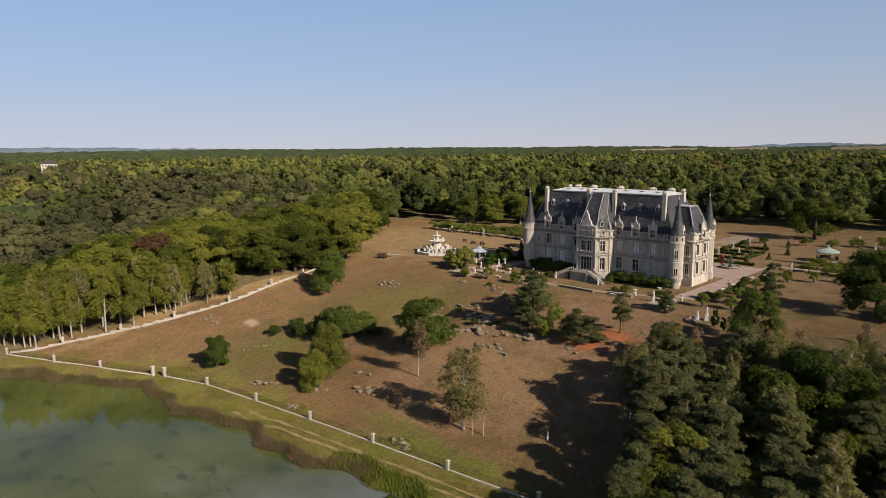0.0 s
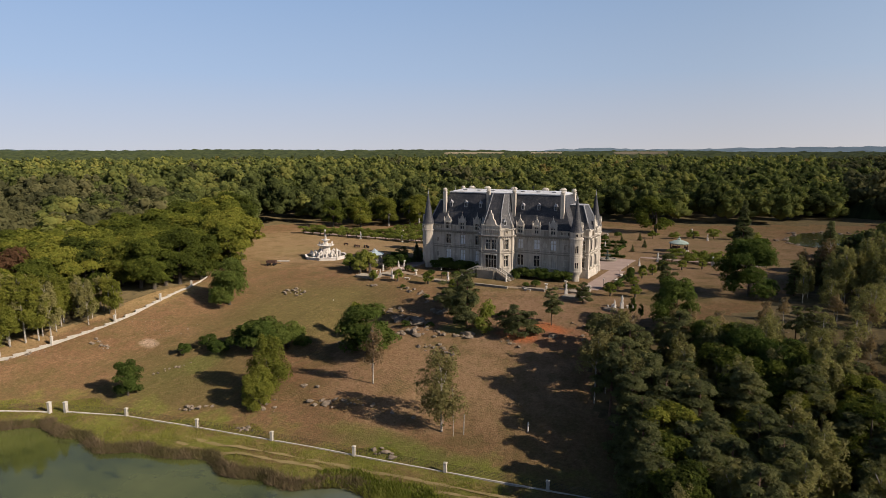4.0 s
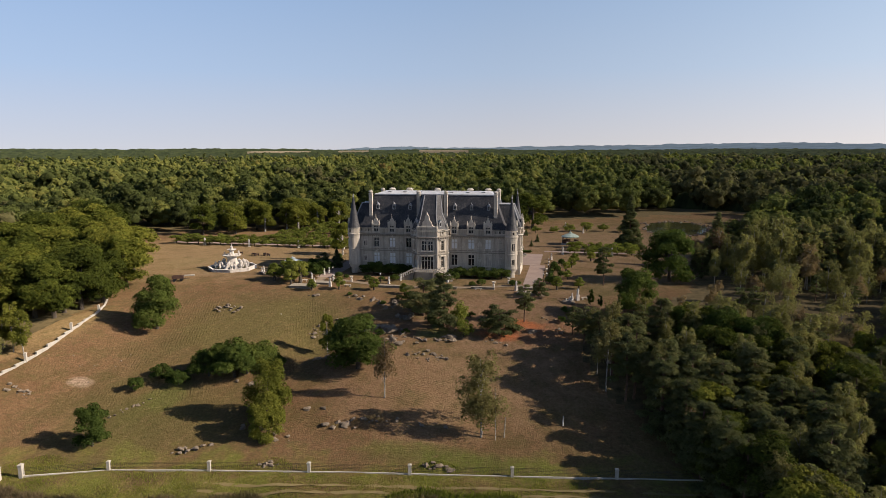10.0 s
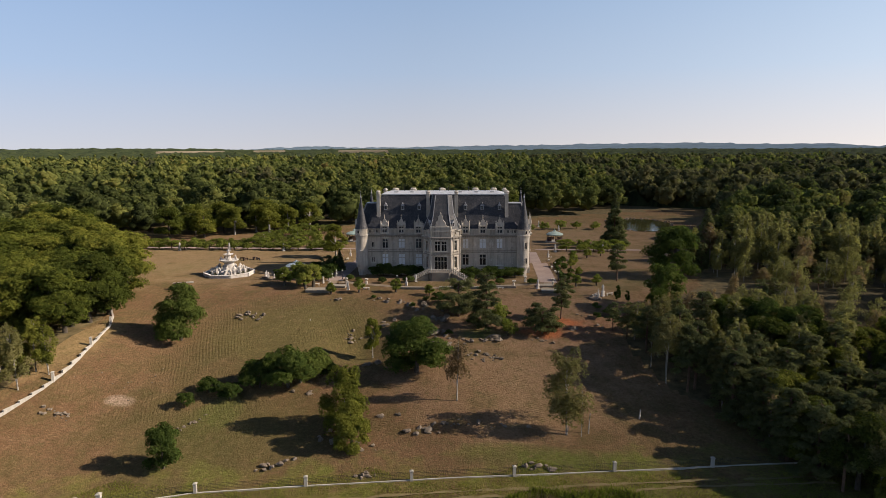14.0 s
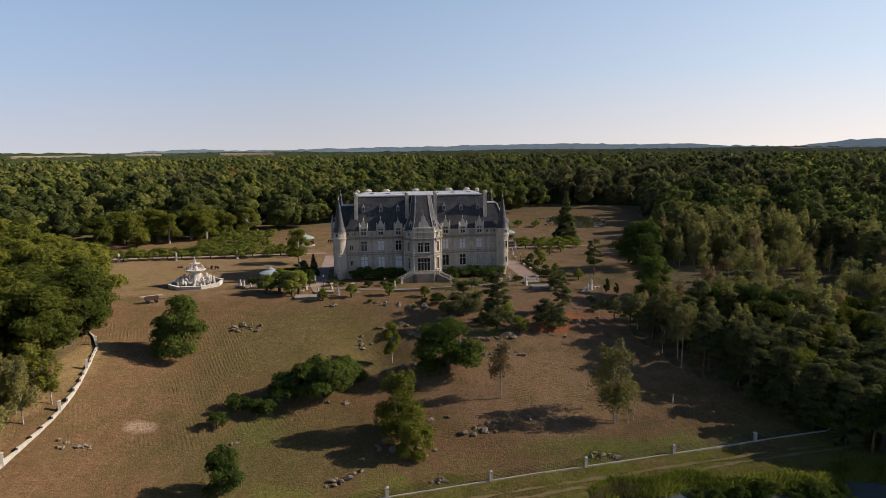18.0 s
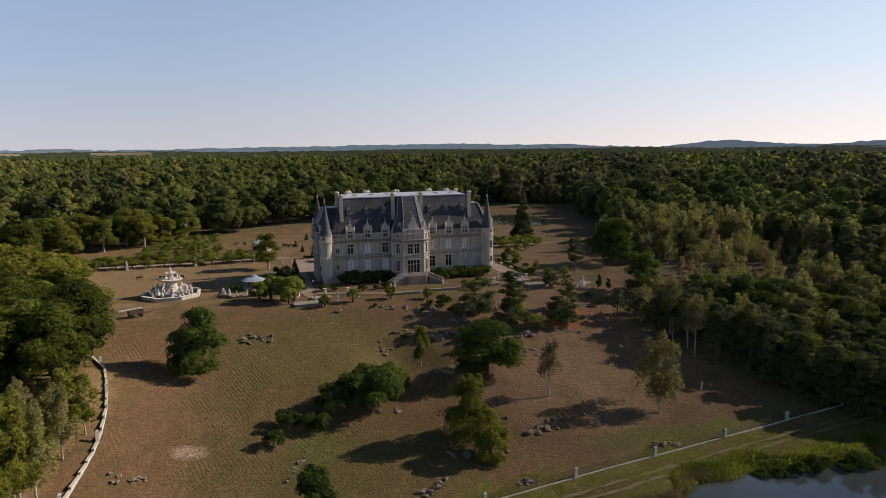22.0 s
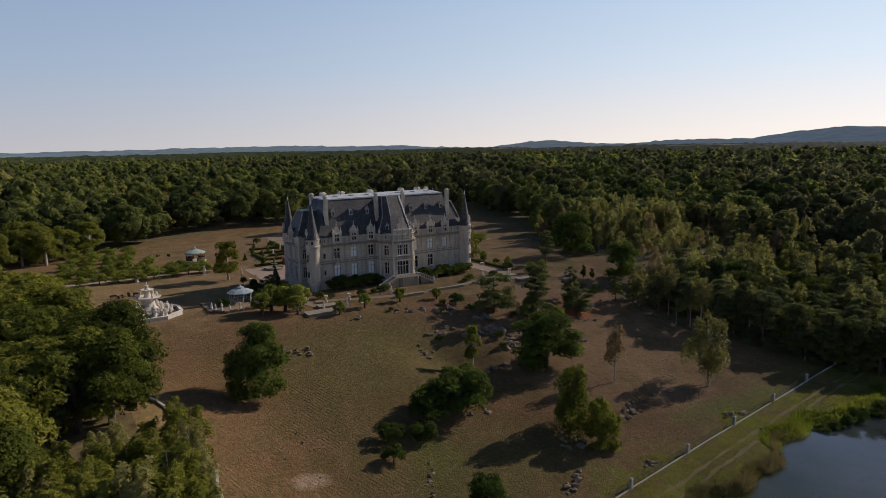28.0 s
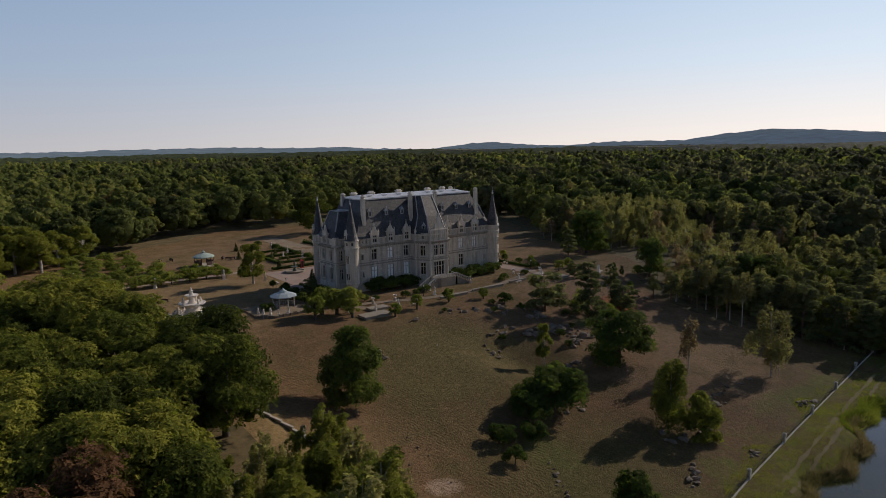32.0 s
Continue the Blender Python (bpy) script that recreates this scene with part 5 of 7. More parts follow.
plant("fruit", 17.0, -45.5, 4.2, "young_tree", "bright yellow-green bush at the foot of the pines", wide=0.9)
plant("fruit", 14.5, -39.6, 5.5, "young_tree", "bright yellow-green young tree on the bank", wide=0.8)
plant("edge_pine", 29.0, -36.6, 8.6, "pine_tree", "low spreading pine over red earth", wide=0.95)
plant("low_pine", 24.3, -43.9, 6.6, "pine_tree", "low dark spreading pine over red earth", wide=1.1)
plant("edge_pine", 47.2, -6.5, 10.5, "pine_tree", "upright pine with a bare trunk on the lawn", wide=0.85)
plant("spruce", 58.8, 57.0, 19.5, "spruce_tree", "tall dark spruce behind the lawn")
plant("spruce", 81.0, 25.7, 16.8, "spruce_tree", "tall dark spruce in the wood edge", wide=1.25)
plant("round_oak", 52.8, -31.0, 10.4, "oak_tree", "dense dark green round oak", wide=0.95)
plant("round_oak", 64.5, 1.5, 13.6, "oak_tree", "large dark green round oak", wide=1.1)
plant("yellow_oak", -36.9, 28.5, 11.5, "lime_tree", "yellow-green tree at the end of the house", wide=0.95)
plant("oak", 21.5, 112, 15.5, "lime_tree", "broad yellowing lime tree on the back lawn", wide=1.3, variant=2)
plant("low_pine", -33.6, 2.0, 5.2, "yew_tree", "dark spreading yew beside the house", wide=0.8)
for x, y, h in ((-33.5, -4.5, 3.4), (-36.0, -1.0, 3.0), (-31.5, -1.0, 3.8), (-45.8, -3.0, 2.4), (-37.0, 3.5, 3.2), (-30.5, -8.0, 3.0)):
    plant("bush", x, y, h, "evergreen_shrub", "dark evergreen shrub beside the pavilion", "shrub", "pavilion shrubs", 1.2)
plant("spruce", -30.5, 6.0, 6.5, "yew_tree", "dark upright yew beside the house", wide=1.1)
for x, y, h in ((-10.1, -21.8, 3.1), (-19.3, -22.3, 3.1), (-26.1, -24.0, 2.9), (-32.4, -16.8, 5.8), (-37.5, -13.0, 5.6), (-33.8, -19.5, 4.2), (-40.5, -15.5, 4.8), (-35.2, -15.0, 5.2), (-1.5, -24.0, 2.6)):
    plant("garden_tree", x, y, h * 1.05, "ornamental_tree", "small green tree on the terrace lawn", "tree", "terrace trees")

# woods: single trees where the walk passes nearest
def scatter(x0, x1, y0, y1, step, ok, seed):
    rng = np.random.default_rng(seed)
    gx, gy = np.meshgrid(np.arange(x0, x1, step), np.arange(y0, y1, step))
    gx = gx + (rng.random(gx.shape) - 0.5) * step * 0.95
    gy = gy + (rng.random(gx.shape) - 0.5) * step * 0.95
    gx, gy = gx.ravel(), gy.ravel()
    keep = ok(gx, gy)
    return gx[keep], gy[keep]


HOLES = [(84, 108, 27, 50), (99, 160, 30, 46), (-765, 50, 115, 50)]


def woods(x, y):
    ok = ~inside(x, y, PARK) & ~((y < -86) & (x > -88) & (x < 60))
    for cx, cy, rx, ry in HOLES:
        ok &= ((x - cx) / rx) ** 2 + ((y - cy) / ry) ** 2 > 1
    return ok


ex, ey = scatter(40, 132, -112, 34, 5.6, lambda x, y: woods(x, y) & ~((x < 52) & (y > -40)) & (((x - 60) / 16) ** 2 + ((y + 5) / 22) ** 2 > 1), 5)
for x, y in zip(ex, ey):
    k = TREE_RNG.random()
    if y > -4 or (x > 118 and y > -40):
        # tall birches and conifers behind the side lawn
        if k < 0.62:
            plant("pale_birch", x, y, TREE_RNG.uniform(6, 8.5) + min(max((x - 73) / 2.6, 0), 7), "birch_tree", "tall olive-green birch in the eastern wood", "tree", "eastern wood", 1.05)
        elif k < 0.86:
            plant("full_pine", x, y, TREE_RNG.uniform(6, 8.5) + min(max((x - 73) / 2.6, 0), 7), "pine_tree", "tall dark pine in the eastern wood", "tree", "eastern wood", 0.9)
        else:
            plant("russet", x, y, TREE_RNG.uniform(8, 12), "birch_tree", "birch with thin browning leaves at the wood edge", "tree", "eastern wood", 1.3)
    elif y > -46:
        # open birch scrub on the heath, soil showing between
        if k < 0.14:
            continue
        if k < 0.46:
            plant("russet", x, y, TREE_RNG.uniform(4.5, 7.5), "birch_tree", "birch with thin browning leaves at the wood edge", "tree", "eastern wood", 1.3)
        elif k < 0.86:
            plant("wispy_birch", x, y, TREE_RNG.uniform(4.5, 9), "birch_tree", "feathery olive-green birch on the heath", "tree", "eastern wood", 1.25)
        elif k < 0.93:
            plant("bare_birch", x, y, TREE_RNG.uniform(7.5, 10), "birch_tree", "white-stemmed birch almost without leaves", "tree", "eastern wood", 1.2)
        else:
            plant("edge_pine", x, y, TREE_RNG.uniform(5.5, 8), "pine_tree", "dark young pine on the heath", "tree", "eastern wood", 1.0)
    elif bool(inside(x - 9, y + 3, PARK)) and y < -40:
        # bare stems of pine and birch along the edge
        if k < 0.5:
            plant("edge_pine", x, y, TREE_RNG.uniform(10, 13), "pine_tree", "dark pine with a bare lower trunk at the wood edge", "tree", "eastern wood", 1.0)
        elif k < 0.9:
            plant("stem_birch", x, y, TREE_RNG.uniform(10, 13), "birch_tree", "slender white-stemmed birch at the wood edge", "tree", "eastern wood", 1.1)
        else:
            plant("bare_birch", x, y, TREE_RNG.uniform(6, 9), "birch_tree", "white-stemmed birch almost without leaves", "tree", "eastern wood", 1.2)
    elif k < 0.34:
        plant("full_pine" if k < 0.2 else "pine", x, y, TREE_RNG.uniform(9, 13), "pine_tree", "dark pine in the eastern wood", "tree", "eastern wood", 1.15)
    elif k < 0.72:
        plant("pale_birch", x, y, TREE_RNG.uniform(9.5, 13.5), "birch_tree", "olive-green birch in the eastern wood", "tree", "eastern wood", 1.2)
    elif k < 0.84:
        plant("yellow_oak", x, y, TREE_RNG.uniform(8, 11.5), "birch_tree", "yellow-green birch in the eastern wood", "tree", "eastern wood", 0.9)
    else:
        plant("oak", x, y, TREE_RNG.uniform(8, 11.5), "oak_tree", "green oak in the eastern wood", "tree", "eastern wood", 1.0)
for x, y, h, w in ((66.5, -48.5, 10.5, 1.0), (72.5, -53.0, 11.0, 1.0), (61.0, -46.0, 9.0, 0.9)):
    plant("round_oak", x, y, h, "oak_tree", "dense dark green maple above the heath", wide=w)
for x, y, h in ((41.8, -45.0, 8.0), (47.0, -47.5, 8.5), (44.5, -50.5, 9.5), (50.3, -63.0, 13.0), (46.8, -57.0, 11.5), (39.6, -41.5, 6.5)):
    plant("edge_pine", x, y, h, "pine_tree", "dark pine with a bare lower trunk at the wood edge", "tree", "eastern wood", 1.05)
plant("stem_birch", 53.4, -68.4, 12.4, "birch_tree", "white-stemmed birch leaning from the wood edge", "tree", "eastern wood", 1.1)
plant("bare_birch", 44.2, -55.9, 6.0, "birch_tree", "dead pale tree with bare branches", wide=1.2)
# undergrowth along the foot of the eastern wood
ux, uy = scatter(42, 84, -100, -44, 6.2, lambda x, y: woods(x - 5.5, y), 15)
for x, y in zip(ux, uy):
    plant("bush", x, y, TREE_RNG.uniform(1.8, 3.8), "undergrowth_shrub", "dark undergrowth shrub at the foot of the wood", "shrub", "eastern undergrowth", 1.2)
def wall_x(y):
    """Line of the western wall, by y."""
    return np.interp(y, (-121, -108.2, -95.4, -88.4, -82.2, -75.7, -66), (-79.5, -74.1, -66.9, -65.0, -64.2, -63.5, -63.9))


wx, wy = scatter(-104, -64, -119, -71, 3.6, lambda x, y: (x < wall_x(y) - 1.6) & (x > wall_x(y) - 17 - 5 * np.sin(y * 0.21)), 6)
for x, y in zip(wx, wy):
    plant("birch" if TREE_RNG.random() < 0.75 else "pale_birch", x, y, 8.2 + 6.0 * min(max((-76 - y) / 16, 0), 1) + TREE_RNG.uniform(-1.4, 1.6), "birch_tree", "pale-stemmed yellow-green birch beyond the wall", "tree", "western birch wood", 1.2)
wx, wy = scatter(-122, -66, -118, 34, 6.2, lambda x, y: woods(x - 1.5, y) & ((x < wall_x(y) - 18) | (y > -62)) & ~((y > -73) & (y < -59) & (x > -77)), 8)
for x, y in zip(wx, wy):
    rusty = math.hypot(x + 93.3, y + 82.3) < 3.0
    plant("copper_oak" if rusty else "oak", x - 1.5, y, TREE_RNG.uniform(11.5, 15.5) * (1 + 0.32 * min(max((y + 32) / 45, 0), 1)), "oak_tree", "tall copper-red tree of the western wood" if rusty else "tall green broadleaf tree of the western wood", "tree", "western wood", 1.12)


plant("copper_oak", -93.3, -82.3, 16.0, "beech_tree", "tall copper-red beech standing among green oaks", wide=1.0)
for x, y, h in ((54, -71.5, 13), (56.5, -77, 12.5), (58, -83, 12), (55, -65.5, 13), (58.5, -70, 13), (60, -88, 11.8), (60, -64, 12), (63, -70, 12.5), (59.5, -76, 11), (66, -77, 12), (64, -58, 11.5), (69, -65, 13), (61, -84, 10.5), (71, -73, 12), (64, -91, 11), (66, -85, 12), (68, -97, 11), (72, -90, 12.5), (74, -82, 13)):
    plant("full_pine" if h > 11.6 else "oak", x, y, h, "pine_tree" if h > 11.6 else "oak_tree", "tall dense tree shading the lower slope", "tree", "eastern wood", 1.1)
for x, y, h in ((-77.5, -27, 14.5), (-82.5, -17, 15.5), (-103, -6, 16.5), (-115, 8, 17), (-131, 24, 18), (-72.5, -42, 13.5), (-74.5, -52, 13.5)):
    plant("oak", x, y, h, "oak_tree", "tall green oak at the edge of the western wood", "tree", "western wood", 1.15)


# the rest of the woods, joined
def lod_crown(seed, leaves, size, clumps=8, r=4.6, h=11.0):
    rng = np.random.default_rng(seed)
    blobs = dome_blobs(rng, clumps, r * rng.uniform(0.88, 1.08), h * 0.05, h * 0.98)
    return foliage(rng, blobs, leaves, size, 0.2, dome=0.6, core=0.9, light=clumps < 11)


def joined_wood(name, xs, ys, leaves, size, material, label, seed, scale=(0.9, 1.35), base=0.0, clumps=8):
    rng = np.random.default_rng(seed)
    protos = [lod_crown(seed + k, leaves, size, clumps) for k in range(8)]
    allv, allq, allt, off = [], [], [], 0
    for x, y in zip(xs, ys):
        v, q = protos[rng.integers(8)]
        a, s = rng.random() * 6.283, rng.uniform(*scale)
        c, sn = math.cos(a) * s, math.sin(a) * s
        w = np.stack([v[:, 0] * c - v[:, 1] * sn + x, v[:, 0] * sn + v[:, 1] * c + y, v[:, 2] * s * rng.uniform(0.85, 1.15) + base + float(height(x, y))], 1)
        allv.append(w)
        allq.append(q + off)
        t = rng.random() ** 1.2 * 0.85 + (0.3 if rng.random() < 0.04 else 0.0)
        allt.append(np.full(len(q), t))
        off += len(v)
    me = mesh_arrays(name, np.concatenate(allv), None, material, tris=np.concatenate(allq), tint=np.concatenate(allt), smooth=True)
    return tagged(new(name, me), label, "forest", kind="stuff")


def ring(r0, r1, step, seed):
    def ok(x, y):
        d = np.hypot(x, y - 0)
        near = (x > -122) & (x < 132) & (y < 34)
        return woods(x, y) & (d >= r0) & (d < r1) & ~near & (y > -130 - 0.0 * x) & ((y > -60) | (abs(x) > 100))
    return scatter(-r1, r1, -140, r1, step, ok, seed)


def piney(x, y):
    """Where the wood is mostly pine: far west and the eastern heath."""
    v = np.sin(x * 0.021 + 1.3) * np.sin(y * 0.017 + 0.4) + 0.5 * np.sin(x * 0.063) * np.sin(y * 0.071)
    return ((x < -125) & (y < 60) & (v > -0.25)) | ((x > 95) & (v > -0.1)) | (v > 0.95)


def ring_wood(r0, r1, step, seed, leaves, size, scale, base, label, clumps):
    x, y = ring(r0, r1, step, seed)
    m = piney(x, y)
    joined_wood("forest_canopy", x[~m], y[~m], leaves, size, OAK_WOOD, label, seed * 10, scale, base, clumps)
    joined_wood("pine_forest_canopy", x[m], y[m], leaves, size, PINE_WOOD, "dark pine wood among the broadleaf forest", seed * 10 + 5, scale, base, clumps)


ring_wood(0, 235, 11.6, 21, 820, 0.42, (1.15, 1.8), 0.0, "green broadleaf forest round the park", 15)
ring_wood(235, 480, 14.0, 22, 190, 0.66, (1.35, 2.1), 0.5, "green broadleaf forest behind the park", 9)
ring_wood(480, 1150, 18, 23, 24, 1.4, (1.5, 2.3), 0.5, "distant broadleaf forest", 6)


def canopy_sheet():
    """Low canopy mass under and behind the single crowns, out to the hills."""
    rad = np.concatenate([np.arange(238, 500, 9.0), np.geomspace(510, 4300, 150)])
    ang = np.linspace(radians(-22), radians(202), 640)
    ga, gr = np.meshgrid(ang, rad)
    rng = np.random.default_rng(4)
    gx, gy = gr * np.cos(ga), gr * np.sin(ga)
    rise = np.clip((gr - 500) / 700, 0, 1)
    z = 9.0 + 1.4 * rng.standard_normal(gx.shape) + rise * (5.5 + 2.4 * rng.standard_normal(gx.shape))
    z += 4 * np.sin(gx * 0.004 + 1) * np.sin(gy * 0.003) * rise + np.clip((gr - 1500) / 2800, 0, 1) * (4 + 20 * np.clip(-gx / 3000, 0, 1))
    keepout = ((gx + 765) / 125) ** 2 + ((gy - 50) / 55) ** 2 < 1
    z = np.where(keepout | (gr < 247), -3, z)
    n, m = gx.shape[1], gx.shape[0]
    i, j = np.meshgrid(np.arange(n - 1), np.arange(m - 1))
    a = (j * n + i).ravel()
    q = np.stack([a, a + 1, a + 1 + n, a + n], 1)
    me = mesh_arrays("forest_mass", np.stack([gx, gy, z], -1).reshape(-1, 3), q, SHADED_FAR_WOOD, tint=rng.random(len(q)), smooth=False)
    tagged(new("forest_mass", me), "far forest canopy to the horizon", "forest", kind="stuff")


canopy_sheet()


def skyline(deg):
    """Height of the far hills, in degrees over the eye, by compass bearing from +y."""
    bump = lambda c, w, h: h * math.exp(-((deg - c) / w) ** 2)
    return (-0.12 + bump(-80, 22, 0.5) + bump(-25.5, 4, -0.18) + bump(-15, 4.5, 0.25) + bump(-2, 7, 0.2) + bump(8, 7, 0.22) + bump(18, 8, 0.36) + bump(27, 3, 0.15)
            + bump(34.3, 1.6, -0.14) + bump(40, 3.6, 0.44) + bump(51.5, 4, 0.3) + bump(63, 6, 1.0) + bump(70, 4, 0.25) + bump(80, 9, 0.5))


def hills(r, drop, name, material, label, seed, thick):
    rng = np.random.default_rng(seed)
    vs, qs = [], []
    n = 460
    for k in range(n):
        deg = -100 + 200 * k / (n - 1)
        a = radians(deg)
        top = 35 + math.tan(radians(skyline(deg) * drop)) * r + rng.normal(0, 1.6) + 2.2 * math.sin(deg * 3.1) * math.sin(deg * 1.7)
        for rr, z in ((r - thick, -5), (r - thick * 0.45, max(top * 0.55, 8)), (r, top), (r + 120, -20)):
            vs.append((rr * math.sin(a), -160 + rr * math.cos(a), z + (rng.normal(0, 1.2) if z > 0 else 0)))
        if k:
            o = k * 4
            qs += [(o - 4 + i, o + i, o + i + 1, o - 3 + i) for i in range(3)]
    me = mesh_arrays(name, vs, qs, material, tint=rng.random(len(qs)) * 0.5, smooth=False)
    tagged(new(name, me), label, "hills", kind="structure")


HAZY_HILL = plain("far_hill_painted_haze", (0.085, 0.115, 0.13), 1.0, spec=0.0, vary=0.35, scale=0.012)
# haze over the horizon hills is put in as blue-grey base and faint glow
HAZY_HILL.node_tree.nodes["Principled BSDF"].inputs["Emission Color"].default_value = (0.55, 0.68, 0.9, 1)
HAZY_HILL.node_tree.nodes["Principled BSDF"].inputs["Emission Strength"].default_value = 0.09
FIELD = plain("far_stubble_field", (0.42, 0.34, 0.24), 1.0, spec=0.0, vary=0.2, scale=0.01)
hills(4450, 1.0, "backdrop", HAZY_HILL, "low wooded hills on the horizon, haze painted in as blue-grey glow", 7, 900)
# pale stubble fields before the hills
for deg, r, w, d, top in ((-24.8, 2600, 115, 260, 25.0), (-10.5, 2600, 95, 240, 26.0), (-18.5, 2700, 60, 200, 25.5), (53.0, 2400, 150, 200, 22.5), (37, 2600, 110, 200, 23.0)):
    a = radians(deg)
    bm = bmesh.new()
    m = Matrix.Translation((r * math.sin(a), -160 + r * math.cos(a), 0)) @ Matrix.Rotation(-a, 4, "Z")
    box(bm, -w, w, -d / 2, d / 2, 0, top, m)
    tagged(part("stubble_field", bm, FIELD), "pale stubble field beyond the forest", "field", kind="structure")

# ---- paths, court and beds, laid on the ground ----
def drape(name, pts, width, material, label, lift=0.03, step=1.5, category="path", wob=0.0, seed=0):
    """A strip that follows the ground along a line in plan."""
    rng = random.Random(seed)
    line = [Vector((*p, 0)) for p in pts]
    fine = []
    for a, b in zip(line, line[1:]):
        n = max(1, int((b - a).length / step))
        fine += [a.lerp(b, k / n) for k in range(n)]
    fine.append(line[-1])
    vs, qs = [], []
    nw = max(2, int(width / 0.9) + 1)
    for k, p in enumerate(fine):
        d = (fine[min(k + 1, len(fine) - 1)] - fine[max(k - 1, 0)]).normalized()
        side = Vector((-d.y, d.x, 0))
        w0, w1 = width / 2 + rng.uniform(-wob, wob), width / 2 + rng.uniform(-wob, wob)
        for i in range(nw + 1):
            q = p + side * (-w0 + (w0 + w1) * i / nw)
            vs.append((q.x, q.y, ground_z(q.x, q.y) + lift + 0.07))
        if k:
            o = k * (nw + 1)
            qs += [(o - nw - 1 + i, o - nw + i, o + i + 1, o + i) for i in range(nw)]
    me = mesh_arrays(name, vs, qs, material, smooth=True)
    tagged(new(name, me), label, category, kind="structure")


def slab(name, pts, material, label, z=0.05, category="paving"):
    bm = bmesh.new()
    prism(bm, pts, -0.2, z)
    tagged(part(name, bm, material), label, category, kind="structure")


slab("court", [(-29.5, 19.8), (29.5, 19.8), (29.5, 41), (-29.5, 41)], GRAVEL, "pinkish gravel forecourt behind the house")
for s in (-1, 1):
    a, b = sorted((s * 26.6, s * 31.2))
    slab("side_drive", [(a, -9), (b, -9), (b, 19.78), (a, 19.78)], GRAVEL, "pinkish gravel drive along the end of the house", 0.046)
    drape("avenue", [(s * 29.6, 46.8), (s * (112 if s < 0 else 66), 46.8)], 2.6, GRAVEL, "gravel avenue between rows of small trees", 0.0)
    drape("garden_walk", [(s * 26.6, -10.5), (s * 12, -15.5), (0, -17.2)], 2.2, PATH_SAND, "pale sandy garden walk", 0.0)
    drape("garden_walk", [(s * 29, -9), (s * 27, -19.5), (s * 33, -21)], 2.4, PATH_SAND, "pale sandy garden walk", 0.01)
slab("north_walk", [(-4, 41.02), (4, 41.02), (4, 112), (-4, 112)], PATH_SAND, "gravel walk through the parterre", 0.047)
drape("track", [(-12, -98.0), (20, -93.0), (46, -89.2), (62, -87.6)], 0.5, EARTH, "earthen wheel rut of the pond track", 0.0, wob=0.22, seed=2)
drape("track", [(-12, -99.7), (20, -94.7), (46, -90.9), (62, -89.3)], 0.5, EARTH, "earthen wheel rut of the pond track", 0.0, wob=0.22, seed=3)

# ---- boulders ----
ROCKS = []
for sd in range(7):
    rb = random.Random(sd)
    bm = bmesh.new()
    bmesh.ops.create_icosphere(bm, subdivisions=2, radius=0.5)
    bmesh.ops.rotate(bm, verts=bm.verts[:], matrix=Euler((sd, sd * 2, sd * 3)).to_matrix())
    sx, sy, sz = rb.uniform(0.8, 1.5), rb.uniform(0.7, 1.1), rb.uniform(0.5, 0.8)
    cuts = [Vector((rb.uniform(-1, 1), rb.uniform(-1, 1), rb.uniform(-0.4, 1))).normalized() for _ in range(11)]
    deep = [rb.uniform(0.2, 0.36) for _ in cuts]
    for v in bm.verts:
        for c, e in zip(cuts, deep):
            d = v.co.dot(c)
            if d > e:
                v.co -= c * (d - e)
        v.co += Vector((rb.gauss(0, 0.018), rb.gauss(0, 0.018), rb.gauss(0, 0.018)))
        v.co = Vector((v.co.x * sx, v.co.y * sy, v.co.z * sz))
    me = bpy.data.meshes.new("boulder")
    bm.to_mesh(me)
    bm.free()
    me.materials.append(ROCK)
    ROCKS.append(me)
ROCK_RNG = random.Random(5)


def boulders(x, y, n, sx, sy, lo, hi, group, turn=0.0, label="weathered grey-brown boulder lying on dry grass", name="boulder"):
    for _ in range(n):
        a, b = ROCK_RNG.gauss(0, 0.5) * sx, ROCK_RNG.gauss(0, 0.5) * sy
        px, py = x + a * math.cos(turn) - b * math.sin(turn), y + a * math.sin(turn) + b * math.cos(turn)
        s = lo * 0.6 + (hi * 1.15 - lo * 0.6) * ROCK_RNG.random()
        ob = new(name, ROCKS[ROCK_RNG.randrange(7)])
        ob.matrix_basis = Matrix.LocRotScale((px, py, ground_z(px, py) + 0.14 * s), Euler((ROCK_RNG.uniform(-0.3, 0.3), ROCK_RNG.uniform(-0.3, 0.3), ROCK_RNG.random() * 6.28)), (s, s, s * ROCK_RNG.uniform(0.55, 1.05)))
        tagged(ob, label, name.replace("_", " "), group)


boulders(-41.2, -38.3, 20, 4.2, 1.8, 0.6, 1.3, "boulders on the upper slope", -0.5)
boulders(-24.1, -27.4, 5, 2.2, 0.7, 0.8, 1.5, "boulders by the terrace")
boulders(-9.5, -28.9, 10, 4.5, 1.6, 0.7, 1.7, "rock garden", -0.2)
boulders(-2.2, -32.0, 9, 4.0, 1.8, 0.8, 1.8, "rock garden", -0.4)
boulders(2.4, -37.9, 9, 4.0, 1.8, 0.9, 2.0, "rock garden", -0.5)
boulders(-11.4, -39.9, 10, 4.5, 1.4, 0.7, 1.6, "rock garden")
boulders(-3.1, -43.5, 12, 5.0, 2.2, 0.9, 2.3, "rock garden", -0.4)
boulders(1.6, -50.5, 16, 3.2, 4.5, 0.9, 2.4, "rock garden", 0.2)
boulders(6.9, -48.7, 7, 3.0, 1.4, 0.8, 1.7, "rock garden")
boulders(12.0, -47.4, 8, 4.5, 1.2, 0.9, 2.0, "rock garden")
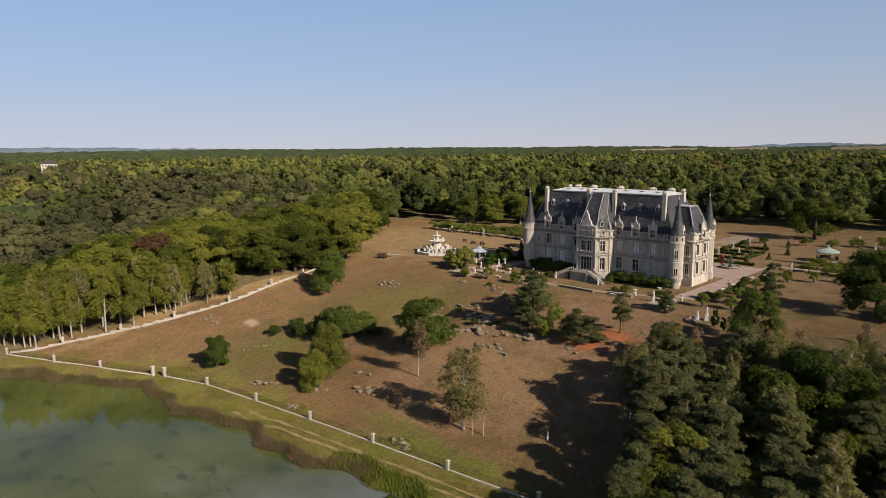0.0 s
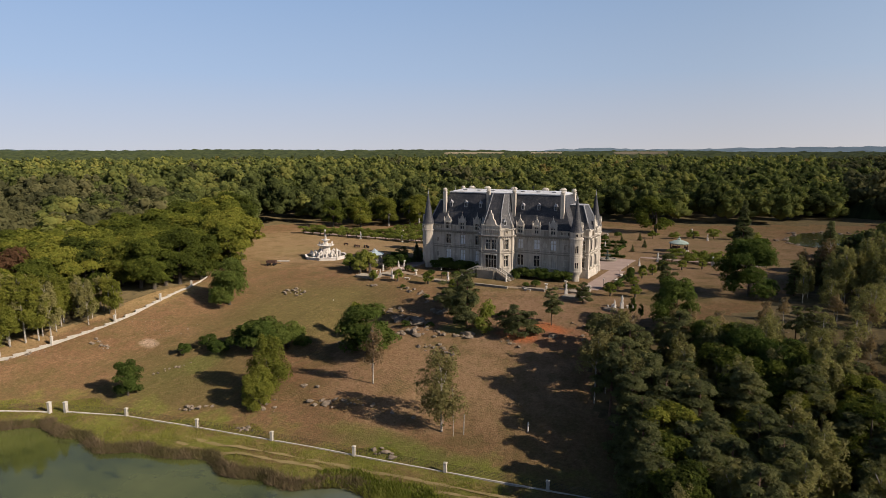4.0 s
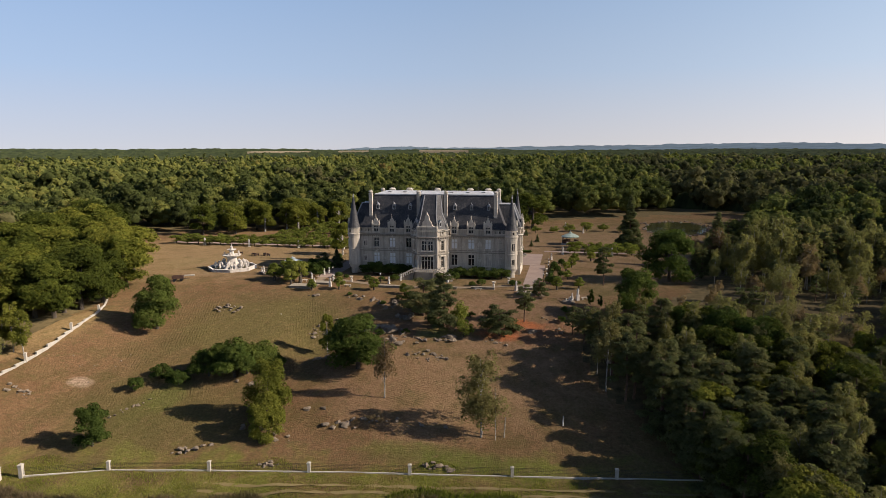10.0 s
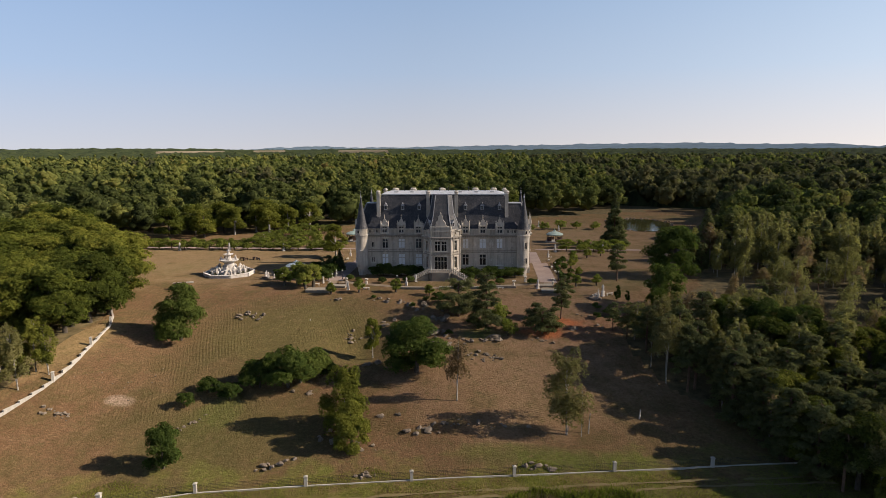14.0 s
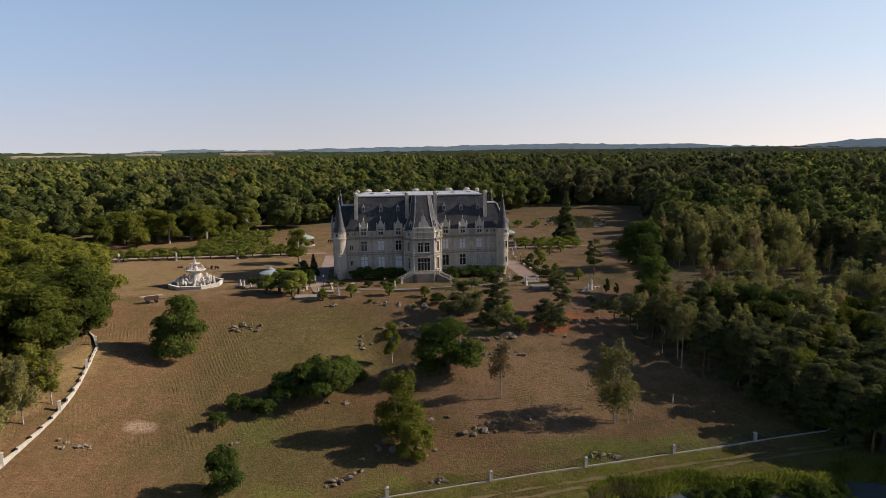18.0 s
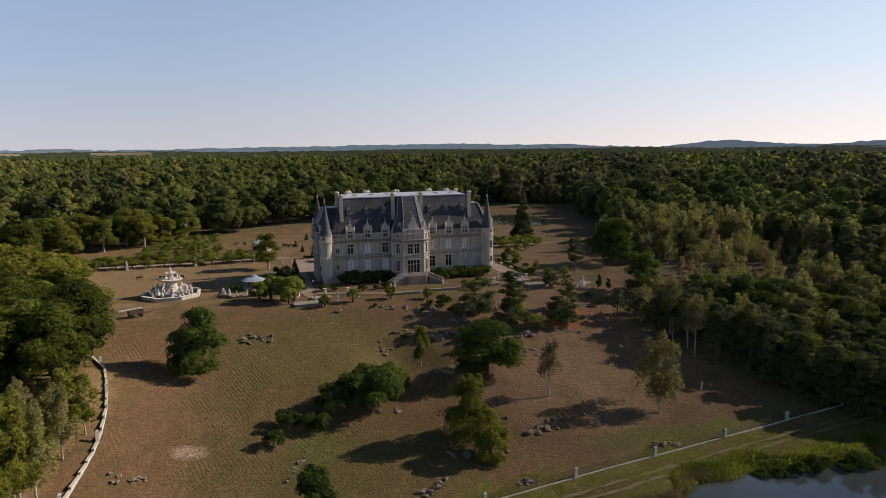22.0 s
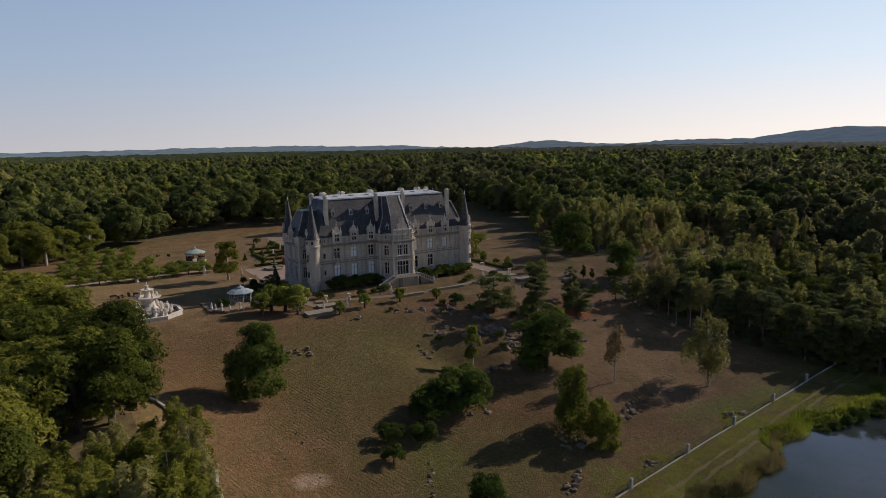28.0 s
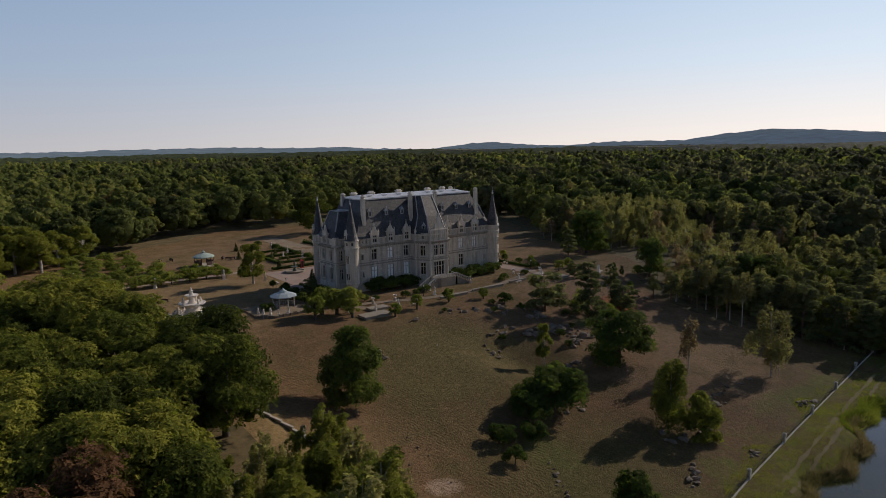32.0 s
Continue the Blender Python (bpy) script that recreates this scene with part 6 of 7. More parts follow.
boulders(12.0, -55.8, 22, 4.0, 2.6, 0.6, 1.4, "stone heap on the slope")
boulders(23.5, -47.2, 5, 3.4, 1.0, 0.7, 1.3, "boulders by the red earth")
boulders(34.1, -34.8, 3, 2.0, 1.0, 0.8, 1.5, "boulders by the red earth")
boulders(-16.6, -44.0, 14, 3.0, 3.2, 0.6, 1.5, "rocks of the hollow")
boulders(-8.8, -57.0, 9, 4.5, 1.2, 0.7, 1.6, "rocks of the hollow")
boulders(-5.2, -76.0, 6, 2.2, 0.8, 0.6, 1.2, "boulders on the lower slope")
boulders(2.7, -79.8, 9, 2.6, 1.4, 0.9, 1.7, "boulders on the lower slope")
boulders(5.8, -78.2, 7, 2.6, 0.9, 0.7, 1.3, "boulders on the lower slope")
boulders(13.0, -77.4, 8, 5.0, 0.8, 0.7, 1.3, "boulders on the lower slope")
boulders(-19.2, -90.0, 10, 3.6, 0.9, 0.7, 1.4, "boulders near the fence", 0.6)
boulders(-5.2, -91.0, 11, 2.0, 1.0, 0.5, 1.0, "boulders near the fence")
boulders(19.6, -87.3, 10, 2.2, 0.9, 0.7, 1.3, "boulders near the fence")
boulders(-13.5, -82.6, 9, 5.0, 2.0, 0.7, 1.5, "boulders under the birches")
boulders(-7.5, -84.6, 8, 4.0, 1.4, 0.6, 1.3, "boulders under the birches")
boulders(-58.7, -81.5, 16, 2.8, 1.2, 0.6, 1.2, "stone heap in the meadow")
boulders(-66, -93.5, 12, 5.5, 0.9, 0.5, 1.0, "stones by the wall", 1.1)
boulders(-36.2, -79.0, 12, 5.0, 0.6, 0.4, 0.8, "stone edging on the slope", 1.15, "grey stone set in an edging row on the slope", "edging_stone")
boulders(36, -40, 6, 4.5, 2.0, 0.8, 1.6, "boulders by the wood", 0.4)
boulders(70, -27, 9, 6, 2.5, 0.8, 1.6, "boulders by the wood", 0.2)
boulders(-55.5, -67.5, 26, 9, 5, 0.2, 0.5, "pale stones in the meadow", 0.3, "small pale stone in the dry grass", "stone")
boulders(2.0, -45.5, 9, 5.0, 2.0, 1.6, 3.0, "rock outcrop", -0.5, "large grey-brown rock of the outcrop")
boulders(-20.5, -69, 5, 3, 1, 0.6, 1.0, "boulders in the thicket")

# ---- small garden pond in the north-eastern clearing ----
GP = [(70, 122), (70.5, 106), (76, 98), (87, 97), (95, 110), (98, 128), (94, 141), (84, 147), (75, 139)]
bm = bmesh.new()
prism(bm, GP, -0.2, 0.12)
tagged(part("garden_pond", bm, GARDEN_WATER), "small dark garden pond with a stone rim", "pond", kind="structure")
for (xa, ya), (xb, yb) in zip(GP, GP[1:] + GP[:1]):
    boulders((xa + xb) / 2, (ya + yb) / 2, 9, math.hypot(xb - xa, yb - ya) * 0.9, 0.8, 0.9, 1.8, "pond rim stones", math.atan2(yb - ya, xb - xa), "pale rim stone of the garden pond", "rim_stone")

# ---- fence along the pond ----
fence = thing("pond_fence", "white concrete posts and kerb with wire along the pond", "fence")
LINE = [(-79.3, -121.6), (-64.5, -115.5), (-54.2, -109.2), (-42.0, -102.6)]
LINE2 = [(-39.4, -101.2), (-28.0, -97.2), (-13.15, -94.45), (1.68, -92.23), (16.46, -90.0), (31.25, -87.8), (46.1, -85.58), (60.9, -83.4), (75.7, -81.2), (90.5, -79.0)]
bm = bmesh.new()
box(bm, -0.22, 0.22, -0.22, 0.22, -0.4, 1.45)
loft(bm, [[(-0.28, -0.28, 1.45), (0.28, -0.28, 1.45), (0.28, 0.28, 1.45), (-0.28, 0.28, 1.45)], [(-0.28, -0.28, 1.53), (0.28, -0.28, 1.53), (0.28, 0.28, 1.53), (-0.28, 0.28, 1.53)],
          [(-0.05, -0.05, 1.68), (0.05, -0.05, 1.68), (0.05, 0.05, 1.68), (-0.05, 0.05, 1.68)]])
bmesh.ops.recalc_face_normals(bm, faces=bm.faces[:])
POST = bpy.data.meshes.new("post")
bm.to_mesh(POST)
bm.free()
POST.materials.append(CONCRETE)
for pts in (LINE, LINE2):
    for k, (x, y) in enumerate(pts):
        big = 1.25 if (x, y) in (LINE[-1], LINE2[0]) else 1.0
        child("post", POST, fence, Matrix.LocRotScale((x, y, ground_z(x, y)), Euler((0, 0, 0.15)), (big, big, big)))
    for (xa, ya), (xb, yb) in zip(pts, pts[1:]):
        n = 6
        for i in range(n):
            p = Vector((xa + (xb - xa) * i / n, ya + (yb - ya) * i / n, 0))
            q = Vector((xa + (xb - xa) * (i + 1) / n, ya + (yb - ya) * (i + 1) / n, 0))
            p.z, q.z = ground_z(p.x, p.y), ground_z(q.x, q.y)
            d = (q - p).normalized()
            s = Vector((-d.y, d.x, 0)) * 0.11
            bm = bmesh.new()
            up = lambda v, h: tuple(v + Vector((0, 0, h)))
            loft(bm, [[up(p - s, -0.3), up(p + s, -0.3), up(p + s, 0.16), up(p - s, 0.16)], [up(q - s, -0.3), up(q + s, -0.3), up(q + s, 0.16), up(q - s, 0.16)]])
            part("kerb", bm, CONCRETE, fence)
        bm = bmesh.new()
        A, B = Vector((xa, ya, ground_z(xa, ya))), Vector((xb, yb, ground_z(xb, yb)))
        for h in (0.5, 0.72, 0.94, 1.16, 1.36):
            loft(bm, [[tuple(A + Vector((0, o, h + e))) for o, e in ((-0.012, 0), (0.012, 0), (0, 0.02))], [tuple(B + Vector((0, o, h + e))) for o, e in ((-0.012, 0), (0.012, 0), (0, 0.02))]])
        nst = int((B - A).length / 0.3)
        for i in range(1, nst):
            c = A.lerp(B, i / nst)
            box(bm, c.x - 0.007, c.x + 0.007, c.y - 0.007, c.y + 0.007, c.z + 0.32, c.z + 1.36)
        part("wire_mesh", bm, DARK_METAL, fence, "dark wire mesh between posts")

# ---- stepped wall along the western wood ----
wall = thing("stepped_wall", "low white stepped wall with posts along the wood", "wall")
WALL = [(-79.5, -121.0), (-77, -116.7), (-74.1, -108.2), (-70.9, -101.8), (-66.9, -95.4), (-65.0, -88.4), (-64.2, -82.2), (-63.6, -77), (-63.5, -72), (-63.9, -66), (-65.0, -59), (-66.7, -51.5), (-70, -44.5), (-74, -38.5)]
seg = []
for (xa, ya), (xb, yb) in zip(WALL, WALL[1:]):
    n = max(1, round(math.hypot(xb - xa, yb - ya) / 2.6))
    seg += [((xa + (xb - xa) * i / n, ya + (yb - ya) * i / n), (xa + (xb - xa) * (i + 1) / n, ya + (yb - ya) * (i + 1) / n)) for i in range(n)]
for k, (p, q) in enumerate(seg):
    m, length = wall_frame(p, q)
    z = max(ground_z(*p), ground_z(*q))
    bm = bmesh.new()
    box(bm, 0, length, -0.14, 0.14, z - 1.4, z + 0.26, m)
    box(bm, -0.03, length + 0.03, -0.18, 0.18, z + 0.26, z + 0.34, m)
    part("wall_section", bm, CONCRETE, wall)
    if k % 5 == 4:
        child("post", POST, wall, Matrix.LocRotScale((*p, z - 0.1), Euler((0, 0, 0.4)), (1, 1, 1)))

# ---- white stick and dead stems in the meadow ----
for x, y, h, r, nm, lb in ((38.2, -73.1, 1.75, 0.13, "marker_post", "short white marker post in the grass"), (29.0, -77.6, 3.4, 0.09, "dead_stem", "broken white birch stem"), (-27, -40, 0.5, 0.05, "marker_post", "tiny white peg in the dry grass")):
    bm = bmesh.new()
    lathe(bm, [(r, -0.3), (r * 0.95, h * 0.6), (r * 0.8, h - 0.06), (r * 0.3, h)], 8)
    ob = tagged(part(nm, bm, WHITE_STONE if nm == "marker_post" else BIRCH_BARK), lb, "post")
    ob.matrix_basis = pose(x, y, ground_z(x, y), 2, 3, 0)

# ---- great fountain on the western lawn ----
FX, FY = -61.0, -1.0
ft = thing("great_fountain", "large white tiered fountain in an eight-sided basin", "fountain", m=Matrix.Translation((FX, FY, ground_z(FX, FY))))
R = 6.6
octo = lambda r: [(r * math.cos(math.pi / 8 + math.pi / 4 * i), r * math.sin(math.pi / 8 + math.pi / 4 * i)) for i in range(8)]
for i in range(8):
    (xa, ya), (xb, yb) = octo(R)[i], octo(R)[(i + 1) % 8]
    m, length = wall_frame((xb, yb), (xa, ya))
    bm = bmesh.new()
    box(bm, 0, length, 0.0, 0.45, -0.1, 0.75, m)
    box(bm, -0.06, length + 0.06, -0.1, 0.55, 0.75, 0.92, m)
    box(bm, -0.04, length + 0.04, -0.08, 0.2, -0.1, 0.16, m)
    part("basin_wall", bm, WHITE_STONE, ft)
bm = bmesh.new()
prism(bm, octo(R - 0.3), -0.05, 0.5)
part("basin_water", bm, WATER_DARK, ft)
bm = bmesh.new()
lathe(bm, [(3.4, 0.3), (3.3, 0.9), (2.2, 1.3), (1.5, 2.2), (1.3, 3.2), (1.6, 3.6), (2.5, 3.95), (2.75, 4.2), (2.7, 4.3), (2.2, 4.15), (0.9, 4.1), (0.6, 4.6), (0.55, 5.3), (0.8, 5.55), (1.35, 5.75), (1.4, 5.9), (0.6, 5.8), (0.35, 6.2), (0.3, 6.6), (0.45, 6.75), (0.1, 6.8)], 24)
part("bowl_shaft", bm, WHITE_STONE, ft, "white stone shaft with two bowls", smooth=False)


def figure(h, seed, base=0.0):
    """A plain standing form: draped mass, upper mass, knob."""
    rb = random.Random(seed)
    bm = bmesh.new()
    w = h * 0.16
    prof = [(w * 1.1, base), (w * rb.uniform(0.9, 1.25), base + h * 0.12), (w * rb.uniform(0.75, 1.0), base + h * 0.4), (w * rb.uniform(0.8, 1.1), base + h * 0.62), (w * 0.95, base + h * 0.78), (w * 0.4, base + h * 0.84), (w * 0.5, base + h * 0.92), (w * 0.15, base + h)]
    lathe(bm, prof, 9, turn=rb.random())
    for v in bm.verts:
        v.co.x *= rb.uniform(0.85, 1.2)
        v.co.y *= rb.uniform(0.8, 1.1)
    a = rb.random() * 6.28
    lathe(bm, [(w * 0.3, base + h * 0.4), (w * 0.35, base + h * 0.6), (w * 0.2, base + h * 0.8)], 6, w * math.cos(a), w * math.sin(a))
    return bm


rb = random.Random(11)
for ringr, count, h0, z0 in ((4.6, 16, 1.75, 0.5), (3.5, 13, 2.1, 0.75), (2.1, 5, 1.1, 4.2)):
    for i in range(count):
        a = 6.2832 * (i + rb.uniform(-0.3, 0.3)) / count
        f = part("figure", figure(h0 * rb.uniform(0.75, 1.15), i + count * 7), WHITE_STONE, ft)
        f.matrix_basis = Matrix.LocRotScale((ringr * math.cos(a), ringr * math.sin(a), z0 - 0.05), Euler((rb.uniform(-0.2, 0.2), rb.uniform(-0.2, 0.2), a)), (1.25, 1.25, 1))
f = part("figure", figure(0.9, 3), WHITE_STONE, ft)
f.matrix_basis = Matrix.Translation((0, 0, 6.6))

# ---- bandstands ----
def bandstand(x, y):
    t = thing("bandstand", "round bandstand with green copper roof and open columns", "bandstand", "bandstands", Matrix.LocRotScale((x, y, ground_z(x, y)), None, (0.86, 0.86, 0.95)))
    bm = bmesh.new()
    lathe(bm, [(3.9, -0.1), (3.9, 0.45), (3.7, 0.5)], 12)
    part("base", bm, CONCRETE, t)
    for i in range(12):
        a, b = 6.2832 * i / 12, 6.2832 * (i + 1) / 12
        if i % 3 == 2:
            continue
        bm = bmesh.new()
        m, length = wall_frame((3.3 * math.cos(b), 3.3 * math.sin(b)), (3.3 * math.cos(a), 3.3 * math.sin(a)))
        box(bm, 0, length, 0, 0.16, 0.5, 1.6, m)
        part("parapet", bm, TIMBER, t)
    for i in range(12):
        a = 6.2832 * i / 12
        bm = bmesh.new()
        lathe(bm, [(0.14, 0.45), (0.1, 0.7), (0.09, 2.8), (0.15, 2.95)], 8, 3.3 * math.cos(a), 3.3 * math.sin(a))
        part("column", bm, TIMBER, t)
    bm = bmesh.new()
    lathe(bm, [(3.7, 2.85), (3.8, 3.1), (3.5, 3.3), (2.4, 3.75), (1.3, 4.1), (0.7, 4.25)], 12)
    rf = part("roof", bm, COPPER, t, "green copper roof")
    bm = bmesh.new()
    lathe(bm, [(0.7, 4.2), (0.6, 4.5), (0.72, 4.55), (0.2, 4.85), (0.05, 5.15), (0.02, 5.5)], 10)
    part("lantern", bm, COPPER, rf)


bandstand(38.3, 66.0)
bandstand(-38.3, 66.0)

# ---- tea pavilion on a walled terrace ----
gz = thing("garden_pavilion", "open pavilion with pale grey-blue tent roof", "pavilion", m=Matrix.Translation((-41.3, -1.5, 0.3)))
for k in range(8):
    a = 6.2832 * k / 8
    bm = bmesh.new()
    lathe(bm, [(0.1, 0), (0.07, 0.3), (0.07, 2.3), (0.12, 2.5)], 8, 2.5 * math.cos(a), 2.5 * math.sin(a))
    part("column", bm, WHITE_STONE, gz)
bm = bmesh.new()
lathe(bm, [(3.05, 2.35), (3.1, 2.5), (2.0, 3.0), (0.9, 3.3), (0.85, 3.55), (0.3, 3.85), (0.05, 4.2)], 8)
part("roof", bm, plain("pale_blue_zinc", (0.33, 0.39, 0.42), 0.6, 0.0), gz, "pale blue-grey tented roof")
bm = bmesh.new()
for k in range(8):
    a, b = 6.2832 * k / 8, 6.2832 * (k + 1) / 8
    if k == 6:
        continue
    m, length = wall_frame((2.5 * math.cos(b), 2.5 * math.sin(b)), (2.5 * math.cos(a), 2.5 * math.sin(a)))
    box(bm, 0, length, -0.03, 0.03, 0.75, 0.85, m)
    for i in range(5):
        box(bm, length * (i + 0.5) / 5 - 0.03, length * (i + 0.5) / 5 + 0.03, -0.02, 0.02, 0, 0.75, m)
part("railing", bm, WHITE_STONE, gz)
TER = [(-49.5, -6.2), (-46.5, -9.2), (-36.5, -8.6), (-34.5, -6.0), (-34.5, 3), (-49.5, 3)]
slab("terrace", TER, PATH_SAND, "small gravelled terrace round the pavilion", 0.28)
bm = bmesh.new()
for p, q in zip(TER[:4], TER[1:4]):
    m, length = wall_frame(p, q)
    n = int(length / 0.8)
    for i in range(n):
        x = length * (i + 0.5) / n
        box(bm, x - 0.36, x + 0.36, -0.25 + 0.06 * (i % 2), 0.2, -0.1, 0.5 + 0.1 * (i % 3), m)
tagged(part("terrace_wall", bm, ROCK), "rough low stone wall round the terrace", "wall", kind="structure")

# ---- statues, urns, benches, lamps ----
STAT = []
for sd in range(5):
    bm = figure(1.7, sd + 20, 1.15)
    box(bm, -0.32, 0.32, -0.32, 0.32, 0, 1.05)
    box(bm, -0.4, 0.4, -0.4, 0.4, 1.05, 1.17)
    box(bm, -0.42, 0.42, -0.42, 0.42, -0.2, 0.16)
    bmesh.ops.recalc_face_normals(bm, faces=bm.faces[:])
    me = bpy.data.meshes.new("statue")
    bm.to_mesh(me)
    bm.free()
    me.materials.append(WHITE_STONE)
    STAT.append(me)


def statue(x, y, s=1.0, k=0, lift=0.0, label="white stone statue on a square pedestal"):
    ob = new("statue", STAT[k % 5])
    ob.matrix_basis = Matrix.LocRotScale((x, y, ground_z(x, y) + lift), Euler((0, 0, k * 0.7)), (s, s, s))
    tagged(ob, label, "statue", "garden statues")


k = 0
for x, y, s in ((-22.6, -19.9, 0.85), (25.5, -16.4, 0.9), (-8.4, -14.1, 0.75), (40.6, -23.2, 1.0), (39.3, -24.4, 0.75), (-6.4, -9.3, 0.7), (6.6, -9.3, 0.7), (-27.5, -18.5, 0.65), (-31, -12, 0.7),
                (-48.3, -7.2, 0.7), (-47.2, -8.2, 0.8), (-45.5, -8.4, 0.6), (-43.2, -8.4, 0.7), (-48.7, -5.2, 0.7), (-36.8, -8.0, 0.7), (-30.2, -5, 0.7), (-29.5, -3, 0.7),
                (-58.5, 41.3, 1.0), (-40.8, 40.2, 1.0), (-78, 41.3, 1.0), (-96, 41.3, 1.0), (36, 41.6, 1.0), (52, 41.6, 1.0), (36, 112, 1.0), (43.5, 99, 0.8),
                (-74, 66, 1.0), (-60, 66, 0.9), (-9, 48, 0.9), (9, 48, 0.9), (-9, 58, 0.9), (9, 58, 0.9), (-9, 70, 0.9), (9, 70, 0.9), (-9, 84, 0.9), (9, 84, 0.9), (14, 62, 0.8), (-14, 62, 0.8), (32.6, 31, 0.8), (-32.6, 31, 0.8)):
    statue(x, y, s, k)
    k += 1
for x, y in ((-19.1, -13.2), (22.8, -8.4), (-24.6, -12.5), (19.5, -13.8), (29.8, -11.5)):
    bm = bmesh.new()
    lathe(bm, [(0.3, -0.1), (0.3, 0.75), (0.36, 0.8), (0.12, 0.9), (0.14, 1.05), (0.42, 1.3), (0.5, 1.55), (0.44, 1.55), (0.1, 1.35)], 12)
    ob = tagged(part("garden_urn", bm, TRIM), "stone garden urn on a round pedestal", "urn", "garden urns")
    ob.matrix_basis = Matrix.Translation((x, y, ground_z(x, y)))


def bench(x, y, rz):
    t = thing("stone_bench", "pale stone bench beside the walk", "bench", "garden benches", pose(x, y, ground_z(x, y), 0, 0, rz))
    bm = bmesh.new()
    box(bm, -0.9, 0.9, -0.25, 0.25, 0.42, 0.54)
    part("seat", bm, TRIM, t)
    for s in (-0.6, 0.6):
        bm = bmesh.new()
        box(bm, s - 0.12, s + 0.12, -0.2, 0.2, -0.1, 0.42)
        part("support", bm, TRIM, t)


for x, y, rz in ((31.9, 12, 90), (32.2, 5, 90), (-18, -19.5, 0), (16, -17.6, 0), (-32, -15, 20), (32.1, 24, 90), (-32.1, 24, 90), (42.3, -22.6, 20)):
    bench(x, y, rz)


def lantern(x, y):
    t = thing("garden_lamp", "slender dark lamp post with white globe", "lamp", "garden lamps", Matrix.Translation((x, y, ground_z(x, y))))
    bm = bmesh.new()
    lathe(bm, [(0.12, -0.1), (0.1, 0.3), (0.045, 0.5), (0.04, 2.2)], 8)
    part("post", bm, DARK_METAL, t)
    bm = bmesh.new()
    lathe(bm, [(0.04, 2.18), (0.15, 2.28), (0.19, 2.42), (0.14, 2.56), (0.03, 2.62)], 10)
    part("globe", bm, WHITE_STONE, t)


for x, y in ((32.4, 8.1), (-27.0, -6.5), (32.2, 18), (-32.2, 18), (31.8, -6), (-11, -13.2)):
    lantern(x, y)

# low paved seats and raised beds by the terrace walk
for x, y, w, d in ((-29.5, -21.5, 3.2, 1.6), (28.5, -20.0, 2.4, 1.4), (-26.0, -16.8, 2.2, 1.2), (27.6, -14.0, 1.8, 1.2)):
    bm = bmesh.new()
    z = ground_z(x, y)
    box(bm, x - w, x + w, y - d, y + d, z - 0.4, z + 0.42)
    box(bm, x - w - 0.1, x + w + 0.1, y - d - 0.1, y + d + 0.1, z + 0.42, z + 0.52)
    tagged(part("stone_platform", bm, OLD_STONE), "low pale stone platform edging the lawn", "platform")
for x, y, w in ((5.5, -17.5, 5.0), (-6, -18.6, 4.0), (17, -16.2, 3.0)):
    bm = bmesh.new()
    z = ground_z(x, y)
    box(bm, x - w, x + w, y - 0.3, y + 0.3, z - 0.3, z + 0.5)
    box(bm, x - w - 0.08, x + w + 0.08, y - 0.38, y + 0.38, z + 0.5, z + 0.6)
    tagged(part("low_wall", bm, OLD_STONE), "low pale stone wall along the garden walk", "wall")

# reclining group on the eastern lawn
grp = thing("sculpture_group", "white sculpture group on a rough stone base", "sculpture", m=Matrix.Translation((38.5, -24.8, ground_z(38.5, -24.8))))
bm = bmesh.new()
lathe(bm, [(1.6, -0.2), (1.5, 0.25), (0.9, 0.4), (0.3, 0.45)], 9)
part("base", bm, ROCK, grp)
for i, (x, y, h) in enumerate(((-0.7, 0.2, 0.8), (0.5, -0.3, 0.7), (0.1, 0.6, 1.0))):
    f = part("form", figure(h, 40 + i), WHITE_STONE, grp)
    f.matrix_basis = Matrix.LocRotScale((x, y, 0.3), Euler((0.5, 0.3, i)), (1.6, 1.6, 1))

# court fountains, red cabinet
for s in (-1, 1):
    t = thing("court_fountain", "small round stone fountain in the gravel court", "fountain", "court fountains", Matrix.Translation((s * 21.5, 36.5, 0.04)))
    bm = bmesh.new()
    lathe(bm, [(2.9, 0), (2.9, 0.4), (3.0, 0.45), (3.0, 0.55), (2.6, 0.55), (2.55, 0.3), (0.5, 0.3)], 24)
    part("basin", bm, OLD_STONE, t)
    bm = bmesh.new()
    lathe(bm, [(0.7, 0.3), (0.5, 0.9), (0.3, 1.3), (1.0, 1.6), (1.05, 1.7), (0.3, 1.75), (0.2, 2.2), (0.35, 2.5), (0.2, 3.0), (0.25, 3.3), (0.05, 3.5)], 12)
    part("stem", bm, BRONZE, t, "dark green bronze figure stem")
    t = thing("red_cabinet", "bright red cabinet with dark glazed sides", "cabinet", "", Matrix.Translation((s * 17.0, 41.5, 0.0)))
    bm = bmesh.new()
    for a in (-0.42, 0.34):
        for b in (-0.42, 0.34):
            box(bm, a, a + 0.08, b, b + 0.08, 0, 2.2)
    box(bm, -0.46, 0.46, -0.46, 0.46, 0, 0.3)
    box(bm, -0.46, 0.46, -0.46, 0.46, 2.1, 2.35)
    lathe(bm, [(0.46, 2.35), (0.36, 2.5), (0.1, 2.58)], 4, turn=math.pi / 4)
    part("frame", bm, RED, t)
    bm = bmesh.new()
    box(bm, -0.38, 0.38, -0.38, 0.38, 0.3, 2.1)
    part("glazing", bm, GLASS, t)

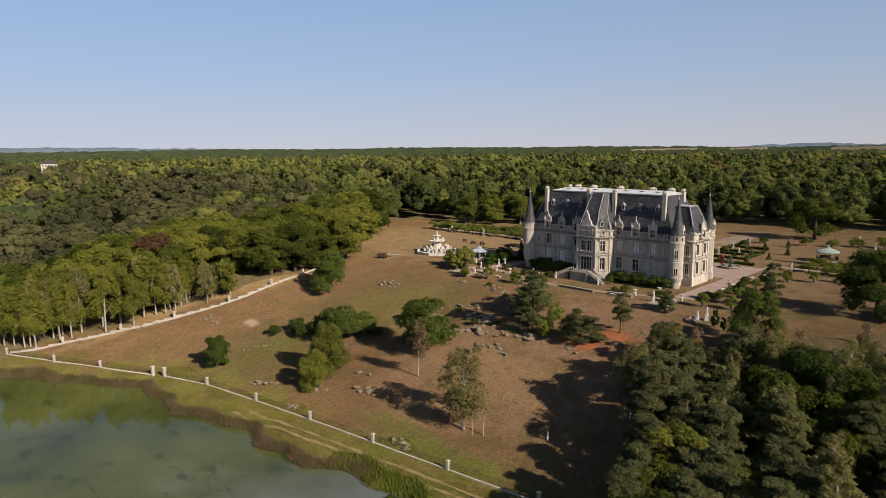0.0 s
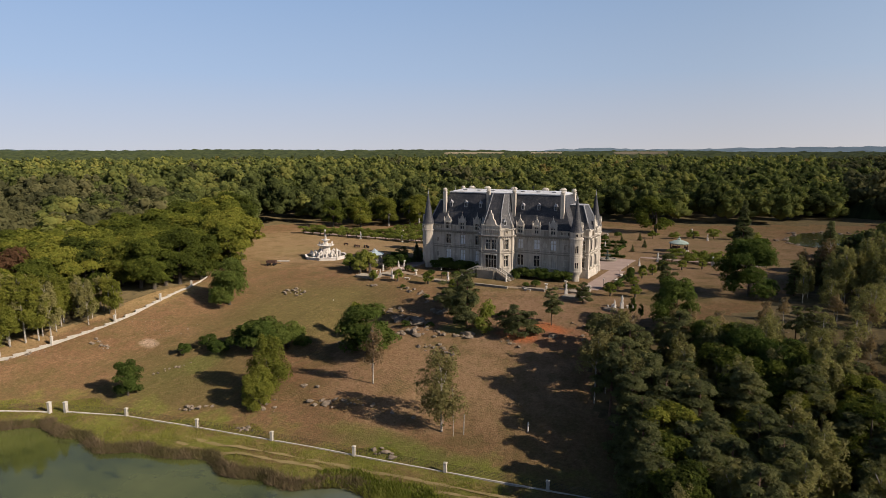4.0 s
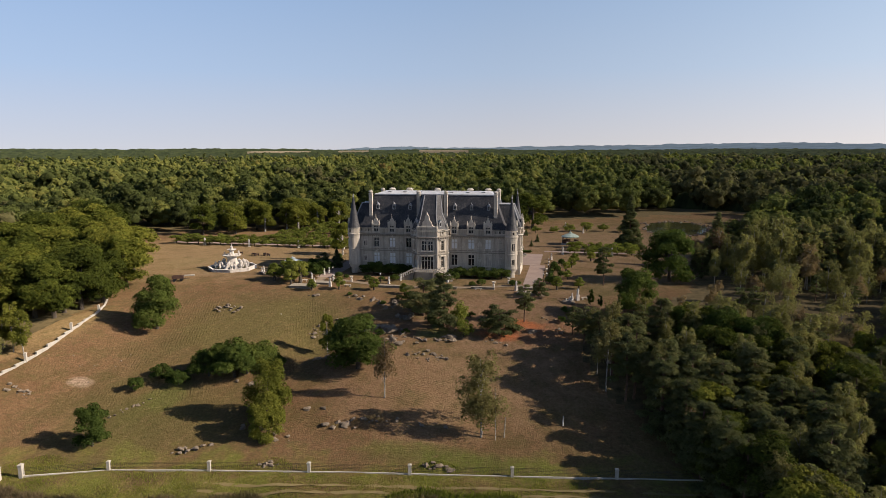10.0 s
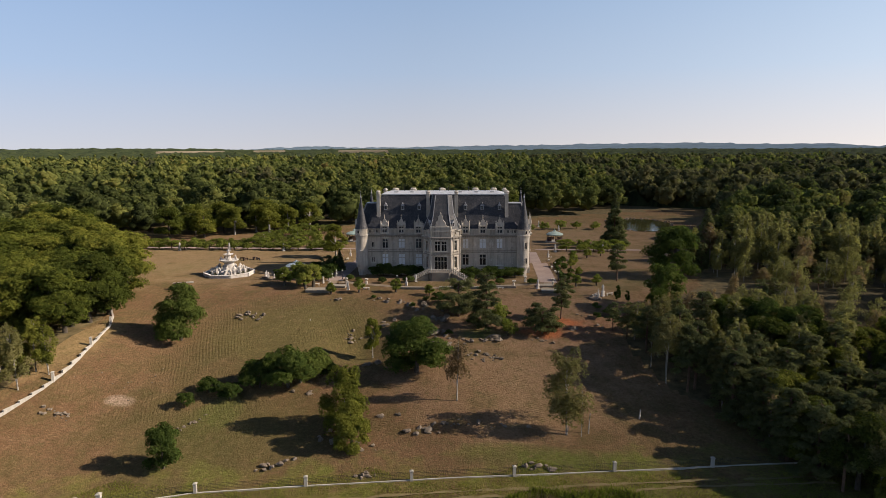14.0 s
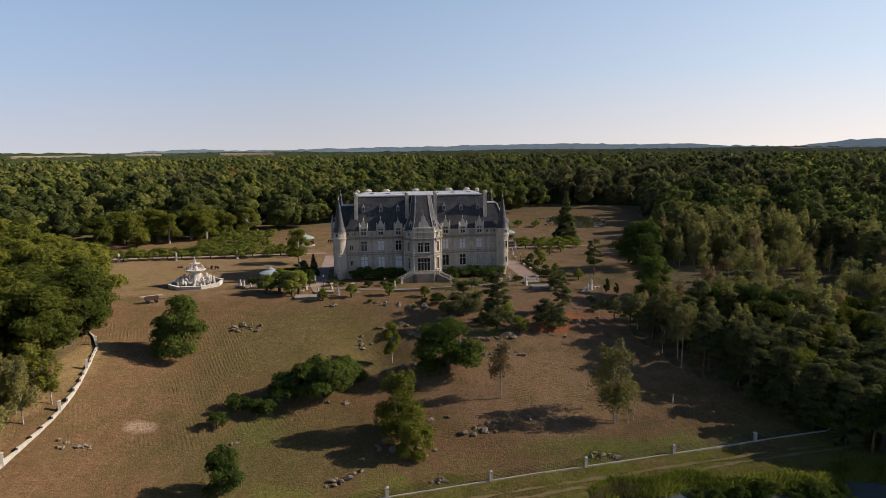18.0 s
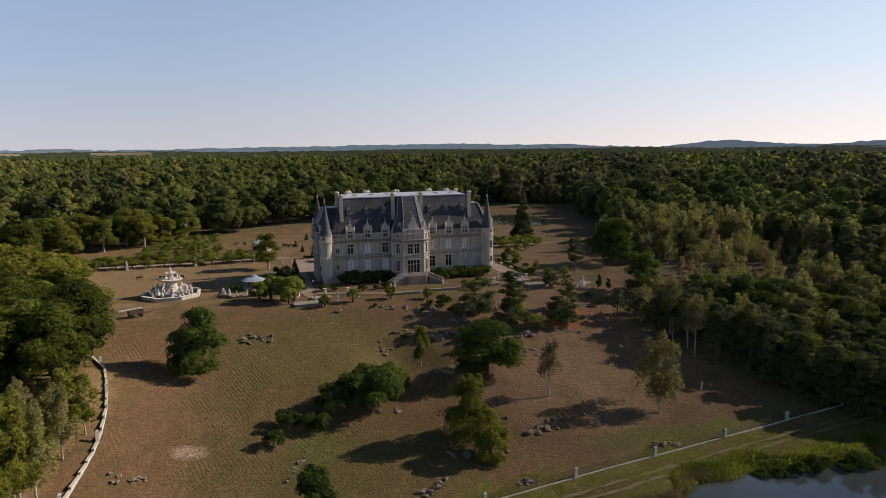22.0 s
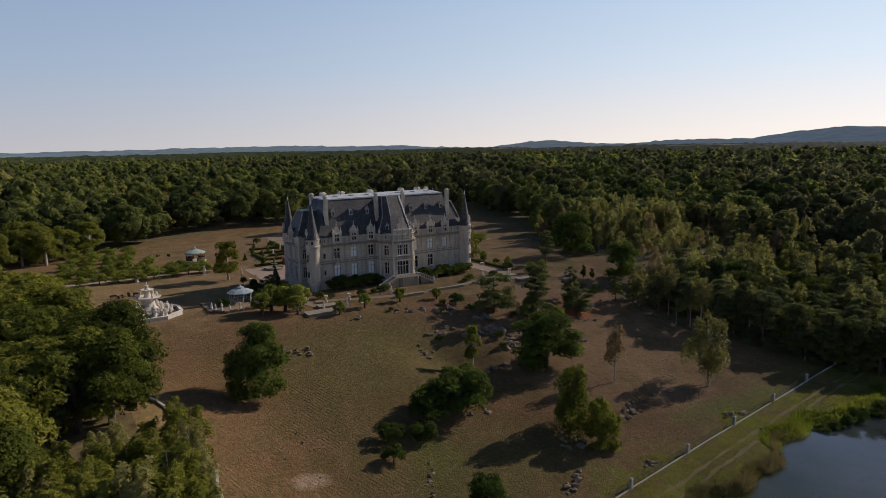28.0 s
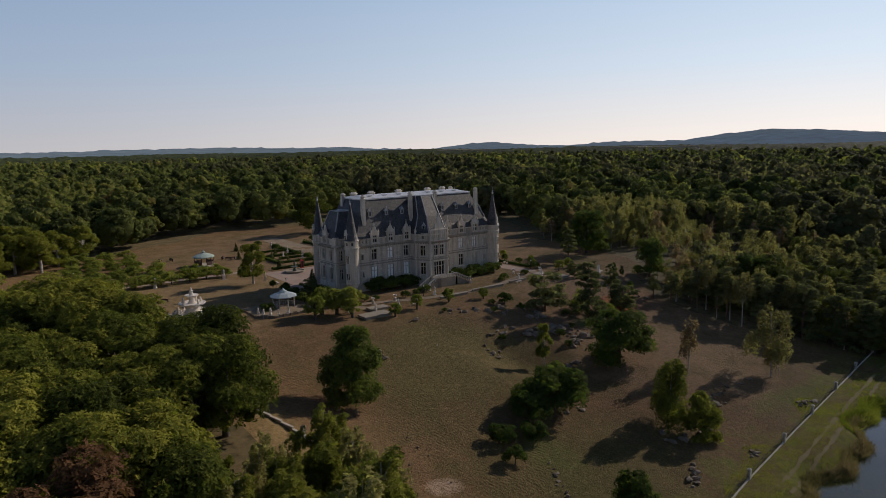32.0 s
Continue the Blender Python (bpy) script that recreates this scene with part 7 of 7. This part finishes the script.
# farm cart on the western lawn
ct = thing("farm_trailer", "dark old farm trailer standing on the lawn", "trailer", m=pose(-66.3, -20.5, ground_z(-66.3, -20.5), 0, 0, 25))
bm = bmesh.new()
box(bm, -1.5, 1.5, -0.75, 0.75, 0.75, 0.9)
for y in (-0.75, 0.69):
    box(bm, -1.5, 1.5, y, y + 0.06, 0.9, 1.5)
box(bm, -1.5, -1.44, -0.69, 0.69, 0.9, 1.5)
box(bm, 1.44, 1.5, -0.69, 0.69, 0.9, 1.5)
part("box_body", bm, TIMBER, ct)
for x in (-0.9, 0.9):
    for y in (-0.85, 0.85):
        bm = bmesh.new()
        lathe(bm, [(0.1, -0.08), (0.38, -0.09), (0.42, 0), (0.38, 0.09), (0.1, 0.08)], 14, m=Matrix.Translation((x, y, 0.42)) @ Matrix.Rotation(math.pi / 2, 4, "X"))
        part("wheel", bm, DARK_METAL, ct)
bm = bmesh.new()
box(bm, 1.5, 3.0, -0.06, 0.06, 0.6, 0.72)
part("drawbar", bm, DARK_METAL, ct)
# pale beam lying on the lawn
bm = bmesh.new()
box(bm, -2.6, 2.6, -0.25, 0.25, 0.05, 0.35)
ob = tagged(part("timber_beam", bm, CONCRETE), "pale long beam lying on the lawn", "beam")
ob.matrix_basis = pose(-68.5, -14.0, ground_z(-68.5, -14), 0, 0, 25)
# dark low seats beyond the fountain
for i, (x, y) in enumerate(((-66, 22), (-64.5, 21), (-62.5, 23), (-60.8, 22.2), (-72, 24), (-47, 84), (-44, 82), (-29, 72), (-27.6, 71), (-30, 74))):
    t = thing("dark_bench", "low dark timber bench on the dry lawn", "bench", "lawn benches", pose(x, y, 0.0, 0, 0, i * 47))
    bm = bmesh.new()
    box(bm, -0.8, 0.8, -0.25, 0.25, 0.42, 0.5)
    box(bm, -0.8, 0.8, 0.2, 0.26, 0.55, 0.9)
    part("seat", bm, TIMBER, t)
    for sx in (-0.7, 0.7):
        bm = bmesh.new()
        box(bm, sx - 0.04, sx + 0.04, -0.22, 0.24, 0, 0.9)
        part("leg_frame", bm, DARK_METAL, t)

# ---- hedges and clipped plants ----
def hedge(name, x0, x1, y0, y1, h, label, seed, dense=22, group="hedges", z=0.0, leaf=None, loose=0.16):
    rng = np.random.default_rng(seed)
    n = int(((x1 - x0) * (y1 - y0) + 2 * h * (x1 - x0 + y1 - y0)) * dense)
    c = rng.random((n, 3)) * [x1 - x0, y1 - y0, h] + [x0, y0, 0]
    face = rng.integers(0, 5, n)
    c[face == 0, 0] = x0
    c[face == 1, 0] = x1
    c[face == 2, 1] = y0
    c[face == 3, 1] = y1
    c[face == 4, 2] = h
    c += rng.normal(0, loose, (n, 3)) * [1, 1, 0.8]
    c[:, 2] = np.clip(c[:, 2] + 0.25 * np.sin(c[:, 0] * 1.3 + seed) * (c[:, 2] > h * 0.7), 0.02, None)
    nrm = rng.standard_normal((n, 3)) * 0.5
    nrm[face == 0, 0] -= 1
    nrm[face == 1, 0] += 1
    nrm[face == 2, 1] -= 1
    nrm[face == 3, 1] += 1
    nrm[face == 4, 2] += 1
    nrm /= np.linalg.norm(nrm, axis=1, keepdims=True)
    t = np.cross(nrm, rng.standard_normal((n, 3)))
    t /= np.linalg.norm(t, axis=1, keepdims=True)
    u = np.cross(nrm, t)
    s = 0.32 * (0.6 + 0.8 * rng.random(n))[:, None]
    v = np.stack([c - t * s * 0.5, c - u * s * 0.4, c + t * s * 0.5, c + u * s * 0.4], 1).reshape(-1, 3)
    lm = mesh_arrays("leaves", v, np.arange(n * 4).reshape(-1, 4), leaf or HEDGE, tint=np.full(n, rng.random() * 0.4))
    th = thing(name, label, "hedge", group, Matrix.Translation((0, 0, z)))
    child("leaves", lm, th)
    bm = bmesh.new()
    box(bm, x0 + 0.15, x1 - 0.15, y0 + 0.15, y1 - 0.15, -0.1, h - 0.2)
    part("inner_core", bm, HEDGE, th)


for x0, x1, y, h in ((-18.2, -6.2, -1.7, 3.3), (6.6, 9.2, -1.6, 2.5), (11.8, 20.2, -2.5, 2.9)):
    for i in range(round((x1 - x0) / 1.7) + 1):
        plant("bush", x0 + 1.7 * i, y + 0.35 * math.sin(i * 2.1), h + 0.4 * math.sin(i * 1.7), "laurel_bush", "dense dark laurel bush against the house wall", "bush", "laurel bank", 1.3)
for i, (x, y, h) in enumerate(((-15.2, -11.6, 1.6), (-7.9, -10.0, 1.7), (-11.4, -10.6, 1.2), (16.0, -12.0, 1.7), (24.1, -11.2, 1.5), (13.8, -13.2, 1.2), (-9.2, -9.4, 1.2), (8.4, -6.5, 2.0), (-24.5, -8.5, 1.6), (-22.0, -9.5, 1.2), (25.4, -10.4, 1.2), (35.1, 8.6, 2.2), (35.2, -3.7, 1.6), (33.4, -6.2, 1.8), (36.2, 3.5, 1.5), (34.0, 14, 2.4), (36, 20, 2.2), (-34, 14, 2.2), (-35, 20, 2.0))):
    plant("ball", x, y, h, "box_bush", "clipped dark green box bush on the lawn", "bush", "clipped bushes", 1.3 if h < 2 else 0.8)
for s in (-1, 1):
    for i, (x, y, h) in enumerate(((8.5, 46.5, 1.9), (14, 46.5, 1.6), (22, 46.5, 2.2), (8.5, 55.5, 2.0), (15, 56, 1.6), (17.5, 63, 2.2), (8.8, 64, 1.7), (13, 71, 2.0), (18, 73, 1.8), (9, 80, 2.2), (15, 82, 2.0), (20.5, 88, 2.4), (11, 92, 2.2), (24.5, 58, 2.0), (26, 70, 2.4))):
        plant("spruce" if i % 3 else "ball", s * x, y, h * (1.25 if i % 3 else 1.0), "parterre_yew", "dark clipped yew cone of the parterre" if i % 3 else "dark clipped yew ball of the parterre", "topiary", "parterre yews", 1.25)
plant("dark_oak", 43.5, -26.0, 3.8, "topiary", "flame-shaped clipped yew on a stem", "topiary", wide=0.5)
plant("dark_oak", 45.6, -27.2, 3.0, "topiary", "flame-shaped clipped yew on a stem", "topiary", wide=0.5)
for s in (-1, 1):
    for i, (x0, x1, y0, y1) in enumerate(((6, 25, 43.4, 44.6), (6, 20, 52, 53), (6, 16, 60, 61), (6, 7, 45, 60), (19, 20, 53, 66), (6, 20, 66, 67), (6, 18, 76, 77), (6, 7, 68, 90))):
        a, b = sorted((s * x0, s * x1))
        hedge("box_hedge", a, b, y0, y1, 0.9, "low clipped box hedge of the parterre", 30 + i, 8, "parterre hedges")
    a, b = sorted((s * 33, s * 33.9))
    hedge("box_hedge", a, b, -4, 18, 0.8, "low clipped box hedge along the drive", 50, 9, "drive hedges")
    for i, x in enumerate(np.arange(40, 110 if s < 0 else 62, 4.6)):
        for y in (43.2, 50.4):
            plant("fruit", s * x, y, TREE_RNG.uniform(3.0, 3.9), "avenue_tree", "small round-headed yellow-green avenue tree", "tree", "avenue trees", 1.5)
    for i, x in enumerate(np.arange(24, 66, 7.0) if s > 0 else ()):
        plant("fruit", s * x, 100 + 6 * math.sin(x), TREE_RNG.uniform(3.0, 4.5), "orchard_tree", "small yellow-green tree before the wood", "tree", "orchard trees", 1.3)
for x, y, h in ((37.5, 12, 2.8), (39, 18, 3.0), (38, 0, 2.6), (41, -12, 3), (35.5, -13.5, 3.2), (40, 26, 3.2), (45, 30, 3.0), (50, 34, 2.8)):
    plant("garden_tree", x, y, h, "ornamental_tree", "small green tree on the side lawn", "tree", "side lawn trees")
for y in (57.5, 64.5, 72.0, 80.0, 88.5, 97.0):
    for x in np.arange(-75 + (y - 57) * 0.1, -53 - (y - 57) * 0.05, 5.2):
        plant("fruit", x + TREE_RNG.uniform(-0.7, 0.7), y + TREE_RNG.uniform(-0.7, 0.7), TREE_RNG.uniform(3.0, 4.2), "orchard_tree", "small yellow-green tree before the wood", "tree", "orchard trees", 1.4)
for x, y, h in ((-86, 91, 12.5), (-79.5, 88.5, 13), (-81, 97, 14), (-74, 97.5, 12), (-92, 82, 12.5), (-99, 88, 14), (-88, 101, 14.5), (-101, 73, 12), (-66, 103, 12.5), (-108, 80, 13.5), (-113, 68, 13)):
    plant("yellow_oak" if x > -95 else "oak", x, y, h, "oak_tree", "yellow-green oak standing before the forest edge", "tree", "north-western grove", 1.05)
plant("low_pine", 31.5, -22.5, 4.6, "pine_tree", "small spreading pine by the walk", wide=0.8)
for i, (x, y, h) in enumerate(((-2.0, -27.5, 1.2), (-5, -31.5, 1.3), (-1.0, -47.5, 1.6), (-3.0, -51.5, 1.3), (4.5, -46, 1.2), (9, -40, 1.4), (-15, -26.5, 1.0), (17, -36, 1.4), (2, -33, 1.6), (1, -28.5, 2.6), (-11.5, -41.5, 1.2), (38, -31, 1.6), (40, -34, 1.8), (37, -36, 1.4))):
    plant("bush", x, y, h, "garden_shrub", "low shrub among the rocks", "shrub", "rock garden shrubs", 1.3)
for i, (x, y, h) in enumerate(((30, -97.2, 2.0), (33, -97.8, 2.4), (36, -98.2, 2.2), (39.5, -98.6, 2.6), (43.5, -99.4, 2.3), (47, -99.8, 2.8), (51, -100, 2.6))):
    plant("bush", x, y, h, "bank_shrub", "dense green shrub at the water's edge", "shrub", "bank shrubs", 1.25)

# ---- reeds and rough grass on the pond bank ----
def blades(name, n, x0, x1, d0, d1, hlo, hhi, label, seed, material, wide=0.1, clump=0.0):
    rng = np.random.default_rng(seed)
    x = x0 + (x1 - x0) * rng.random(n)
    foot = -90.5 + 0.155 * np.clip(x, -80, 90)
    bank = 6 + 10 * ease(40, 70, -x) + 6 * ease(58, 78, -x) + 6 * ease(32, 50, x) + 1.3 * np.sin(x * 0.21) + 0.8 * np.sin(x * 0.53 + 1)
    y = foot - bank - (d0 + (d1 - d0) * rng.random(n))
    z = height(x, y)
    keep = (z > POND_Z - 0.35) & (np.sin(x * 0.37 + 2.3 * np.sin(y * 0.41)) + np.sin(x * 1.13 + y * 0.7) + 1.4 * rng.standard_normal(n) > clump * 4 - 2)
    x, y, z = x[keep], y[keep], z[keep]
    n = len(x)
    tall = rng.random((64, 16))[((x + 90) / 2.6).astype(int) % 64, ((foot[keep] - y) / 1.7).astype(int) % 16]
    h = hlo + (hhi - hlo) * (0.25 + 0.75 * rng.random(n)) * (0.3 + 0.9 * tall)
    a = rng.random(n) * 6.283
    tx, ty = np.cos(a) * wide, np.sin(a) * wide
    lx, ly = rng.normal(0, 0.45, n) * h, rng.normal(0, 0.45, n) * h
    b = np.stack([x, y, z - 0.05], 1)
    t = np.stack([tx, ty, 0 * x], 1)
    top = b + np.stack([lx, ly, h], 1)
    v = np.stack([b - t, b + t, top + t * 0.6, top - t * 0.6], 1).reshape(-1, 3)
    me = mesh_arrays(name, v, np.arange(n * 4).reshape(-1, 4), material, tint=np.clip(0.35 * rng.random(n) + 0.9 * tall, 0, 1))
    tagged(new(name, me), label, "grass", kind="stuff")


blades("reed_bed", 70000, -80, 24, 3.0, 6.2, 0.4, 1.15, "tawny reeds and sedge along the pond edge", 1, REED, 0.035, 0.25)
blades("bank_grass", 90000, -80, 75, -6.0, 4.5, 0.08, 0.28, "rough green grass on the pond bank", 2, SEDGE, 0.03, 0.3)
blades("waterside_herbs", 16000, 15, 70, 1.5, 5.5, 0.4, 1.1, "bright green waterside herbs", 3, SEDGE, 0.06, 0.2)


# ---- white house far in the western forest ----
wh = thing("white_house", "white villa with slate roof in a forest clearing", "house", m=pose(-845, 70, 11, 0, 0, 78))
bm = bmesh.new()
box(bm, -9, 9, -4, 4, -14, 9.5)
part("wall", bm, WHITE_STONE, wh)
bm = bmesh.new()
loft(bm, [[(-9.5, -4.5, 9.5), (9.5, -4.5, 9.5), (9.5, 4.5, 9.5), (-9.5, 4.5, 9.5)], [(-7.5, -0.4, 13.5), (7.5, -0.4, 13.5), (7.5, 0.4, 13.5), (-7.5, 0.4, 13.5)]])
part("roof", bm, SLATE, wh)
for x in (-6.5, -3.2, 0, 3.2, 6.5):
    for z in (2.5, 6.2):
        bm = bmesh.new()
        box(bm, x - 0.6, x + 0.6, -4.06, -3.9, z, z + 1.9)
        part("window", bm, GLASS, wh)
